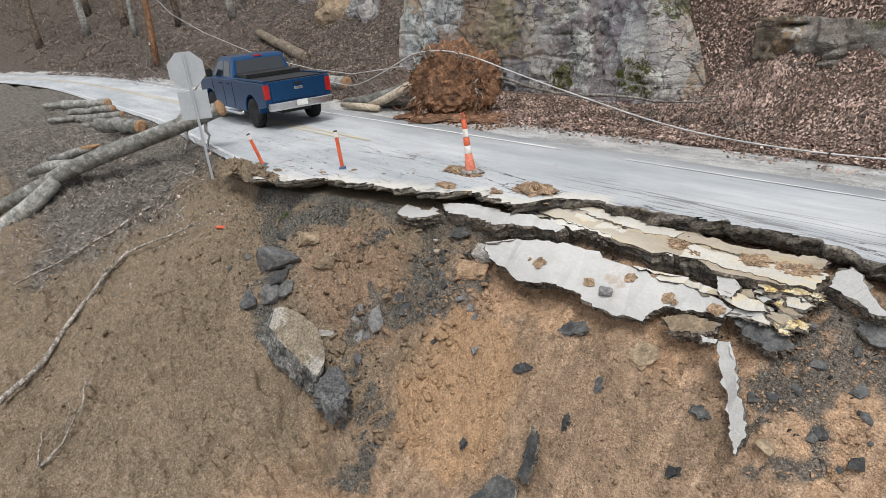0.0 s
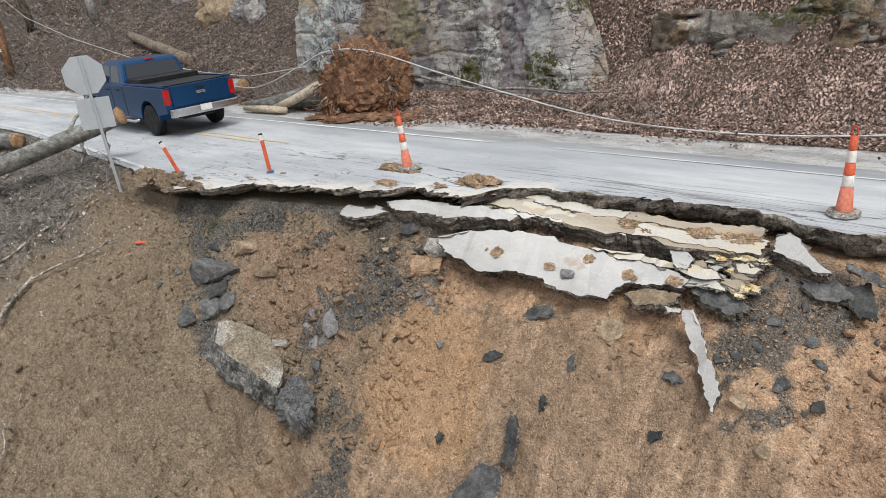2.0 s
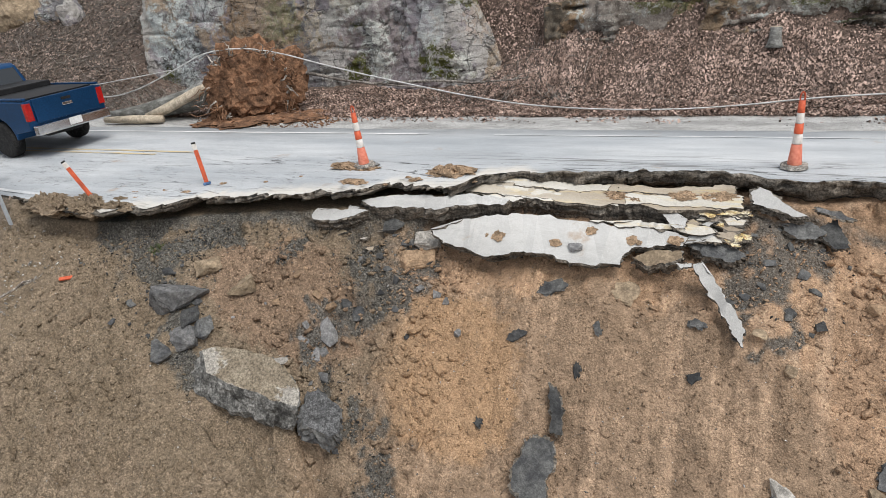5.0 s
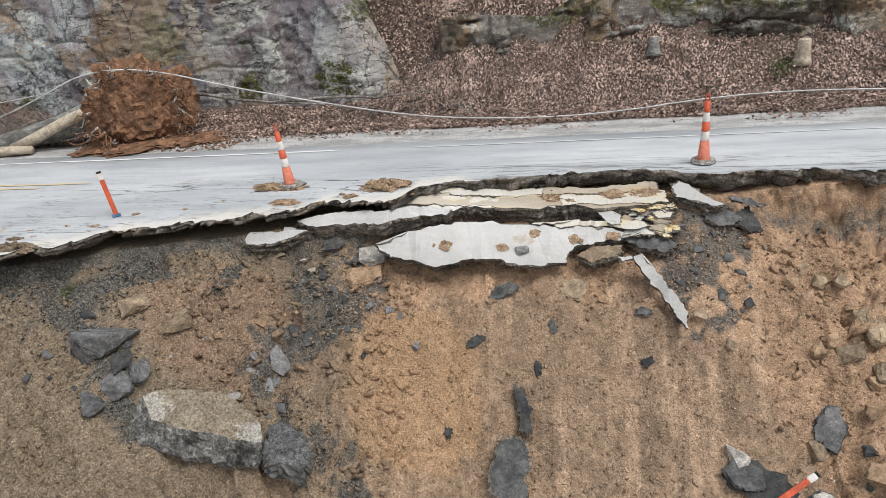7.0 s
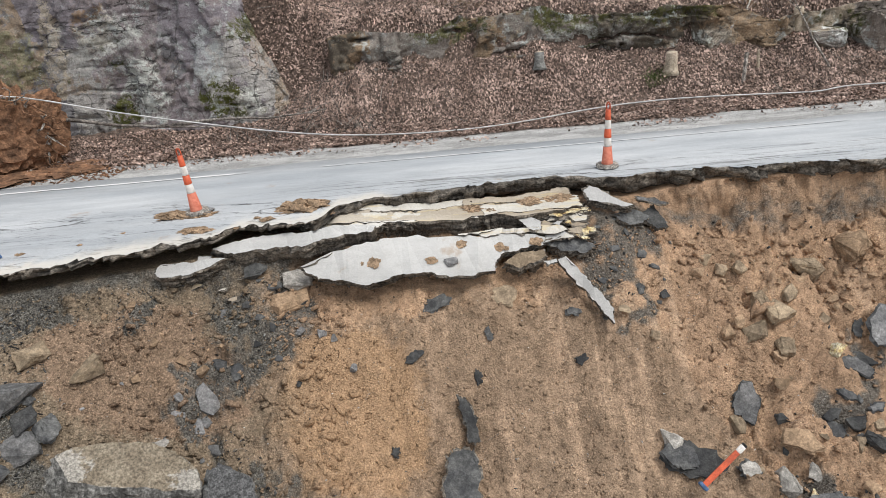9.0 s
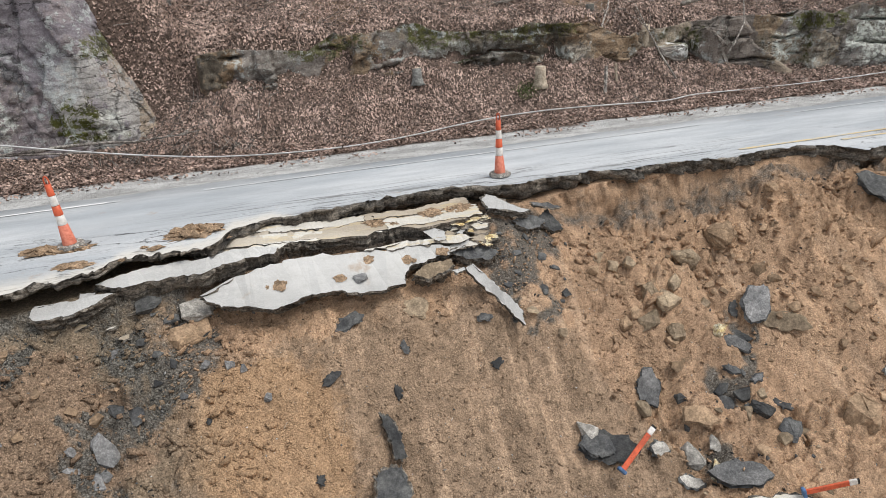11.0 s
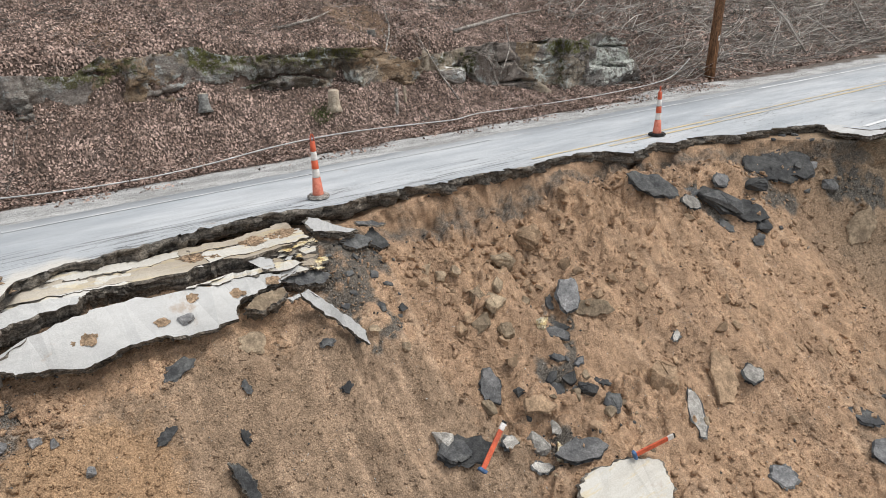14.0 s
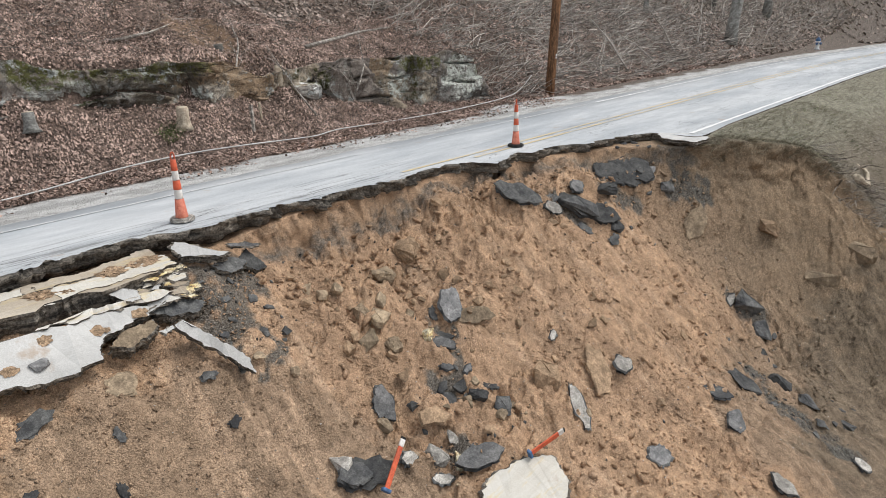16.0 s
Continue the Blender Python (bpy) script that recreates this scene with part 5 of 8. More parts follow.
slab("road_slab", [(-0.34, 2.98, -3.4), (0.17, 2.83, -3.36), (0.64, 2.56, -3.5), (0.54, 2.32, -3.64), (0.32, 2.13, -3.74), (-0.3, 2.0, -3.85), (-0.95, 2.6, -3.6), (-0.77, 2.94, -3.46)], 0.14,
     "large bleached slab with yellow edge at the foot of the slide", 24, SLAB_YELLOW, amount=0.13)
slab("road_slab", [(9.1, 4.84, -0.02), (9.25, 4.2, -0.05), (9.6, 4.02, -0.05), (9.98, 4.12, -0.02), (9.95, 4.7, 0.0), (9.6, 5.3, 0.0)], 0.14, "pale corner of pavement beside the grassy verge", 49)


def chips():
    """Small broken plates strewn where the strips have shattered."""
    r = random.Random(88)
    for x0, x1, y0, y1, n in ((-3.7, -2.5, 6.55, 7.05, 26), (-9.0, -7.2, 5.8, 6.2, 8)):
        for _ in range(n):
            x, y, w = r.uniform(x0, x1), r.uniform(y0, y1), r.uniform(0.05, 0.2)
            z = -0.68 + 0.62 * (y - 6.5) if y0 > 6.2 else float(ground_z(x, y)) + 0.02
            k, turn = r.choice((4, 5, 6)), r.uniform(0, 6.28)
            out = []
            for i in range(k):
                a = turn + 2 * math.pi * i / k
                u, v = w * math.cos(a) * r.uniform(0.6, 1.2), 0.5 * w * math.sin(a) * r.uniform(0.6, 1.2)
                out.append((x + u, y + v, z + 0.5 * v + r.uniform(-0.01, 0.02)))
            top = r.choice((SLAB_TOP, SLAB_TOP, SLAB_YELLOW, ASPHALT_PAINT, ASPHALT_DARK, MUDDY_TOP))
            slab("road_chip", out, 0.03 + 0.15 * w, "small splinter of broken pavement in the rubble", r.randrange(9999), top, amount=0.1, depth=2)


chips()


# ---------------------------------------------------------------- debris on the slope
TONES = {"dark": ASPHALT_DARK, "grey": ASPHALT_GREY, "pale": ASPHALT_PALE, "paint": ASPHALT_PAINT, "tan": TAN_STONE, "soil": SOIL_STONE}
WORDS = {"dark": "dark", "grey": "weathered grey", "pale": "bleached pale", "paint": "yellow-painted", "tan": "tan", "soil": "muddy brown"}
count = [100]


def settle(x, y, turn, sink):
    """Lies on the slope at x, y, its length across."""
    n = ground_normal(x, y)
    u = Vector((math.cos(radians(turn)), math.sin(radians(turn)), 0))
    u = (u - n * u.dot(n)).normalized()
    v = n.cross(u)
    m = Matrix((u, v, n)).transposed().to_4x4()
    m.translation = on_ground(x, y) + n * sink
    return m


def lump(x, y, wide, high, turn, tone, kind="chunk"):
    count[0] += 1
    r = random.Random(count[0])
    turn += r.uniform(-14, 14)
    if kind == "plate":
        k = r.choice((5, 6, 7, 8))
        turns = [2 * math.pi * (i + r.uniform(-0.25, 0.25)) / k for i in range(k)]
        out = [(0.53 * wide * math.cos(a) * r.uniform(0.88, 1.1), 0.58 * high * math.sin(a) * r.uniform(0.88, 1.1), 0) for a in turns]
        me = slab_mesh("asphalt_plate", out, 0.06 + 0.1 * min(wide, high), TONES[tone], ASPHALT_DARK if tone in ("dark", "grey", "pale") else TONES[tone], count[0], 2, 0.09)
        name, word, sink = "asphalt_plate", "asphalt plate lying on the clay", 0.04 + 0.08 * min(wide, high)
        if tone in ("tan", "soil"):
            name, word = "stone_slab", "sandstone slab lying on the clay"
        m = settle(x, y, turn, sink) @ pose(0, 0, 0, r.uniform(-8, 8), r.uniform(-8, 8), 0)
    else:
        thick = min(wide, high) * (0.55 if kind == "chunk" else 0.8)
        me = chunk_mesh("chunk", (wide, high * 1.12, thick), TONES[tone], count[0], 0.35 if kind == "chunk" else 0.32, 16, 2 if wide > 0.3 else 1)
        name, word = ("asphalt_chunk", "asphalt chunk half sunk in the slope") if kind == "chunk" else ("stone", "stone half sunk in the clay slope")
        m = settle(x, y, turn, thick * 0.2) @ pose(0, 0, 0, r.uniform(-12, 12), r.uniform(-12, 12), 0)
    return thing(name, f"{WORDS[tone]} {word}", "stone" if "stone" in name else "asphalt debris", "slide debris", m, me)


lump(-10.73, 4.16, 1.0, 0.62, 44, "grey", "stone")
lump(-10.39, 3.69, 0.5, 0.44, 44, "grey", "chunk")
lump(-10.57, 3.38, 0.35, 0.35, 46, "dark", "chunk")
lump(-10.4, 3.93, 0.36, 0.27, 43, "dark", "chunk")
lump(-10.11, 3.88, 0.35, 0.35, 42, "dark", "chunk")
lump(-8.44, 4.66, 0.26, 0.43, 30, "grey", "chunk")
lump(-8.5, 4.31, 0.17, 0.25, 32, "grey", "chunk")
lump(-8.29, 4.13, 0.18, 0.17, 31, "grey", "chunk")
lump(-8.14, 5.01, 0.36, 0.26, 27, "dark", "chunk")
lump(-8.34, 5.12, 0.22, 0.22, 28, "dark", "chunk")
lump(-8.89, 3.89, 0.42, 0.13, 35, "pale", "chunk")
lump(-9.75, 3.77, 0.19, 0.19, 41, "tan", "stone")
lump(-6.9, 5.46, 0.15, 0.15, 18, "grey", "stone")
lump(-7.21, 5.52, 0.16, 0.16, 20, "grey", "stone")
lump(-6.76, 5.39, 0.13, 0.13, 18, "grey", "stone")
lump(-5.24, 5.85, 0.5, 0.2, 12, "dark", "plate")
lump(-5.6, 5.23, 0.34, 0.14, 52, "dark", "plate")
lump(-4.5, 5.47, 0.12, 0.2, 2, "dark", "plate")
lump(-4.72, 5.09, 0.1, 0.2, 4, "dark", "plate")
lump(-4.2, 5.95, 0.41, 0.31, 0, "tan", "plate")
lump(-5.95, 4.36, 0.1, 0.12, 14, "dark", "plate")
lump(-2.47, 5.59, 0.22, 0.14, -12, "tan", "stone")
lump(-3.22, 5.13, 0.16, 0.15, -7, "dark", "plate")
lump(-3.22, 5.63, 0.27, 0.13, -7, "dark", "plate")
lump(-0.92, 4.76, 0.3, 0.56, -24, "grey", "plate")
lump(-2.06, 4.16, 0.52, 0.37, -17, "dark", "plate")
lump(-8.78, 4.45, 0.19, 0.14, 33, "grey", "chunk")
lump(-8.46, 4.44, 0.19, 0.15, 31, "grey", "chunk")
lump(-9.92, 4.63, 0.5, 0.32, 38, "tan", "stone")
lump(-10.56, 4.7, 0.46, 0.26, 41, "tan", "stone")
lump(-7.9, 6.13, 0.4, 0.23, 23, "dark", "chunk")
lump(-8.28, 5.79, 0.36, 0.18, 26, "grey", "chunk")
lump(-6.47, 5.11, 0.13, 0.13, 16, "grey", "stone")
lump(-7.28, 6.16, 0.54, 0.36, 19, "pale", "chunk")
lump(-7.43, 5.91, 0.8, 0.35, 21, "soil", "chunk")
lump(-0.13, 5.65, 0.51, 0.41, -36, "tan", "stone")
lump(-0.34, 5.85, 0.35, 0.29, -34, "tan", "stone")
lump(0.54, 6.27, 0.54, 0.41, -37, "tan", "stone")
lump(1.33, 6.43, 0.55, 0.5, -40, "soil", "stone")
lump(-0.74, 6.36, 0.23, 0.2, -31, "tan", "stone")
lump(-0.49, 6.23, 0.26, 0.2, -32, "tan", "stone")
lump(-0.97, 6.45, 0.23, 0.19, -30, "tan", "stone")
lump(1.62, 4.99, 0.83, 0.31, -46, "tan", "plate")
lump(1.29, 5.29, 0.45, 0.68, -43, "grey", "plate")
lump(0.5, 5.13, 0.2, 0.24, -41, "paint", "stone")
lump(0.72, 4.97, 0.46, 0.22, -42, "grey", "plate")
lump(0.09, 4.33, 0.34, 0.38, -42, "dark", "plate")
lump(0.47, 4.31, 0.49, 0.29, -44, "dark", "chunk")
lump(0.53, 4.03, 0.35, 0.29, -45, "dark", "chunk")
lump(0.31, 4.09, 0.23, 0.23, -44, "tan", "stone")
lump(0.75, 3.69, 0.39, 0.35, -48, "dark", "chunk")
lump(1.05, 3.82, 0.6, 0.14, -48, "tan", "plate")
lump(-0.43, 4.14, 0.56, 0.32, -40, "soil", "plate")
lump(-0.77, 3.82, 0.51, 0.33, -40, "pale", "chunk")
lump(-0.39, 3.77, 0.24, 0.24, -42, "pale", "chunk")
lump(-0.52, 3.54, 0.18, 0.33, -42, "paint", "chunk")
lump(-0.32, 3.31, 0.85, 0.34, -20, "grey", "plate")
lump(-1.93, 4.11, 0.8, 0.5, -32, "dark", "plate")
lump(-2.12, 4.34, 0.4, 0.26, -30, "pale", "chunk")
lump(-1.0, 4.77, 0.24, 0.42, -35, "grey", "plate")
lump(2.95, 3.15, 0.5, 1.0, -50, "soil", "plate")
lump(3.45, 2.91, 0.4, 0.4, -60, "pale", "plate")
lump(1.93, 3.63, 0.5, 0.6, -52, "soil", "stone")
lump(2.77, 4.03, 0.13, 0.22, -53, "pale", "plate")
lump(4.3, 5.95, 1.1, 0.5, -40, "dark", "plate")
lump(4.95, 5.5, 0.42, 0.3, -53, "pale", "plate")
lump(5.84, 5.39, 1.17, 0.44, -56, "dark", "chunk")
lump(6.25, 4.99, 0.79, 0.53, -59, "dark", "plate")
lump(-1.17, 4.52, 0.27, 0.24, -35, "tan", "stone")
lump(-2.1, 5.29, 0.17, 0.14, -27, "tan", "stone")
lump(7.5, 5.5, 0.95, 0.6, -62, "dark", "plate")
lump(8.1, 5.25, 1.15, 0.8, -65, "dark", "plate")
lump(7.75, 5.15, 0.7, 0.35, -60, "dark", "plate")
lump(6.86, 5.27, 0.58, 0.55, -62, "dark", "chunk")
lump(5.8, 5.39, 1.1, 0.47, -60, "dark", "plate")
lump(6.46, 4.72, 0.35, 0.54, -64, "dark", "chunk")
lump(8.49, 4.47, 0.44, 0.32, -68, "dark", "chunk")
lump(2.45, 1.65, 0.44, 0.34, -69, "grey", "plate")
lump(4.84, 1.56, 0.54, 0.42, -74, "dark", "plate")
lump(5.94, 1.37, 0.79, 0.58, -76, "dark", "plate")
lump(4.33, 1.0, 0.36, 0.64, -76, "grey", "plate")
lump(3.77, -0.04, 0.51, 0.32, -80, "pale", "plate")
lump(8.0, 2.48, 0.2, 0.41, -74, "pale", "plate")
lump(8.13, 2.14, 0.73, 0.58, -75, "dark", "chunk")
lump(8.17, 1.79, 0.59, 0.44, -76, "dark", "chunk")
lump(6.02, -0.87, 0.35, 0.27, -86, "pale", "plate")
lump(7.53, -0.29, 0.43, 0.32, -84, "dark", "chunk")
lump(10.34, 1.16, 1.03, 0.35, -80, "tan", "stone")
lump(11.61, 0.68, 1.08, 0.57, -82, "tan", "stone")
lump(8.61, 3.73, 0.44, 0.83, -70, "tan", "plate")
lump(7.11, 0.96, 0.7, 0.36, -79, "dark", "chunk")
lump(7.04, 0.34, 0.56, 0.36, -81, "dark", "chunk")
lump(10.03, 2.42, 0.57, 0.41, -76, "soil", "stone")

for x, y, wide, high, turn, tone, kind in ((0.15, 4.5, 0.3, 0.16, 20, "dark", "plate"), (0.45, 4.62, 0.34, 0.14, -50, "dark", "plate"), (0.7, 4.42, 0.22, 0.12, 10, "grey", "plate"), (0.62, 4.18, 0.18, 0.15, 0, "tan", "stone"), (0.95, 4.1, 0.3, 0.1, -40, "dark", "plate"),
                                           (0.98, 5.45, 0.14, 0.3, -20, "dark", "plate"), (0.85, 5.1, 0.4, 0.12, -30, "dark", "plate"), (0.55, 5.62, 0.2, 0.16, 0, "tan", "stone"), (0.1, 5.85, 0.3, 0.2, 30, "tan", "stone"), (0.35, 6.05, 0.22, 0.16, 0, "soil", "stone"),
                                           (-0.55, 5.45, 0.4, 0.24, 20, "tan", "stone"), (-0.2, 5.28, 0.36, 0.3, -20, "tan", "stone"), (-1.2, 3.95, 0.3, 0.22, 20, "pale", "plate"), (-0.95, 3.5, 0.36, 0.2, -30, "pale", "plate"), (1.9, 2.9, 0.26, 0.8, -30, "pale", "plate"),
                                           (5.3, 5.75, 0.5, 0.22, -30, "dark", "plate"), (5.65, 5.05, 0.46, 0.2, -60, "dark", "plate"), (6.1, 5.6, 0.4, 0.3, 20, "grey", "plate"), (6.0, 4.55, 0.3, 0.24, 0, "dark", "plate"), (8.4, 4.9, 0.4, 0.2, 20, "grey", "plate")):
    lump(x, y, wide, high, turn, tone, kind)
shower = random.Random(31)
for x0, x1, y0, y1, amount, small, large, tone in ((-1.3, 2.6, 5.5, 6.7, 46, 0.07, 0.26, "soil"), (-0.6, 3.4, 3.2, 5.4, 26, 0.08, 0.34, "soil"), (2.6, 6.0, 2.0, 5.6, 18, 0.08, 0.34, "soil"), (-1.5, 2.2, 2.4, 4.4, 14, 0.08, 0.24, "tan"),
                                                   (-10.0, -8.2, 4.2, 5.6, 16, 0.06, 0.22, "soil"), (-9.9, -7.2, 2.6, 4.6, 10, 0.06, 0.16, "grey"), (-2.9, -1.7, 5.4, 6.9, 26, 0.06, 0.2, "dark"), (-8.3, -7.2, 4.9, 6.1, 20, 0.06, 0.2, "dark"),
                                                   (-11.6, -10.1, 3.4, 5.2, 18, 0.06, 0.22, "dark"), (-0.9, 1.2, 3.2, 4.6, 14, 0.06, 0.2, "dark"), (5.8, 8.4, -0.4, 2.4, 22, 0.08, 0.25, "dark"), (6.0, 9.0, 4.4, 5.8, 14, 0.1, 0.3, "dark")):
    for _ in range(amount):
        wide = small + (large - small) * shower.random() ** 2
        lump(shower.uniform(x0, x1), shower.uniform(y0, y1), wide, wide * shower.uniform(0.5, 0.9), shower.uniform(-90, 90), tone, "stone" if tone in ("soil", "tan") else "chunk")


def mud(x, y, z, wide, deep, high, seed, tilt=0.0, mat=None):
    """A lump of wet clay dropped on the pavement."""
    bm = bmesh.new()
    bmesh.ops.create_icosphere(bm, subdivisions=4 if wide > 0.25 else 3, radius=1)
    for v in bm.verts:
        c = v.co.copy()
        w = 1 + 0.6 * noise.noise(c * 1.6 + Vector((seed, 0, 0))) + 0.4 * noise.noise(c * 4.5 + Vector((0, seed, 0))) + 0.25 * noise.noise(c * 11 + Vector((0, seed, 0)))
        v.co = Vector((c.x * wide / 2 * w, c.y * deep / 2 * w, c.z * 0.55 * high * (1 + 0.9 * noise.noise(c * 3 + Vector((seed, seed, 0))) + 0.7 * noise.noise(c * 8) + 0.5 * noise.noise(c * 17))))
    me = bm_mesh("mud_clod", bm, mat or MUD)
    thing("mud_clod", "lump of brown clay dropped on the pavement", "mud", "mud on the pavement", pose(x, y, z, tilt, 0, 0), me)


for k, (x, y, w) in enumerate(((-6.54, 6.14, 0.19), (-6.31, 6.1, 0.09), (-6.11, 6.12, 0.19), (-4.78, 6.43, 0.16), (-5.24, 6.17, 0.15), (-4.19, 6.39, 0.16), (-4.09, 6.37, 0.08), (-3.61, 6.49, 0.18))):
    mud(x, y, -0.113 * x + 0.654 * y - 5.285, w, w * 0.9, 0.012, k + 3, 33)
for k, (x, y, w, h) in enumerate(((-13.7, 4.75, 0.9, 0.24), (-13.25, 4.95, 0.6, 0.2), (-12.95, 4.72, 0.7, 0.22), (-12.5, 4.9, 0.5, 0.14), (-14.2, 4.85, 0.8, 0.22), (-12.75, 5.2, 0.3, 0.08), (-13.6, 5.25, 0.35, 0.09))):
    mud(x, y, -0.02, w, w * 0.6, h, k + 80, mat=SOIL)
mud(-9.3, 7.3, 0.0, 0.75, 0.35, 0.13, 21)
mud(-8.95, 7.28, 0.0, 0.5, 0.25, 0.07, 22)
mud(-8.85, 6.62, -0.03, 0.5, 0.28, 0.07, 23)
mud(-7.25, 7.25, 0.0, 0.75, 0.45, 0.15, 24)
mud(-7.05, 7.0, -0.05, 0.5, 0.2, 0.05, 25)
for k, (x, y, w) in enumerate(((-7.77, 6.86, 0.2), (-8.18, 6.55, 0.09), (-11.72, 5.72, 0.2), (-12.77, 5.55, 0.2), (-12.21, 5.72, 0.18), (-11.31, 6.22, 0.16), (-9.99, 6.75, 0.08), (-10.5, 6.4, 0.1), (-12.5, 5.3, 0.15), (-7.95, 6.95, 0.1))):
    mud(x, y, -0.015, w, w * 0.8, 0.035, k + 40)
for k, (x, y, w) in enumerate(((-4.5, 7.12, 0.42), (-4.27, 7.03, 0.2), (-3.6, 7.25, 0.35), (-3.16, 7.3, 0.5))):
    mud(x, y, -0.036 * x + 0.185 * y - 1.72, w, w * 0.6, 0.05, k + 60, 10)
thing("stone", "flat grey stone lying on the bleached slab", "stone", data=chunk_mesh("stone", (0.24, 0.17, 0.06), ASPHALT_GREY, 77), at=pose(-4.94, 6.14, -0.69, 33, 0, 10))

# ---------------------------------------------------------------- cones, markers and sign
def ring_band(name, r0, z0, r1, z1, mat, parent, label=""):
    return part(name, lathe(name, [(r0 * 0.7, z0 + 0.001), (r0, z0 + 0.001), (r0, z0 + 0.006), (r1, z1 - 0.004), (r1 * 0.7, z1 - 0.004)], mat, 18), parent, label)


def traffic_cone(at, base_mat, label):
    at = at @ Matrix.Diagonal((0.78, 0.78, 1, 1))
    cone = thing("traffic_cone", label, "traffic cone", "traffic cones along the broken edge", at)
    n = 8
    base = [(0.235 / math.cos(math.pi / n) * math.cos(2 * math.pi * (k + 0.5) / n), 0.235 / math.cos(math.pi / n) * math.sin(2 * math.pi * (k + 0.5) / n)) for k in range(n)]
    bm = bmesh.new()
    low, high = [bm.verts.new((x, y, 0.0)) for x, y in base], [bm.verts.new((x * 0.95, y * 0.95, 0.055)) for x, y in base]
    bm.faces.new(low[::-1])
    bm.faces.new(high)
    for k in range(n):
        bm.faces.new((low[k], low[(k + 1) % n], high[(k + 1) % n], high[k]))
    bmesh.ops.bevel(bm, geom=list(bm.edges), offset=0.008, segments=2, affect="EDGES")
    part("base", bm_mesh("base", bm, base_mat), cone, "heavy grey rubber base")
    ring_band("lower_body", 0.125, 0.055, 0.088, 0.36, FADED_ORANGE, cone, "bleached orange lower sleeve")
    ring_band("reflective_band", 0.084, 0.36, 0.077, 0.51, CONE_WHITE, cone, "white reflective band")
    ring_band("middle_body", 0.079, 0.51, 0.070, 0.66, ORANGE, cone)
    ring_band("reflective_band", 0.068, 0.66, 0.062, 0.81, CONE_WHITE, cone, "white reflective band")
    ring_band("upper_body", 0.063, 0.81, 0.055, 0.98, ORANGE, cone)
    loop = [(0.035 * math.cos(a) * 1.1, 0, 1.02 + 0.075 * math.sin(a)) for a in np.linspace(-0.5, math.pi + 0.5, 12)]
    part("handle", tube("handle", loop, [0.014] * 12, ORANGE, 8), cone, "looped carrying handle")
    return cone


traffic_cone(pose(-2.13, 7.95, 0.015), RUBBER, "orange and white striped cone on a grey base")
traffic_cone(pose(5.95, 7.22, 0.015, 0, 0, 20), BLACK_RUBBER, "orange and white striped cone on a black base")
traffic_cone(pose(-9.02, 7.36, 0.02, 2, -3, 12), RUBBER, "leaning orange striped cone with mud round its base")
slab("rubber_mat", [(-9.2, 7.25, 0.05), (-8.85, 7.2, 0.04), (-8.75, 7.45, 0.05), (-8.95, 7.55, 0.05)], 0.04, "broken dark piece beside the leaning cone", 31, ASPHALT_GREY)


def marker_post(at, label, height=0.78, bent_top=True):
    post = thing("marker_post", label, "marker post", "orange marker posts", at)
    part("post", rounded_box("post", (0.075, 0.03, height * 0.82), 0.01, ORANGE, at=pose(0, 0, height * 0.41)), post)
    part("reflector", rounded_box("reflector", (0.08, 0.034, height * 0.14), 0.01, CONE_WHITE, at=pose(0, 0, height * 0.89)), post, "white reflective top")
    part("cap", rounded_box("cap", (0.075, 0.03, height * 0.04), 0.008, BLACK_RUBBER, at=pose(0, 0, height * 0.98)), post, "dark end cap")
    part("foot", rounded_box("foot", (0.13, 0.09, 0.05), 0.015, BLUE_BASE, at=pose(0, 0, 0.02)), post, "blue plastic foot")
    return post


marker_post(pose(-11.57, 6.1, 0.0, -4, -5, 40), "orange marker post standing on the broken lane")
marker_post(pose(-13.45, 5.2, -0.02, -10, -24, 40), "leaning orange marker post at the broken edge")
marker_post(pose(-1.98, 3.62, -3.05, -50, 38, -40), "fallen orange marker post stuck in the slope", 0.8)
marker_post(pose(0.22, 2.78, -3.32, -10, 74, -28), "fallen orange marker post lying on the slab", 0.72)
thing("marker_scrap", "small red scrap of marker in dark soil", "debris", data=rounded_box("marker_scrap", (0.2, 0.07, 0.03), 0.01, ORANGE), at=pose(-12.83, 3.82, float(ground_z(-12.83, 3.82)) + 0.05, 20, 5, 50))


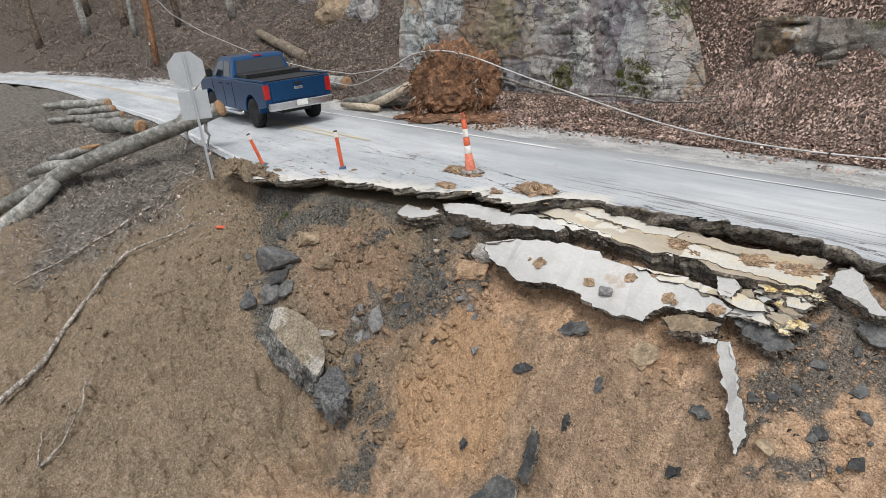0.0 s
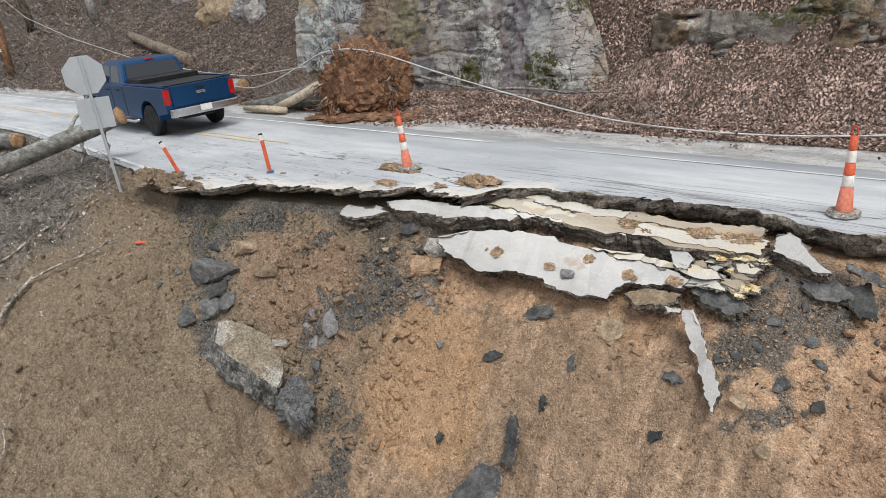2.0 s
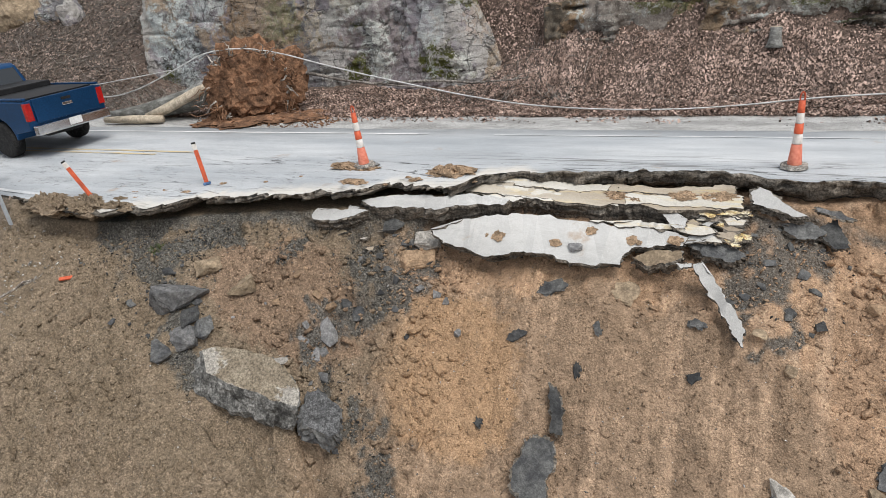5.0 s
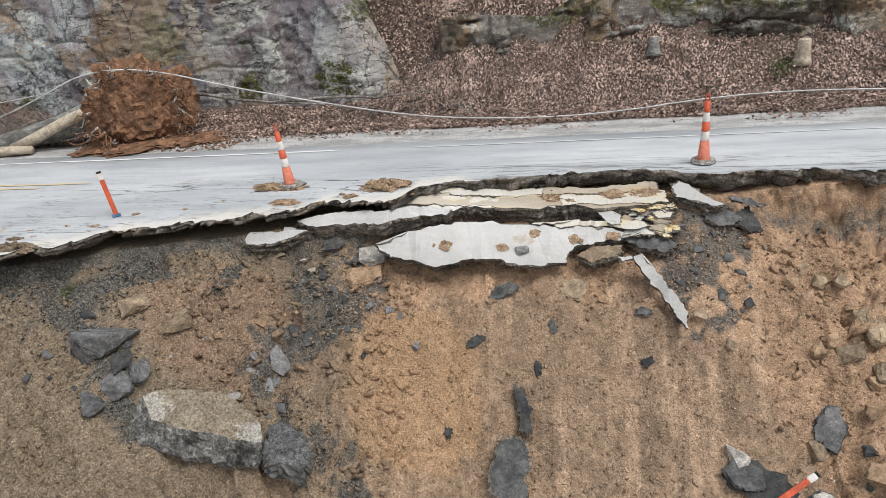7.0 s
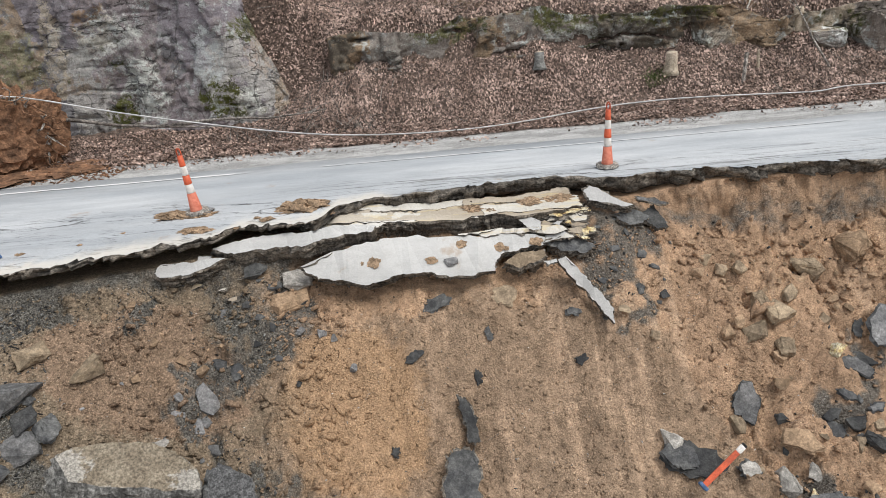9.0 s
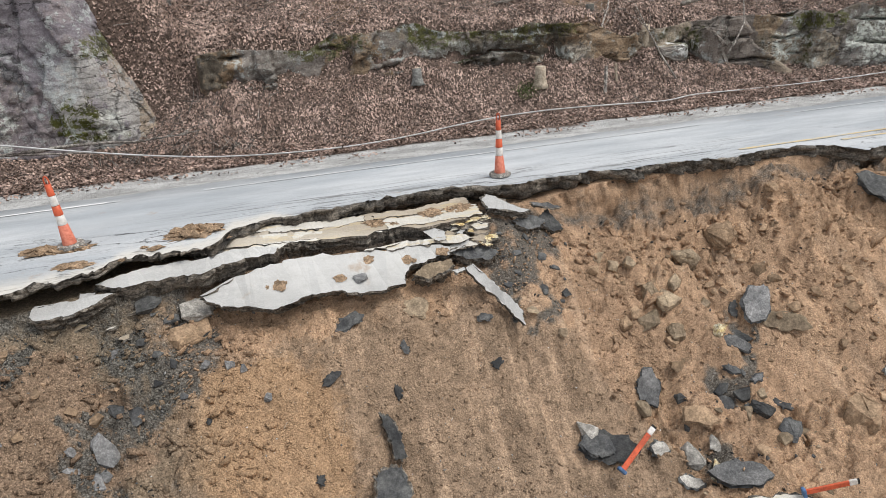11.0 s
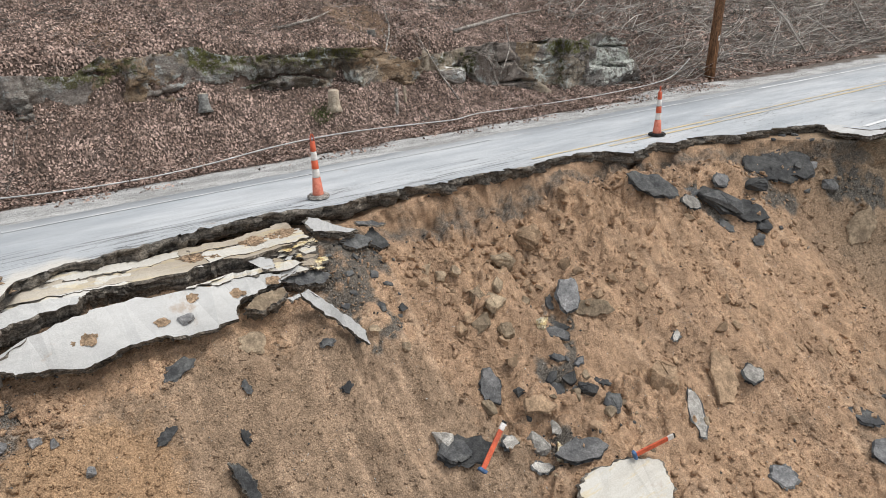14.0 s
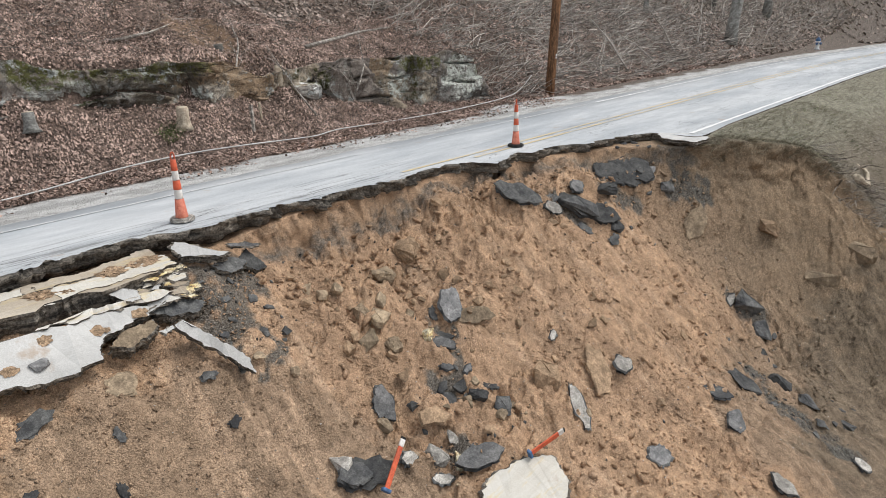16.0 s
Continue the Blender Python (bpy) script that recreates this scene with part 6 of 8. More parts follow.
def stop_sign():
    sign = thing("road_sign", "bare metal back of a leaning octagonal road sign", "road sign")
    foot, top = Vector((-14.84, 4.48, -0.35)), Vector((-14.82, 4.42, 2.46))
    view = Vector((-0.83, 0.27, 0)).normalized()
    across = Vector((-view.y, view.x, 0))
    part("post", rounded_box("post", (0.075, 0.035, (top - foot).length), 0.008, GALVANISED, at=look(foot.lerp(top, 0.5), top) @ pose(0, 0, 0, 0, 0, 12)), sign, "grey steel channel post")
    up = (top - foot).normalized()
    face = across.cross(up).normalized()
    frame_m = Matrix((across, up, face)).transposed().to_4x4()
    n = 8
    bm = bmesh.new()
    ring = [bm.verts.new((0.40 * math.cos(2 * math.pi * (k + 0.5) / n), 0.40 * math.sin(2 * math.pi * (k + 0.5) / n), 0)) for k in range(n)]
    bmesh.ops.extrude_face_region(bm, geom=[bm.faces.new(ring)])
    bm.verts.ensure_lookup_table()
    for v in bm.verts[n:]:
        v.co.z += 0.006
    bmesh.ops.recalc_face_normals(bm, faces=list(bm.faces))
    m = frame_m.copy()
    m.translation = foot.lerp(top, 0.87) + view * 0.04
    part("octagon_plate", bm_mesh("octagon_plate", bm, GALVANISED), sign, "unpainted back of the octagonal plate", m)
    m = frame_m.copy()
    m.translation = foot.lerp(top, 0.60) + view * 0.04
    part("lower_plate", rounded_box("lower_plate", (0.62, 0.62, 0.006), 0.002, GALVANISED), sign, "unpainted back of the square plate", m @ pose(0, 0, 0, 0, 0, 2))
    for u in (0.8, 0.94, 0.55, 0.66):
        p = foot.lerp(top, u) - view * 0.02
        part("bolt", rounded_box("bolt", (0.03, 0.03, 0.02), 0.006, GALVANISED), sign, at=Matrix.Translation(p))


stop_sign()


# ---------------------------------------------------------------- felled and fallen wood
def log(name, a, b, r0, r1, label, seed, bark=None, cut=None, group="cut logs", sway=0.05, seg=14, n=10):
    pts = bent(a, b, n, sway, seed)
    radii = [r0 + (r1 - r0) * i / (n - 1) for i in range(n)]
    v, f = ring_tube(pts, radii, seg, 0.12, seed, caps=False)
    wood = thing(name, label, "log", group)
    part("bark", mesh_of("bark", v, f, bark or BARK, True), wood)
    for i, r in ((0, r0), (n - 1, r1)):
        d = (pts[min(i + 1, n - 1)] - pts[max(i - 1, 0)]).normalized()
        out = -d if i == 0 else d
        disc = [(0.0, 0.015), (r * 0.5, 0.012), (r * 0.98, 0.0), (r * 0.9, -0.05)][::-1]
        m = out.to_track_quat("Z", "Y").to_matrix().to_4x4()
        m.translation = pts[i]
        part("cut_end", lathe("cut_end", disc, cut or CUT_WOOD, seg), wood, "sawn pale end grain", m)
    return wood


# the long trunk across the verge, forked at its lower end
trunk = thing("fallen_tree", "long grey fallen trunk split where it forks", "fallen tree")
spine = [(-16.25, 5.45, 1.0), (-16.8, 5.0, 0.78), (-17.4, 4.45, 0.55), (-18.2, 3.7, 0.25), (-19.0, 2.9, -0.05), (-19.7, 2.1, -0.4), (-20.2, 1.3, -0.8), (-20.6, 0.4, -1.15)]
part("trunk", tube("trunk", spine, [0.18, 0.19, 0.195, 0.205, 0.215, 0.22, 0.2, 0.17], BARK, 16, 0.1, 3), trunk)
part("cut_end", lathe("cut_end", [(0.19, -0.03), (0.205, 0.0), (0.1, 0.02), (0.0, 0.022)], CUT_WOOD, 16), trunk, "sawn end of the trunk", look((-16.23, 5.47, 1.01), (-16.8, 5.0, 0.78)))
part("fork", tube("fork", [(-19.3, 2.5, -0.2), (-20.1, 2.1, -0.25), (-21.2, 1.9, -0.4), (-22.6, 1.6, -0.7)], [0.16, 0.17, 0.15, 0.12], BARK, 12, 0.15, 5), trunk)
part("fork", tube("fork", [(-19.6, 1.9, -0.55), (-19.5, 1.2, -1.0), (-19.3, 0.2, -1.45), (-19.2, -0.8, -2.0)], [0.2, 0.22, 0.2, 0.17], BARK, 12, 0.15, 6), trunk)
part("split_wood", tube("split_wood", [(-19.6, 3.0, 0.1), (-20.2, 2.7, 0.02), (-21.0, 2.4, -0.2), (-22.0, 2.2, -0.35)], [0.03, 0.12, 0.13, 0.11], BARK, 10, 0.4, 8), trunk)
part("splinters", tube("splinters", [(-19.3, 3.1, 0.22), (-19.7, 2.95, 0.13), (-20.1, 2.75, 0.05)], [0.02, 0.07, 0.08], CUT_WOOD, 7, 0.7, 9), trunk, "fresh orange torn wood")
for k, (a, b) in enumerate((((-16.6, 5.15, 0.75), (-16.35, 5.0, 0.12)), ((-17.0, 4.75, 0.5), (-16.9, 4.6, 0.0)), ((-17.5, 4.6, 0.6), (-17.9, 5.6, 1.5)))):
    part("branch", tube("branch", bent(a, b, 6, 0.08, k), [0.05, 0.045, 0.04, 0.03, 0.025, 0.015], BARK, 7, 0.2, k), trunk)

log("log", (-22.06, 4.83, 0.12), (-24.6, 4.1, 0.1), 0.23, 0.23, "short cut log with orange end grain", 11)
for k, (x, y, length, r) in enumerate(((-26.3, 5.0, 2.0, 0.11), (-27.6, 5.2, 2.4, 0.15), (-29.0, 5.2, 2.8, 0.14), (-31.4, 5.5, 3.8, 0.19), (-34.0, 5.0, 3.6, 0.16), (-30.0, 4.5, 2.8, 0.12))):
    z = float(ground_z(x, y)) + r * 0.9
    log("log", (x, y + 0.3, z + 0.05), (x - length * 0.9, y - 0.9, z - 0.1), r, r * 0.9, "grey cut log piled on the verge", 20 + k, group="logs piled on the verge")
log("log", (-21.6, 12.05, 0.42), (-27.5, 12.3, 0.5), 0.27, 0.24, "long grey log lying along the far verge", 31)
log("log", (-28.06, 13.7, 1.1), (-36.7, 15.4, 2.1), 0.26, 0.22, "barkless log lying across the leafy hillside", 33, DULL_WOOD, DULL_WOOD)

# uprooted tree: root plate of red clay with its split trunk
uprooted = thing("uprooted_tree", "uprooted tree with a plate of red clay and roots", "fallen tree")
bm = bmesh.new()
bmesh.ops.create_icosphere(bm, subdivisions=5, radius=1)
for v in bm.verts:
    c = v.co.copy()
    w = 1 + 0.38 * noise.noise(c * 1.6 + Vector((4, 0, 0))) + 0.3 * abs(noise.noise(c * 4)) + 0.16 * noise.noise(c * 9) + 0.08 * noise.noise(c * 22)
    sx = math.copysign(abs(c.x) ** 0.85, c.x)
    sz = math.copysign(abs(c.z) ** 0.85, c.z)
    v.co = Vector((sx * 1.05 * w, c.y * 0.5 * w, sz * 0.92 * w))
bmesh.ops.transform(bm, matrix=pose(-14.4, 11.4, 0.78, -4, 0, 32), verts=bm.verts)
part("root_plate", bm_mesh("root_plate", bm, RED_CLAY), uprooted, "lumpy red clay root plate")
part("trunk", tube("trunk", [(-14.7, 11.6, 0.75), (-15.6, 11.45, 0.7), (-16.6, 11.2, 0.45), (-18.0, 10.85, 0.2), (-19.2, 10.6, 0.12)], [0.42, 0.36, 0.3, 0.22, 0.14], BARK, 14, 0.12, 41), uprooted)
part("split_trunk", tube("split_trunk", [(-15.0, 11.05, 1.0), (-15.9, 10.85, 0.72), (-16.9, 10.65, 0.35), (-17.5, 10.5, 0.14)], [0.13, 0.14, 0.14, 0.12], PALE_WOOD, 10, 0.3, 42), uprooted, "bleached split trunk")
part("split_trunk", tube("split_trunk", [(-16.9, 10.4, 0.12), (-17.8, 10.35, 0.12), (-18.9, 10.3, 0.12)], [0.1, 0.11, 0.08], PALE_WOOD, 9, 0.3, 43), uprooted, "bleached split trunk")
rr = random.Random(5)
for k in range(80):
    a = rr.uniform(0, 2 * math.pi)
    p = Vector((-14.2 + 0.8 * math.cos(a), 11.05 + 0.55 * math.cos(a) - 0.25 * rr.random(), 0.8 + 0.85 * math.sin(a)))
    q = p + Vector((rr.uniform(-0.5, 0.5) + 0.3 * math.cos(a), rr.uniform(-0.45, 0.1), rr.uniform(-0.45, 0.2) + 0.2 * math.sin(a)))
    part("root", tube("root", bent(p, q, 6, 0.12, k), [0.028, 0.022, 0.018, 0.013, 0.01, 0.006], RED_CLAY if k % 3 else PALE_TWIG, 6, 0.2, k), uprooted)
for k, (x, y, w) in enumerate(((-13.9, 11.0, 1.6), (-13.0, 11.1, 1.2), (-15.0, 10.6, 1.3), (-14.4, 10.5, 1.2))):
    bm = bmesh.new()
    bmesh.ops.create_icosphere(bm, subdivisions=4, radius=1)
    for v in bm.verts:
        c = v.co.copy()
        s = 1 + 0.5 * noise.noise(c * 2 + Vector((k, 0, 0))) + 0.25 * noise.noise(c * 6)
        v.co = Vector((c.x * w * 0.6 * s, c.y * 0.6 * s, c.z * 0.05 * s + 0.04 * noise.noise(c * 9) + 0.03 * noise.noise(c * 20)))
    thing("clay_mound", "mound of red clay spilled from the roots", "soil heap", "red clay below the roots", pose(x, y, 0.02), bm_mesh("clay_mound", bm, RED_CLAY))


def stump(x, y, r, h, label, mat, seed):
    z = float(ground_z(x, y)) - 0.08
    ob = thing("tree_stump", label, "tree stump", "stumps in the leafy bank", pose(x, y, z, random.Random(seed).uniform(-6, 6), 0, 0))
    part("stem", lathe("stem", [(r * 1.7, 0), (r * 1.25, h * 0.2), (r * 1.02, h * 0.5), (r, h * 0.96), (r * 0.92, h)], mat, 12), ob)
    part("cut_top", lathe("cut_top", [(r * 0.93, h), (r * 0.9, h + 0.012), (0.0, h + 0.02)], PALE_WOOD, 12), ob, "pale sawn top")


stump(-2.3, 13.75, 0.12, 0.42, "small grey stump in the leaf litter", BARK, 1)
stump(0.85, 13.4, 0.14, 0.52, "pale sawn stump beside a green fern", PALE_WOOD, 2)
stump(4.45, 14.45, 0.11, 0.7, "broken pale stump on the rock ledge", PALE_WOOD, 3)
stump(3.2, 15.4, 0.12, 0.3, "small stump on the bank above the ledge", BARK, 4)
post_z = float(ground_z(2.5, 13.0))
thing("stake", "weathered grey wooden stake leaning in the leaves", "stake", data=rounded_box("stake", (0.07, 0.07, 0.75), 0.015, PALE_TWIG), at=pose(2.5, 13.0, post_z + 0.3, -8, 10, 20))
thing("stake", "short pale wooden stake in the leaves", "stake", data=rounded_box("stake", (0.06, 0.06, 0.5), 0.015, PALE_WOOD), at=pose(2.95, 13.3, float(ground_z(2.95, 13.3)) + 0.2, 4, -6, 0))


# ---------------------------------------------------------------- branches lying about
def branch(pts, r0, label, seed, mat=None, forks=4, name="branch"):
    pts = [Vector(p) for p in pts]
    ob = thing(name, label, "branch", "fallen branches")
    fine = []
    for i in range(len(pts) - 1):
        for u in (0, 0.33, 0.66):
            fine.append(pts[i].lerp(pts[i + 1], u))
    fine.append(pts[-1])
    r = random.Random(seed)
    fine = [p + Vector((r.uniform(-1, 1), r.uniform(-1, 1), r.uniform(0, 1))) * 0.03 for p in fine]
    n = len(fine)
    part("stem", tube("stem", fine, [r0 * (1 - 0.75 * i / (n - 1)) for i in range(n)], mat or PALE_TWIG, 7, 0.15, seed), ob)
    for k in range(forks):
        i = r.randrange(n // 3, n - 1)
        d = (fine[min(i + 1, n - 1)] - fine[i]).normalized()
        q = fine[i] + d * r.uniform(0.25, 0.7) + Vector((r.uniform(-0.3, 0.3), r.uniform(-0.3, 0.3), r.uniform(0.02, 0.15)))
        part("twig", tube("twig", bent(fine[i], q, 5, 0.06, seed + k), [r0 * 0.35, r0 * 0.28, r0 * 0.22, r0 * 0.16, r0 * 0.08], mat or PALE_TWIG, 5, 0.1, k), ob)
    return ob


def lying(*xy, up=0.13):
    return [on_ground(x, y, up) for x, y in xy]


branch(lying((-13.04, -0.72), (-13.38, 0.18), (-13.9, 1.15), (-14.15, 1.74), (-14.11, 2.16), (-13.76, 2.88), (-13.1, 3.5)), 0.06, "long bare grey branch lying on the brown slope", 1, forks=6)
branch(lying((-15.9, 3.19), (-15.5, 2.3), (-15.82, 1.04), (-16.0, -0.09), up=0.06), 0.035, "thin bare branch lying on the brown slope", 2, forks=5)
branch(lying((-11.24, -0.38), (-11.3, 0.0), (-11.38, 0.44), (-11.88, 0.69)), 0.028, "small forked white branch on the slope", 3, forks=3)
branch(lying((-11.24, -0.38), (-11.83, -0.21)), 0.02, "short white twig on the slope", 4, forks=1)
branch([(2.2, 14.0, 1.0), (3.0, 14.3, 1.75), (3.6, 15.0, 2.5), (3.9, 15.9, 3.0)], 0.035, "bare grey branch leaning on the rock ledge", 5)
branch([(4.6, 13.1, 0.4), (4.2, 13.7, 1.4), (3.9, 14.2, 2.3)], 0.03, "bare grey branch leaning on the rock ledge", 6)
branch([(5.8, 14.9, 2.15), (7.2, 15.2, 2.35), (8.8, 15.6, 2.5), (10.0, 15.6, 2.6)], 0.07, "weathered branch lying along the top of the ledge", 7)
branch([(0.6, 15.9, 2.55), (1.6, 16.0, 2.7), (2.4, 16.4, 2.9)], 0.05, "short branch on the leafy bank", 8, forks=1)
branch([(6.3, 13.3, 0.9), (6.9, 13.6, 1.6), (7.3, 14.2, 2.4), (7.9, 14.9, 3.0)], 0.025, "thin sapling bent over the ledge", 9)
branch([(-13.3, 12.1, 0.9), (-12.2, 12.4, 0.6), (-11.0, 12.5, 0.45), (-9.6, 12.6, 0.3)], 0.045, "grey branch lying below the cliff", 10, TWIGS, forks=6)
branch([(-11.2, 12.7, 0.45), (-10.2, 12.8, 0.5), (-9.0, 12.9, 0.4), (-7.6, 13.1, 0.45)], 0.05, "dark branch half buried in leaves", 11, TWIGS, forks=6)
branch(lying((13.3, 1.3), (13.9, 1.05), (14.6, 1.3), up=0.1), 0.11, "pale broken limb on the grassy verge", 12, PALE_WOOD, 1)

for k, (x, y, dx, dy, dz, r) in enumerate(((22.8, 12.8, -2.9, 0.6, 2.5, 0.05), (22.9, 12.9, -1.7, 1.0, 2.2, 0.035), (20.4, 13.0, 1.8, 0.8, 1.9, 0.03), (26.5, 13.2, -3.0, 1.0, 1.6, 0.05), (30.0, 13.6, -2.6, 0.8, 2.6, 0.05), (17.8, 13.4, -1.6, 1.2, 1.8, 0.03), (34.0, 14.0, 2.6, 1.0, 2.8, 0.06))):
    z = float(ground_z(x, y)) - 0.05
    branch([(x, y, z), (x + 0.5 * dx, y + 0.4 * dy, z + 0.55 * dz), (x + dx, y + dy, z + dz)], r, "pale bare sapling fallen across the brush", 50 + k, PALE_BRUSH, forks=7)
# the fallen cable along the bank
cable_pts = [(-30, 12.4, 1.2), (-24, 11.6, 0.75), (-21, 11.2, 0.62), (-19.2, 10.9, 0.6), (-17.67, 10.6, 0.87), (-16.3, 10.75, 1.35), (-15.25, 10.85, 1.76), (-13.91, 11.25, 1.71), (-12.01, 11.7, 1.05), (-10.03, 11.8, 0.59), (-8.4, 11.65, 0.3),
             (-6.86, 11.5, 0.12), (-4.83, 11.4, 0.05), (-3.15, 11.6, 0.06), (-1.38, 11.9, 0.19), (0.3, 12.1, 0.2), (1.72, 12.2, 0.14), (3.2, 12.25, 0.06), (3.9, 12.2, 0.04), (4.4, 12.25, 0.1), (4.9, 12.3, 0.1), (6.4, 12.3, 0.06),
             (8.79, 12.2, 0.06), (10.8, 12.3, 0.08), (12.4, 12.4, 0.12), (13.6, 12.5, 0.25), (14.6, 12.7, 0.75)]
curve = bpy.data.curves.new("cable", "CURVE")
curve.dimensions, curve.bevel_depth, curve.bevel_resolution = "3D", 0.016, 2
line = curve.splines.new("NURBS")
line.points.add(len(cable_pts) - 1)
for p, q in zip(line.points, cable_pts):
    p.co = (*q, 1)
line.use_endpoint_u, line.order_u = True, 3
curve.materials.append(CABLE)
thing("cable", "grey white cable fallen along the bank", "cable", data=curve)
cable_two = [(-50, 13.5, 5.4), (-44, 13.0, 3.6), (-38, 12.8, 2.4), (-30, 12.4, 1.3), (-24, 12.0, 0.9), (-20.5, 11.7, 0.85), (-18.0, 12.2, 1.1)]
thing("cable", "thin grey wire sagging from the far pole", "cable", data=tube("cable", cable_two, [0.014] * len(cable_two), CABLE, 6))


# ---------------------------------------------------------------- poles, trees, hydrant
def utility_pole(foot, top, r, label):
    pole = thing("utility_pole", label, "utility pole", "utility poles")
    a, b = Vector(foot), Vector(top)
    part("shaft", tube("shaft", [a.lerp(b, u) for u in (0, 0.2, 0.4, 0.6, 0.8, 1)], [r * (1.08 - 0.3 * u) for u in (0, 0.2, 0.4, 0.6, 0.8, 1)], POLE_WOOD, 14, 0.03, 1), pole)
    for u in (0.16, 0.17):
        p = a.lerp(b, u)
        part("tag", rounded_box("tag", (r * 1.3, 0.012, 0.06), 0.004, WHITE_PAINT), pole, "pale metal tag", Matrix.Translation(p - Vector((0.02, r + 0.01, 0))) @ pose(0, 0, 0, 0, 0, 20))
    arm = a.lerp(b, 0.93)
    part("crossarm", rounded_box("crossarm", (2.4, 0.1, 0.12), 0.01, POLE_WOOD), pole, at=Matrix.Translation(arm - Vector((0, r + 0.05, 0))) @ pose(0, 0, 0, 0, 0, 90))
    return pole


utility_pole((15.05, 12.15, -0.1), (15.5, 12.0, 9.2), 0.17, "brown wooden utility pole at the foot of the bank")
utility_pole((-47.2, 12.3, 0.5), (-49.0, 13.2, 9.2), 0.2, "tilted brown utility pole beyond the bend")


def tree(x, y, r, h, lean, seed, bark=None):
    q = random.Random(seed)
    z = float(ground_z(x, y)) - 0.1
    foot, top = Vector((x, y, z)), Vector((x + lean, y + q.uniform(-0.4, 0.4), z + h))
    ob = thing("bare_tree", "leafless grey winter tree on the hillside", "tree", "bare trees on the hillside")
    pts = bent(foot, top, 9, 0.12, seed)
    part("trunk", tube("trunk", pts, [r * 1.35, r * 1.05, r, r * 0.92, r * 0.8, r * 0.65, r * 0.5, r * 0.3, r * 0.1], bark or BARK, 12, 0.08, seed), ob)
    for k in range(9):
        i = q.randrange(4, 8)
        a = q.uniform(0, 6.28)
        d = Vector((math.cos(a), math.sin(a), q.uniform(0.5, 1.2))) * h * q.uniform(0.1, 0.2)
        limb = bent(pts[i], pts[i] + d, 6, 0.15, seed + k)
        part("limb", tube("limb", limb, [r * 0.28, r * 0.22, r * 0.17, r * 0.12, r * 0.08, r * 0.03], bark or BARK, 7, 0.1, k), ob)


for k, (x, y, r, h, lean) in enumerate(((38.5, 13.6, 0.34, 11, 0.9), (50.5, 15.2, 0.28, 10, 0.8), (59, 16.2, 0.3, 11, 0.4), (44, 17, 0.16, 9, 0.3), (33, 17, 0.14, 8, 0.4), (29, 19, 0.12, 8, -0.3),
                                         (52, 20, 0.2, 11, 0.2), (66, 15, 0.3, 12, 0.2), (70, 20, 0.3, 12, 0.4), (41, 20, 0.13, 9, 0.1), (36, 18.5, 0.1, 7, 0.5), (47, 18.5, 0.12, 8, -0.2), (62, 22, 0.2, 11, 0.2), (24, 18, 0.1, 6, 0.3))):
    tree(x, y, r, h, lean, 200 + k)
for k, (x, y, r, h, lean) in enumerate(((-74, 13.5, 0.32, 12, -2.0), (-69, 16, 0.3, 12, -1.5), (-62, 15, 0.2, 10, -0.4), (-56, 17, 0.25, 11, -0.8), (-48.5, 18.6, 0.26, 11, -0.6), (-80, 10, 0.3, 12, -0.6),
                                         (-66, 20, 0.22, 11, -0.5), (-84, 16, 0.3, 13, -1), (-52, 21, 0.2, 10, -0.2), (-88, 2, 0.3, 12, -0.4), (-60, 22, 0.2, 10, 0.3))):
    tree(x, y, r, h, lean, 300 + k, BARK_BROWN if k % 2 else BARK)

hydrant = thing("fire_hydrant", "white fire hydrant with a blue bonnet", "fire hydrant", at=pose(48.4, 10.75, 0.0))
part("barrel", lathe("barrel", [(0.2, 0), (0.2, 0.06), (0.14, 0.08), (0.14, 0.5), (0.18, 0.52), (0.18, 0.56), (0.14, 0.58)], WHITE_PAINT, 16), hydrant)
part("bonnet", lathe("bonnet", [(0.15, 0.58), (0.17, 0.62), (0.15, 0.74), (0.08, 0.82), (0.04, 0.84), (0.04, 0.9), (0.0, 0.9)], BLUE_BASE, 16), hydrant, "blue domed bonnet")
for a in (0, 180, 270):
    part("nozzle", lathe("nozzle", [(0.07, 0.1), (0.07, 0.19), (0.085, 0.2), (0.085, 0.24), (0.02, 0.26)], BLUE_BASE, 12), hydrant, at=pose(0, 0, 0.42, 0, 90, a))


def boulder(x, y, z, size, mat, seed, label):
    bm = bmesh.new()
    bmesh.ops.create_icosphere(bm, subdivisions=4, radius=1)
    for v in bm.verts:
        c = v.co.copy()
        w = 1 + 0.35 * noise.noise(c * 1.3 + Vector((seed, 0, 0))) + 0.12 * noise.noise(c * 4)
        v.co = Vector((c.x * size[0] / 2 * w, c.y * size[1] / 2 * w, c.z * size[2] / 2 * w))
    thing("boulder", label, "boulder", "boulders in the bank", pose(x, y, z, 0, 0, seed * 31), bm_mesh("boulder", bm, mat))


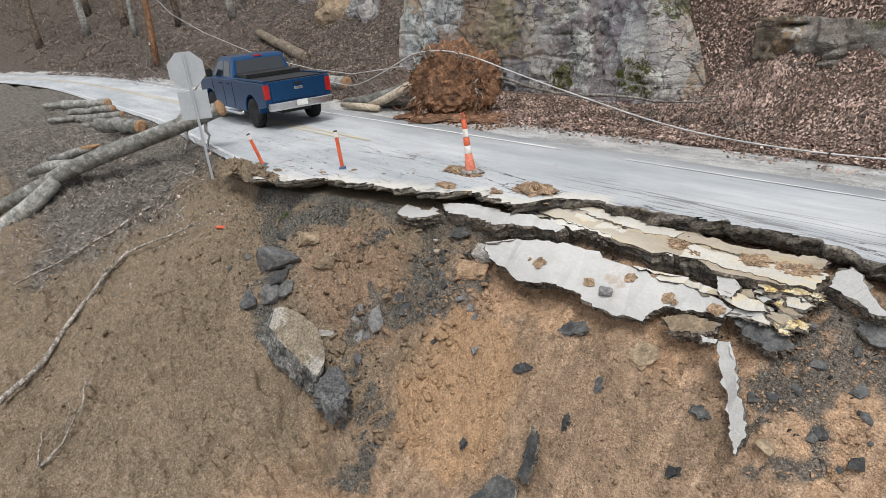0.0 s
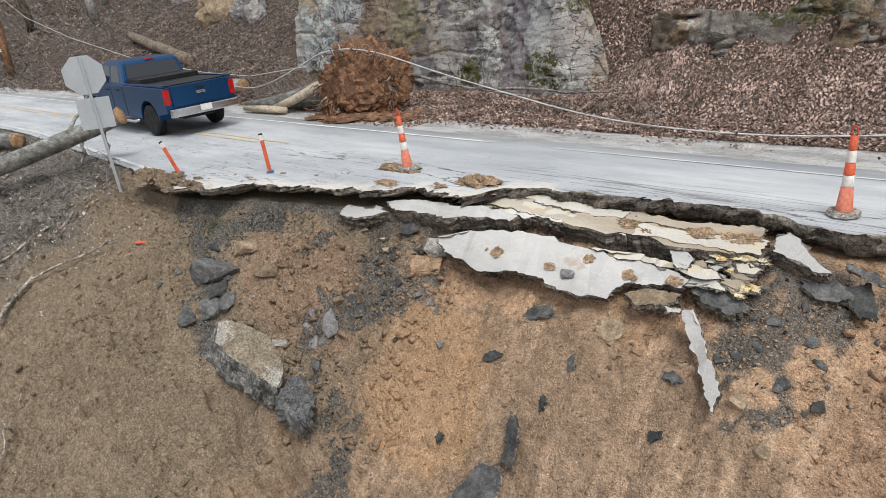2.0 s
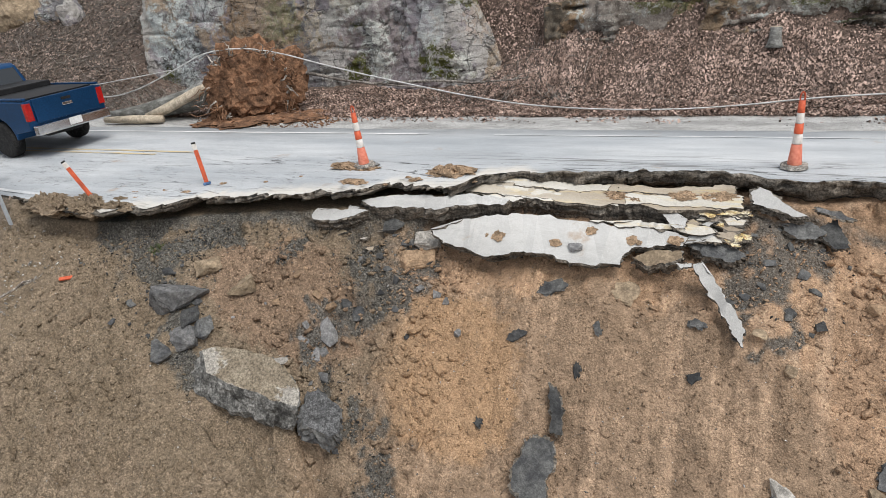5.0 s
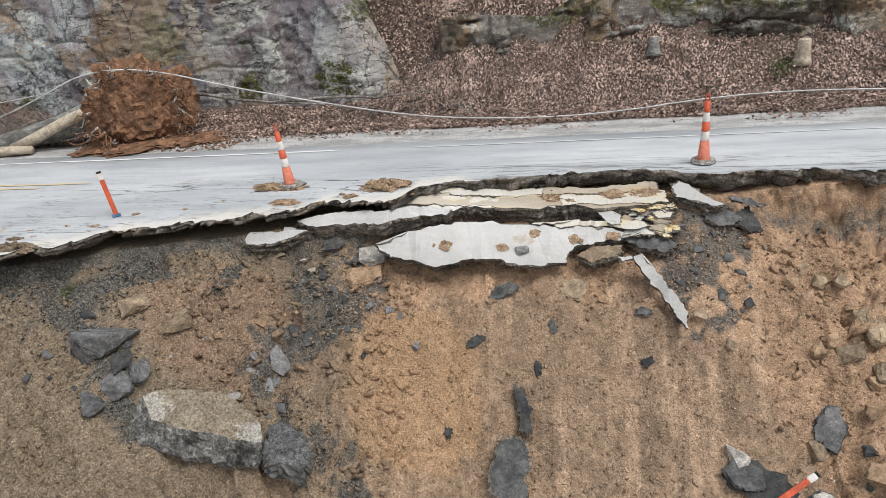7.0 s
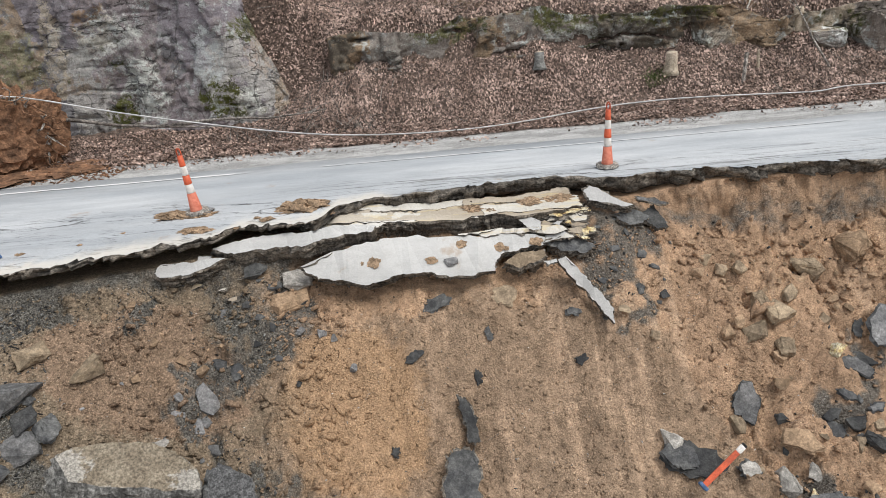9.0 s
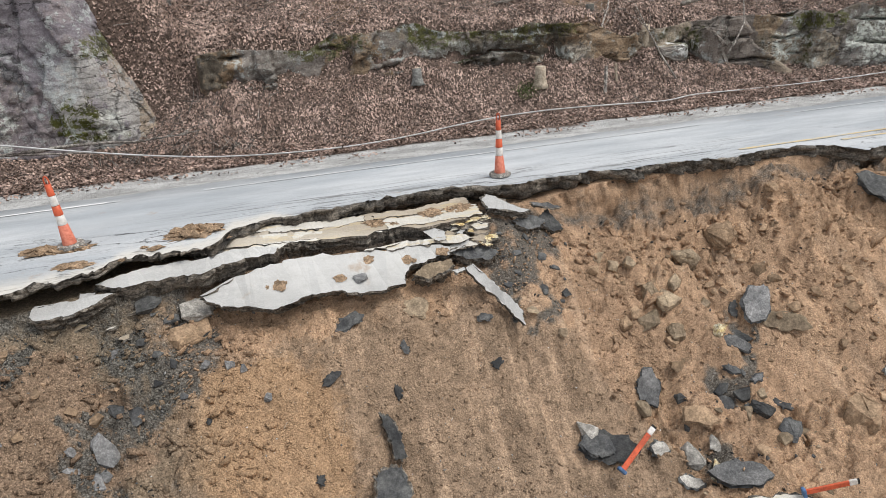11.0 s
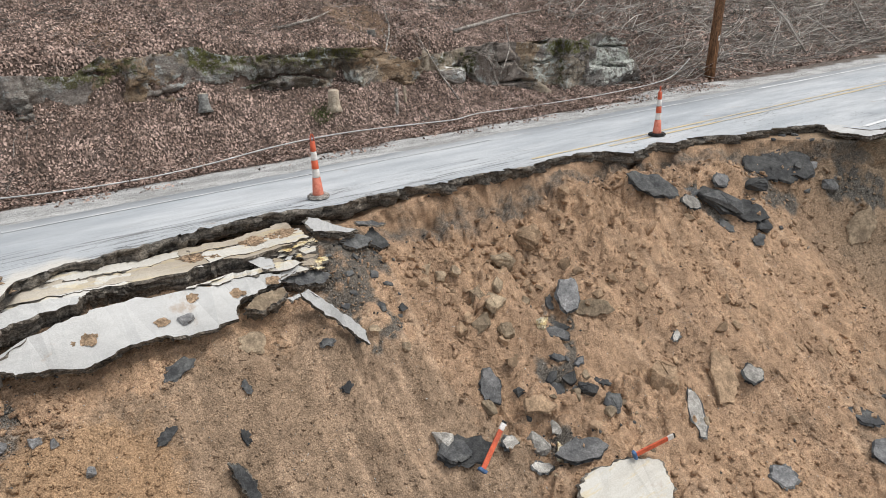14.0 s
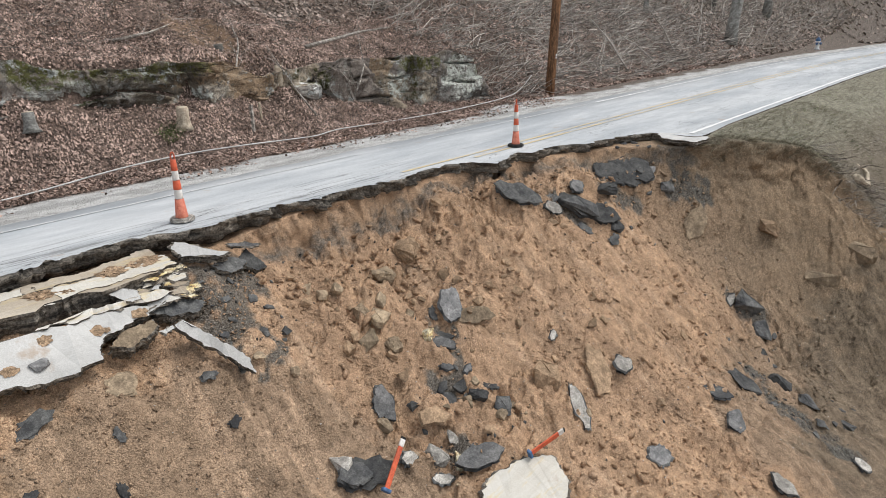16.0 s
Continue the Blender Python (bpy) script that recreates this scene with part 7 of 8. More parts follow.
boulder(-31.0, 17.4, 2.9, (2.6, 1.8, 1.9), TAN_STONE, 1, "tan sandstone boulder on the hillside")
boulder(-28.6, 17.4, 2.8, (1.6, 1.3, 1.7), ROCK, 2, "grey lichened boulder on the hillside")
boulder(-27.4, 17.0, 2.6, (1.0, 0.9, 1.3), ROCK, 3, "small grey boulder on the hillside")
boulder(-39.5, 20.5, 3.6, (2.0, 1.8, 2.2), ROCK, 4, "grey boulder high on the hillside")
for k, (x, y, z, size, label) in enumerate(((4.9, 14.0, 1.0, (0.9, 0.8, 0.5), "rock block with white lichen in the ledge"), (6.2, 14.1, 0.9, (1.2, 1.0, 1.4), "upright sandstone block in the ledge"))):
    thing("boulder", label, "boulder", "boulders in the bank", pose(x, y, z, 0, 0, 6 * k - 8), chunk_mesh("boulder", size, LEDGE, 90 + k, 0.35, 30))

# ---------------------------------------------------------------- pickup truck on the road
def extruded(name, outline, half, mat, bevel=0.02, inset_top=0.0, z_top=None, z_base=None):
    """A side outline (x, z) drawn out across y; the upper part may lean inwards."""
    bm = bmesh.new()
    sides = []
    for s in (-1, 1):
        row = []
        for x, z in outline:
            lean = 0.0
            if inset_top:
                lean = inset_top * max(0.0, (z - z_base) / (z_top - z_base))
            row.append(bm.verts.new((x, s * (half - lean), z)))
        sides.append(row)
    n = len(outline)
    bm.faces.new(sides[0])
    bm.faces.new(sides[1][::-1])
    for i in range(n):
        bm.faces.new((sides[0][i], sides[1][i], sides[1][(i + 1) % n], sides[0][(i + 1) % n]))
    bmesh.ops.recalc_face_normals(bm, faces=list(bm.faces))
    if bevel:
        bmesh.ops.bevel(bm, geom=[e for e in bm.edges if e.calc_face_angle(0) > 0.5], offset=bevel, segments=2, affect="EDGES", profile=0.6)
    return bm_mesh(name, bm, mat)


def pickup_truck(at):
    truck = thing("pickup_truck", "dark blue crew-cab pickup truck on the road", "pickup truck", at=at)
    arch = lambda cx: [(cx + 0.53 * math.cos(a), 0.42 + 0.53 * math.sin(a)) for a in np.linspace(0, math.pi, 11)]
    outline = [(-1.16, 0.66), (-1.2, 1.30), (1.36, 1.32), (3.35, 1.32), (3.7, 1.29), (4.4, 1.22), (4.62, 1.12), (4.68, 0.9), (4.66, 0.56), (4.36, 0.46)] + arch(3.72) + [(3.1, 0.44), (0.62, 0.44)] + arch(0.0) + [(-0.6, 0.58)]
    body = part("body", extruded("body", outline, 0.99, CAR_PAINT, 0.025), truck, "metallic blue body")
    cab = part("cab", extruded("cab", [(1.34, 1.3), (1.5, 1.86), (1.62, 1.93), (2.6, 1.94), (2.78, 1.89), (3.5, 1.31)], 0.95, CAR_PAINT, 0.03, 0.16, 1.94, 1.3), truck, "blue crew cab")
    for s in (-1, 1):
        for name, pts in (("rear_side_window", [(1.62, 1.38), (1.72, 1.8), (2.2, 1.82), (2.2, 1.38)]), ("front_side_window", [(2.3, 1.38), (2.3, 1.82), (2.66, 1.82), (3.18, 1.4)])):
            y = lambda z: s * (0.955 - 0.16 * (z - 1.3) / 0.64)
            v = [(x, y(z), z) for x, z in pts] + [(x, y(z) - s * 0.03, z) for x, z in pts]
            f = [(0, 1, 2, 3), (7, 6, 5, 4)] + [(i, (i + 1) % 4, 4 + (i + 1) % 4, 4 + i) for i in range(4)]
            part(name, mesh_of(name, v, f, GLASS), cab, "dark tinted side window")
        for x in (1.75, 2.5):
            part("door_handle", rounded_box("door_handle", (0.2, 0.03, 0.04), 0.012, TRIM), body, at=pose(x, s * 1.005, 1.18))
        for x in (1.42, 2.26, 3.28):
            part("door_seam", rounded_box("door_seam", (0.012, 0.01, 0.78), 0.002, TRIM), body, at=pose(x, s * 0.992, 0.88))
        part("side_mirror", rounded_box("side_mirror", (0.12, 0.2, 0.26), 0.04, TRIM), cab, "black door mirror", pose(3.12, s * 1.09, 1.48))
        part("running_board", tube("running_board", [(0.7, s * 1.0, 0.4), (0.85, s * 1.06, 0.36), (2.9, s * 1.06, 0.36), (3.05, s * 1.0, 0.4)], [0.045] * 4, CHROME, 10), truck, "chrome side step")
        part("tail_light", rounded_box("tail_light", (0.1, 0.16, 0.4), 0.02, RED_LAMP), body, "red tail light", pose(-1.15, s * 0.92, 1.06))
        part("headlight", rounded_box("headlight", (0.14, 0.3, 0.3), 0.03, AMBER_LAMP), body, "headlight", pose(4.6, s * 0.82, 0.98))
        for x in (0.0, 3.72):
            wheel = part("wheel", tube("hub", [(x, s * 0.6, 0.41), (x, s * 0.93, 0.41)], [0.1, 0.1], TRIM, 12), truck)
            tyre = lathe("tyre", [(0.27, -0.13), (0.36, -0.14), (0.405, -0.11), (0.415, 0.0), (0.405, 0.11), (0.36, 0.14), (0.27, 0.13)], TYRE, 32)
            part("tyre", tyre, wheel, "black tyre", pose(x, s * 0.86, 0.415, 90, 0, 0))
            rim = lathe("rim", [(0.285, 0.0), (0.285, 0.12), (0.25, 0.125), (0.22, 0.06), (0.12, 0.05), (0.09, 0.11), (0.0, 0.11)], CHROME, 24)
            part("rim", rim, wheel, "bright alloy rim", pose(x, s * 0.86, 0.415, -90 * s, 0, 0))
            for k in range(6):
                a = math.pi * k / 3
                part("spoke", rounded_box("spoke", (0.17, 0.04, 0.05), 0.012, CHROME), wheel, at=pose(x + 0.17 * math.cos(a), s * 0.96, 0.415 + 0.17 * math.sin(a), 0, -math.degrees(a), 0))
    for name, (x0, z0), (x1, z1), half0, half1 in (("windshield", (3.45, 1.36), (2.84, 1.86), 0.84, 0.74), ("rear_window", (1.35, 1.4), (1.475, 1.82), 0.8, 0.72)):
        out = 0.03 if x0 > 2 else -0.02
        v = [(x0 + out, -half0, z0), (x0 + out, half0, z0), (x1 + out, half1, z1), (x1 + out, -half1, z1)]
        v += [(x - 3 * out * 0.5, y, z) for x, y, z in v]
        f = [(0, 1, 2, 3), (7, 6, 5, 4)] + [(i, (i + 1) % 4, 4 + (i + 1) % 4, 4 + i) for i in range(4)]
        part(name, mesh_of(name, v, f, GLASS), cab, "dark glass")
    part("brake_light", rounded_box("brake_light", (0.03, 0.24, 0.05), 0.01, RED_LAMP), cab, "small red brake light", pose(1.5, 0, 1.9))
    part("bed_floor", rounded_box("bed_floor", (2.3, 1.7, 0.03), 0.005, TRIM), truck, "black bed liner", pose(0.1, 0, 1.325))
    part("bed_cover", rounded_box("bed_cover", (0.9, 1.7, 0.14), 0.02, TRIM), truck, "folded black bed cover", pose(0.85, 0, 1.4))
    for s in (-1, 1):
        part("bed_rail", rounded_box("bed_rail", (2.5, 0.09, 0.05), 0.015, CAR_PAINT), truck, at=pose(0.08, s * 0.93, 1.345))
    tail = part("tailgate", rounded_box("tailgate", (0.05, 1.62, 0.52), 0.015, CAR_PAINT), truck, "blue tailgate", pose(-1.2, 0, 1.06))
    part("tailgate_handle", rounded_box("tailgate_handle", (0.03, 0.24, 0.06), 0.01, TRIM), tail, at=pose(-0.03, 0, 0.14))
    part("badge", rounded_box("badge", (0.02, 0.26, 0.07), 0.01, CHROME), tail, "plain chrome badge", pose(-0.03, 0, 0.02))
    bumper = part("rear_bumper", rounded_box("rear_bumper", (0.16, 1.9, 0.22), 0.03, CHROME), truck, "chrome rear bumper", pose(-1.26, 0, 0.65))
    part("number_plate", rounded_box("number_plate", (0.015, 0.32, 0.16), 0.003, WHITE_PAINT), bumper, "plain number plate", pose(-0.085, 0, 0.03))
    part("front_bumper", rounded_box("front_bumper", (0.2, 1.96, 0.3), 0.05, CHROME), truck, "chrome front bumper", pose(4.68, 0, 0.62))
    part("grille", rounded_box("grille", (0.06, 1.3, 0.34), 0.02, TRIM), truck, "black grille", pose(4.66, 0, 0.97))
    part("chassis", rounded_box("chassis", (5.2, 0.9, 0.2), 0.03, TRIM), truck, "dark chassis frame", pose(1.7, 0, 0.5))


pickup_truck(pose(-18.4, 8.1, 0.012, 0, 0, 178))

# ---------------------------------------------------------------- litter, stones, grass
def stuff(name, me, label, category):
    return tagged(new(name, me), label, category, kind="stuff")


def leaf_cloud(name, xs, ys, size, label, lift=0.05, mat=None):
    n = len(xs)
    z = ground_z(xs, ys) + rng.uniform(-0.01, lift, n)
    base = np.array([[-0.5, 0, 0.0], [-0.15, 0.32, 0.12], [0.5, 0.05, 0.05], [-0.15, -0.32, 0.12]])
    verts = base[None] * (size * rng.uniform(0.6, 1.4, n))[:, None, None]
    verts[..., 2] *= rng.uniform(-1.2, 2.0, (n, 1))
    yaw, roll, pitch = rng.uniform(0, 2 * np.pi, n), rng.normal(0, 0.5, n), rng.normal(0, 0.5, n)
    def spin(v, a, i, j):
        c, s = np.cos(a)[:, None], np.sin(a)[:, None]
        p, q = v[..., i].copy(), v[..., j].copy()
        v[..., i], v[..., j] = c * p - s * q, s * p + c * q
    spin(verts, roll, 1, 2)
    spin(verts, pitch, 0, 2)
    spin(verts, yaw, 0, 1)
    slope = (ground_z(xs, ys + 0.1, False) - ground_z(xs, ys - 0.1, False)) / 0.2
    verts[..., 2] += verts[..., 1] * np.clip(slope, -1, 1)[:, None]
    verts += np.stack([xs, ys, z], -1)[:, None]
    k = np.arange(n)[:, None] * 4
    faces = np.concatenate([k + np.array([[0, 1, 2]]), k + np.array([[0, 2, 3]])])
    return stuff(name, big_mesh(name, verts.reshape(-1, 3), faces, mat or LEAVES), label, "leaf litter")


def band(n, x0, x1, y0, y1, clump=0.0, seed=0, power=1.0):
    xs, ys = rng.uniform(x0, x1, n), y0 + (y1 - y0) * rng.uniform(0, 1, n) ** power
    if clump:
        keep = fbm(xs * 0.9, ys * 0.9, 3, seed) + rng.uniform(-0.35, 0.35, n) > clump
        xs, ys = xs[keep], ys[keep]
    return xs, ys


def keep_off_rock(xs, ys):
    keep = ~((xs > -21) & (xs < -9.2) & (ys > 13.7))
    return xs[keep], ys[keep]


leaf_cloud("leaf_litter", *band(42000, -24, 16, 18.3, 27, -0.35, 31), 0.16, "brown leaves on the upper hillside", mat=OLD_LEAVES)
xs, ys = keep_off_rock(*band(410000, -20.5, 14, 11.15, 18.5, -0.35, 1, 1.2))
keep = (np.hypot((xs - 3.3) / 0.9, (ys - 16.2) / 1.7) + 0.9 * fbm(xs * 1.5, ys * 1.5, 3, 15) > 0.9) | (rng.uniform(0, 1, len(xs)) < 0.2)
xs, ys = xs[keep], ys[keep]
keep = (np.hypot((xs - 12.6) / 3.0, (ys - 11.3) / 0.75) > 0.95) | (rng.uniform(0, 1, len(xs)) < 0.06)
xs, ys = xs[keep], ys[keep]
few = rng.uniform(0, 1, len(xs)) < 0.22
leaf_cloud("leaf_litter", xs[~few], ys[~few], 0.047, "small brown leaves covering the bank")
leaf_cloud("leaf_litter", xs[few], ys[few], 0.07, "brown oak leaves covering the bank", 0.07)
leaf_cloud("leaf_litter", *band(26000, -9.6, -6.6, 12.8, 17.5, -0.5, 61), 0.07, "brown leaves heaped beside the cliff")
leaf_cloud("leaf_litter", *band(9000, -8, 13, 14.7, 15.3, -0.3, 62), 0.07, "brown leaves along the top of the ledge", 0.12)
leaf_cloud("leaf_litter", *band(65000, -45, -20.5, 11.3, 26, -0.3, 2, 1.3), 0.095, "brown leaves on the wooded hillside", mat=DARK_LEAVES)
leaf_cloud("leaf_litter", *band(60000, 12, 40, 11.8, 24, -0.3, 63, 1.2), 0.11, "brown leaves under the brush of the far bank")
leaf_cloud("leaf_litter", *band(40000, 30, 70, 11.8, 32, -0.3, 3, 1.3), 0.18, "grey-brown leaves on the far bank", mat=OLD_LEAVES)
leaf_cloud("leaf_litter", *band(4500, -16, 14, 10.6, 11.6, 0.05, 4), 0.08, "leaves blown onto the gravel shoulder")
leaf_cloud("leaf_litter", *band(7000, -34, -15, 0.5, 5.4, -0.1, 5), 0.08, "dead leaves on the log-strewn verge", mat=OLD_LEAVES)


def many_twigs(name, a, b, r, mat, label, category="brush", sag=0.12):
    n = len(a)
    mid = (a + b) / 2 + rng.normal(0, 1, (n, 3)) * np.linalg.norm(b - a, axis=1)[:, None] * sag
    rings = []
    for p, w in ((a, 1.0), (mid, 0.7), (b, 0.25)):
        ang = np.array([0, 2.09, 4.19])
        off = np.stack([np.cos(ang), np.sin(ang) * 0.6, np.sin(ang)], -1)
        rings.append(p[:, None] + off[None] * (r * w)[:, None, None])
    v = np.stack(rings, 1).reshape(-1, 3)
    f = []
    for ring in (0, 3):
        for k in range(3):
            f.append([ring + k, ring + (k + 1) % 3, ring + 3 + (k + 1) % 3, ring + 3 + k])
    faces = (np.array(f)[None] + (np.arange(n) * 9)[:, None, None]).reshape(-1, 4)
    return stuff(name, big_mesh(name, v, faces, mat), label, category)


def brush(n, x0, x1, y0, y1, length, rise, r, label, mat=None, clump=0.0, seed=0, drift=(0, 0)):
    xs, ys = band(n, x0, x1, y0, y1, clump, seed)
    m = len(xs)
    a = np.stack([xs, ys, ground_z(xs, ys)], -1)
    ang, size = rng.uniform(0, 2 * np.pi, m), length * rng.uniform(0.4, 1.3, m)
    bx, by = xs + np.cos(ang) * size + drift[0], ys + np.sin(ang) * size * 0.6 + drift[1]
    b = np.stack([bx, by, np.maximum(ground_z(bx, by), a[:, 2] - 0.3) + rng.uniform(0.02, 1.0, m) * rise], -1)
    many_twigs("dead_brush", a, b, r * rng.uniform(0.5, 1.3, m), mat or TWIGS, label)


brush(900, -16, 12, 11.6, 16.5, 0.5, 0.25, 0.008, "thin dead twigs among the leaves", clump=-0.1, seed=6)
brush(1800, -8, 13, 14.9, 20, 0.8, 0.35, 0.009, "thin dead twigs on the hill above the ledge", clump=-0.1, seed=21)
brush(420, -10, -6, 12.2, 14.2, 0.5, 0.5, 0.010, "tangled vines and twigs beside the cliff", clump=-0.1, seed=7)
brush(5200, 12, 36, 12.4, 20, 1.3, 0.7, 0.017, "tangled grey brush on the far bank", PALE_BRUSH, -0.15, 8, (0.4, -0.3))
brush(2600, 12, 36, 12.4, 20, 0.9, 0.5, 0.012, "tangled brown brush on the far bank", TWIGS, -0.15, 64, (-0.3, -0.2))
brush(260, 11, 34, 12.6, 22, 0.9, 2.4, 0.02, "bare saplings on the far bank", PALE_BRUSH, -0.1, 22)
brush(3000, 34, 66, 12.5, 22, 2.0, 1.2, 0.026, "tangled grey brush on the far bank", PALE_BRUSH, -0.1, 9)
brush(300, 34, 75, 13, 30, 1.2, 4.0, 0.045, "bare saplings on the far bank", PALE_TWIG, -0.1, 23)
brush(5000, -45, -18.5, 11.5, 22, 1.0, 0.5, 0.011, "dead twigs and brush on the wooded hillside", clump=-0.1, seed=10)
brush(700, -21, -15.5, 11.3, 13.6, 0.9, 0.7, 0.010, "grey brushwood heaped beside the uprooted tree", PALE_TWIG, -0.2, 11)
leaf_cloud("leaf_litter", *band(40000, -95, -44, 8, 30, -0.3, 6, 1.0), 0.18, "brown leaves on the distant wooded hillside", mat=DARK_LEAVES)
brush(4000, -92, -40, 9.5, 28, 1.8, 1.6, 0.022, "bare undergrowth along the distant bend", clump=-0.1, seed=12)
brush(6000, -34, -15.6, 0.0, 5.4, 0.6, 0.35, 0.008, "grey twigs and brush between the logs", PALE_TWIG, -0.1, 24)
brush(700, -32, -16, -1.0, 5.0, 0.8, 0.45, 0.008, "bleached weeds and twigs on the verge", None, -0.1, 13)
brush(900, 13, 26, -3, 2.0, 0.9, 0.3, 0.010, "dead brush below the grassy verge", PALE_TWIG, -0.05, 14)
brush(260, -16, -8, -1.5, 4.5, 0.25, 0.06, 0.004, "straws and rootlets in the brown slope", PALE_TWIG, -0.3, 15)
brush(160, -8, 9, 1, 6.3, 0.2, 0.05, 0.0035, "straws and rootlets in the clay scarp", PALE_TWIG, -0.3, 16)
brush(60, -8.5, -6.5, 6.6, 7.3, 0.2, 0.12, 0.003, "dead roots hanging from the mud", PALE_TWIG, -0.5, 17)


def stones(name, n, x0, x1, y0, y1, small, large, mat, label, clump=0.0, seed=0, flat=0.7, power=3.0, sink=0.3, category="loose soil", near=None, slim=True):
    xs, ys = band(n, x0, x1, y0, y1, clump, seed)
    keep = ys < scarp(xs) - 0.12
    if y0 > 9:
        keep = ys > 0
    xs, ys = xs[keep], ys[keep]
    if near is not None:
        w = np.zeros(len(xs))
        for x, y, r in near:
            w = np.maximum(w, np.exp(-((xs - x) ** 2 + (ys - y) ** 2) / (r * r * 1.1)) * (0.35 + 0.65 * step(-0.1, 0.25, fbm(xs * 2, ys * 2, 3, 77))))
        keep = rng.uniform(0, 1, len(xs)) < w
        xs, ys = xs[keep], ys[keep]
    size = small + (large - small) * rng.uniform(0, 1, len(xs)) ** power
    z = ground_z(xs, ys) + size * (0.5 - sink)
    stuff(name, many_lumps(name, np.stack([xs, ys, z], -1), size, mat, flat, slim), label, category)


stones("soil_clods", 21000, -16, -6.5, -0.6, 6, 0.012, 0.06, SOIL, "crumbs of brown soil on the old slope", -0.12, 41, power=4, sink=0.4)
stones("soil_clods", 15000, -7, -0.5, 1.4, 6.8, 0.010, 0.05, SOIL, "crumbs of orange clay on the scarp", 0.0, 42, power=4, sink=0.4)
stones("soil_clods", 20000, -1.0, 11, 0.0, 6.8, 0.012, 0.07, SOIL, "crumbs of orange clay below the road edge", -0.08, 65, power=4, sink=0.4)
stones("soil_clods", 1300, -1.8, 8, 1.5, 6.9, 0.03, 0.13, SOIL, "larger clay lumps below the road edge", 0.05, 43, power=3, sink=0.45, slim=False)
stones("soil_clods", 3600, -1.8, 9.2, 3.5, 7.2, 0.02, 0.10, SOIL, "broken clay hanging below the road edge", 0, 68, near=[(float(x), float(scarp(x)) - 0.35, 0.4) for x in np.arange(-1.6, 9.2, 0.5)], power=2.5, sink=0.45, slim=False)
stones("soil_clods", 700, -10, -6.4, 3.5, 6.3, 0.02, 0.11, SOIL, "clay lumps beside the slab", 0.0, 44, power=3.5, sink=0.5, slim=False)
stones("soil_clods", 800, -16, -8, -0.5, 5, 0.02, 0.11, SOIL, "clay lumps on the old slope", 0.1, 60, power=3.5, sink=0.5, slim=False)
stones("asphalt_crumbs", 34000, -13, -6, 2.8, 6.2, 0.006, 0.04, CRUMBS, "crumbled asphalt and road base", 0, 45, near=BASE_SPOTS, power=4)
stones("asphalt_crumbs", 24000, -4, 9.5, -0.6, 6.9, 0.006, 0.045, CRUMBS, "crumbled asphalt and road base", 0, 46, near=BASE_SPOTS, power=4)
stones("asphalt_crumbs", 14000, -13, 9.3, 3.5, 7.2, 0.008, 0.05, CRUMBS, "crumbs fallen from the broken edge", 0, 66, near=[(float(x), float(scarp(x)) - 0.3, 0.36) for x in np.arange(-12.5, 9.2, 0.5)], power=4)
stones("asphalt_crumbs", 500, -8, 9, 1.0, 6.5, 0.010, 0.04, CRUMBS, "scattered asphalt crumbs on the scarp", 0, 47, power=3)
stones("white_gravel", 9000, -16, 10, -1, 6.6, 0.006, 0.022, GRAVEL, "specks of pale gravel in the soil", 0, 48, power=3)
stones("white_gravel", 5000, -20.5, -13.2, 1.6, 4.8, 0.010, 0.045, GRAVEL, "spilled pale gravel below the verge", -0.05, 49, power=2.5)
stones("shoulder_gravel", 9000, -16, 16, 9.95, 11.4, 0.005, 0.018, GRAVEL, "grey gravel along the far shoulder", -0.1, 50, power=3, category="gravel")
stones("shoulder_gravel", 3500, 9.8, 15.6, 10.6, 12.0, 0.006, 0.024, GRAVEL, "loose grey gravel beside the utility pole", -0.1, 69, power=3, category="gravel")
stones("shoulder_gravel", 1500, 16, 40, 9.9, 11.6, 0.008, 0.025, GRAVEL, "grey gravel along the far shoulder", -0.1, 51, power=3, category="gravel")
stones("clay_crumbs", 3000, -16.2, -11.6, 10.1, 11.9, 0.01, 0.07, RED_CLAY, "red clay crumbs spilled from the roots", -0.05, 67, power=3)


def grass(n, x0, x1, y0, y1, height, mat, label, clump=0.0, seed=0, inside=None):
    xs, ys = band(n, x0, x1, y0, y1, clump, seed)
    keep = (ys > scarp(xs) + 0.05) & (ys < road_edge(xs) - 0.12)
    if inside is not None:
        keep = np.ones(len(xs), bool)
    xs, ys = xs[keep], ys[keep]
    m = len(xs)
    a = np.stack([xs, ys, ground_z(xs, ys) - 0.01], -1)
    b = a + np.stack([rng.normal(0, 0.5, m), rng.normal(0, 0.5, m) - 0.2, rng.uniform(0.1, 1, m)], -1) * height
    many_twigs("grass", a, b, np.full(m, 0.004), mat, label, "grass", 0.1)


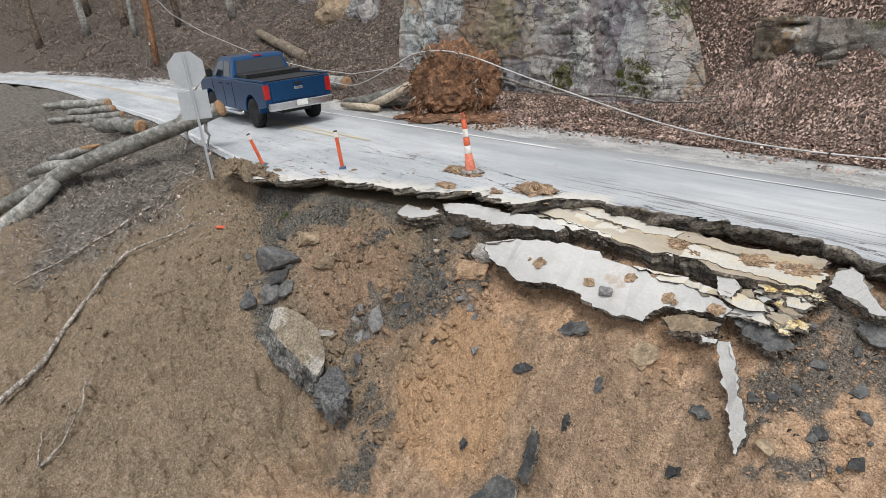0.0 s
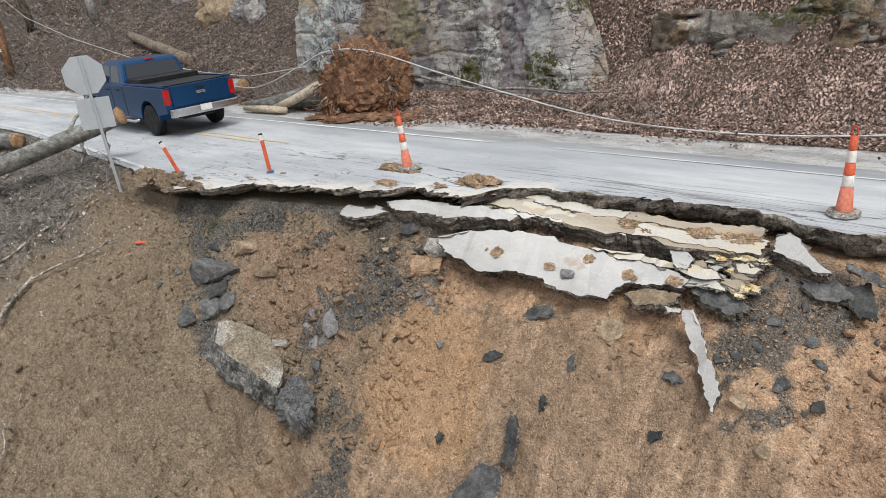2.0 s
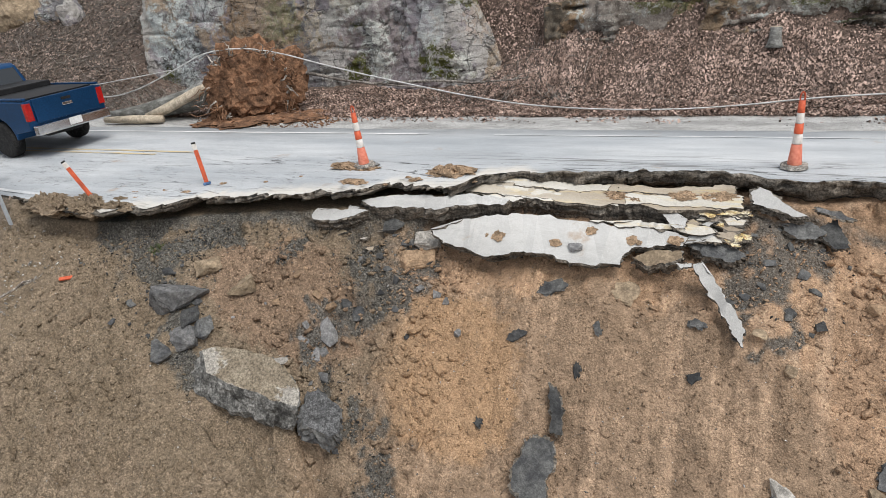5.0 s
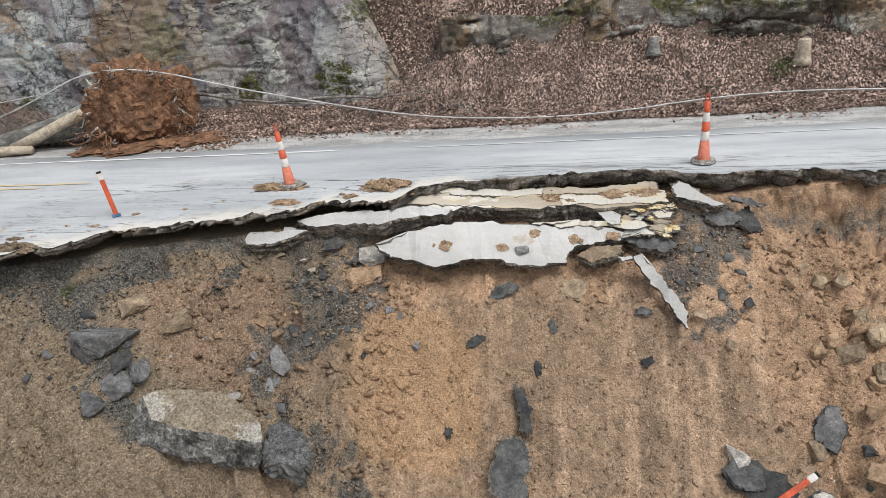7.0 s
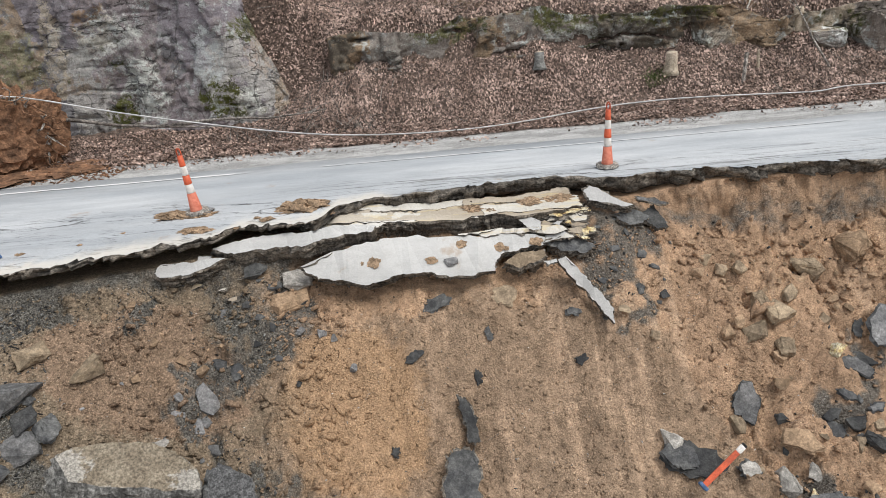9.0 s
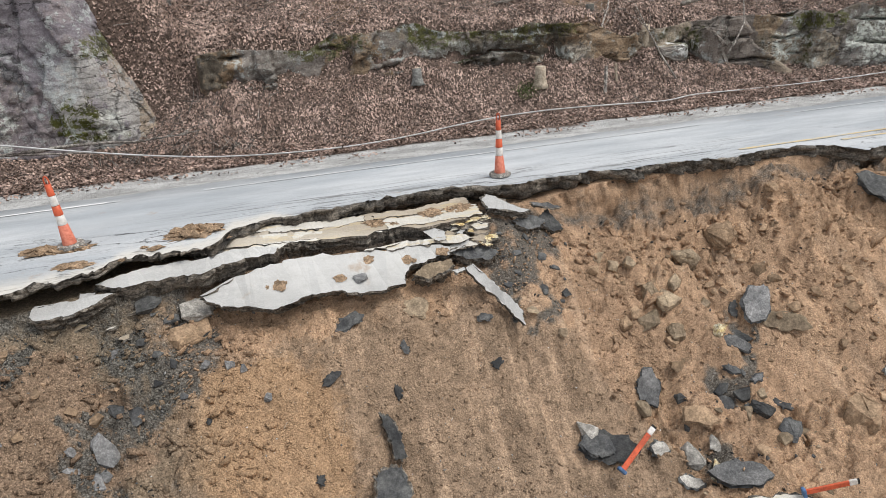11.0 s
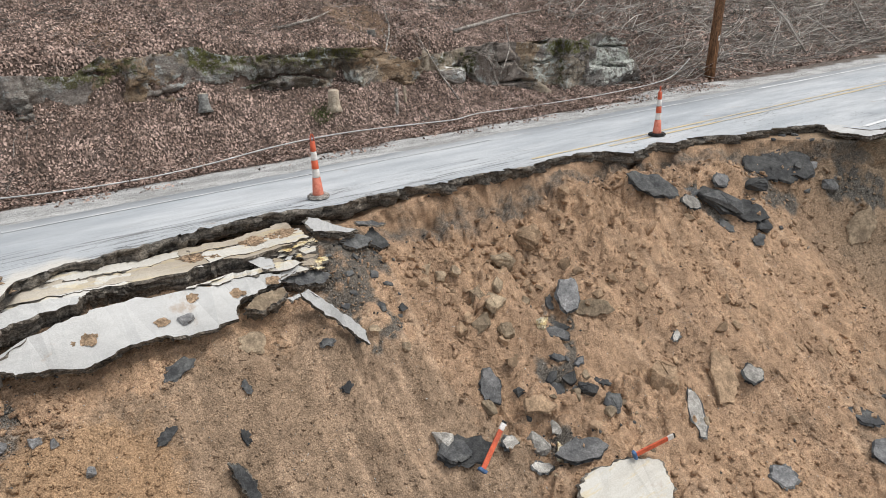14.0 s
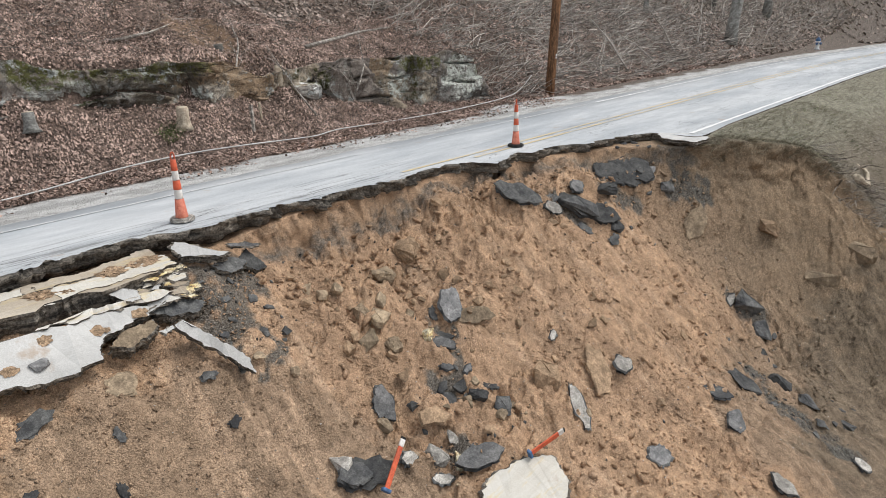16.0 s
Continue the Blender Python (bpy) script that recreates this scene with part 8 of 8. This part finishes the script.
grass(14000, 9.4, 18, -0.5, 4.4, 0.11, GRASS, "flattened dead grass on the verge", -0.3, 52)
grass(3500, 10, 22, 1, 4.3, 0.09, GREEN_GRASS, "sparse green grass on the verge", 0.1, 53)
grass(5000, 20, 45, 0, 4.2, 0.16, GRASS, "flattened dead grass on the verge", -0.3, 54)
grass(10000, -34, -15, 0.5, 5.4, 0.2, GRASS, "dead grass between the logs", -0.1, 55)
grass(160, 0.25, 0.65, 13.1, 13.45, 0.3, GREEN_GRASS, "green fern beside the stump", -1, 56, True)
grass(90, -11.75, -11.5, 4.6, 4.85, 0.10, GREEN_GRASS, "tuft of green grass in the dark rubble", -1, 57, True)
# moss-green lawn far along the bend
grass(2500, 55, 95, 11.5, 20, 0.5, GREEN_GRASS, "green lawn edge far along the road", 0.0, 58, True)


def distant_cover(n):
    xs, ys = rng.uniform(58, 170, n), rng.uniform(-25, 45, n)
    keep = ys - bend(xs) > 11.4
    xs, ys = xs[keep], ys[keep]
    return xs, ys


xs, ys = distant_cover(26000)
leaf_cloud("leaf_litter", xs, ys, 0.45, "grey-brown leaves round the distant bend", mat=OLD_LEAVES)
xs, ys = distant_cover(6000)
a = np.stack([xs, ys, ground_z(xs, ys)], -1)
many_twigs("dead_brush", a, a + np.stack([rng.normal(0, 0.8, len(xs)), rng.normal(0, 0.8, len(xs)), rng.uniform(0.3, 3.0, len(xs))], -1), np.full(len(xs), 0.03), PALE_TWIG, "bare undergrowth round the distant bend")
# turf hanging over the scarp
xs = rng.uniform(9.4, 12.8, 2200)
ys = scarp(xs) + rng.uniform(-0.12, 0.3, len(xs))
a = np.stack([xs, ys, ground_z(xs, ys) + 0.01], -1)
b = a + np.stack([rng.normal(0, 0.06, len(xs)), rng.uniform(-0.12, 0.05, len(xs)), rng.uniform(-0.06, 0.1, len(xs))], -1)
many_twigs("grass", a, b, np.full(len(xs), 0.005), GRASS, "dead turf hanging over the edge of the scarp", "grass", 0.1)
xs = rng.uniform(12.2, 18, 700)
ys = scarp(xs) + rng.uniform(-0.9, 0.8, len(xs))
a = np.stack([xs, ys, ground_z(xs, ys)], -1)
b = a + np.stack([rng.normal(0, 0.5, len(xs)), rng.uniform(-0.9, 0.3, len(xs)), rng.uniform(-0.5, 0.3, len(xs))], -1)
many_twigs("dead_brush", a, b, rng.uniform(0.006, 0.018, len(xs)), PALE_TWIG, "bleached roots and brush trailing down the scarp")
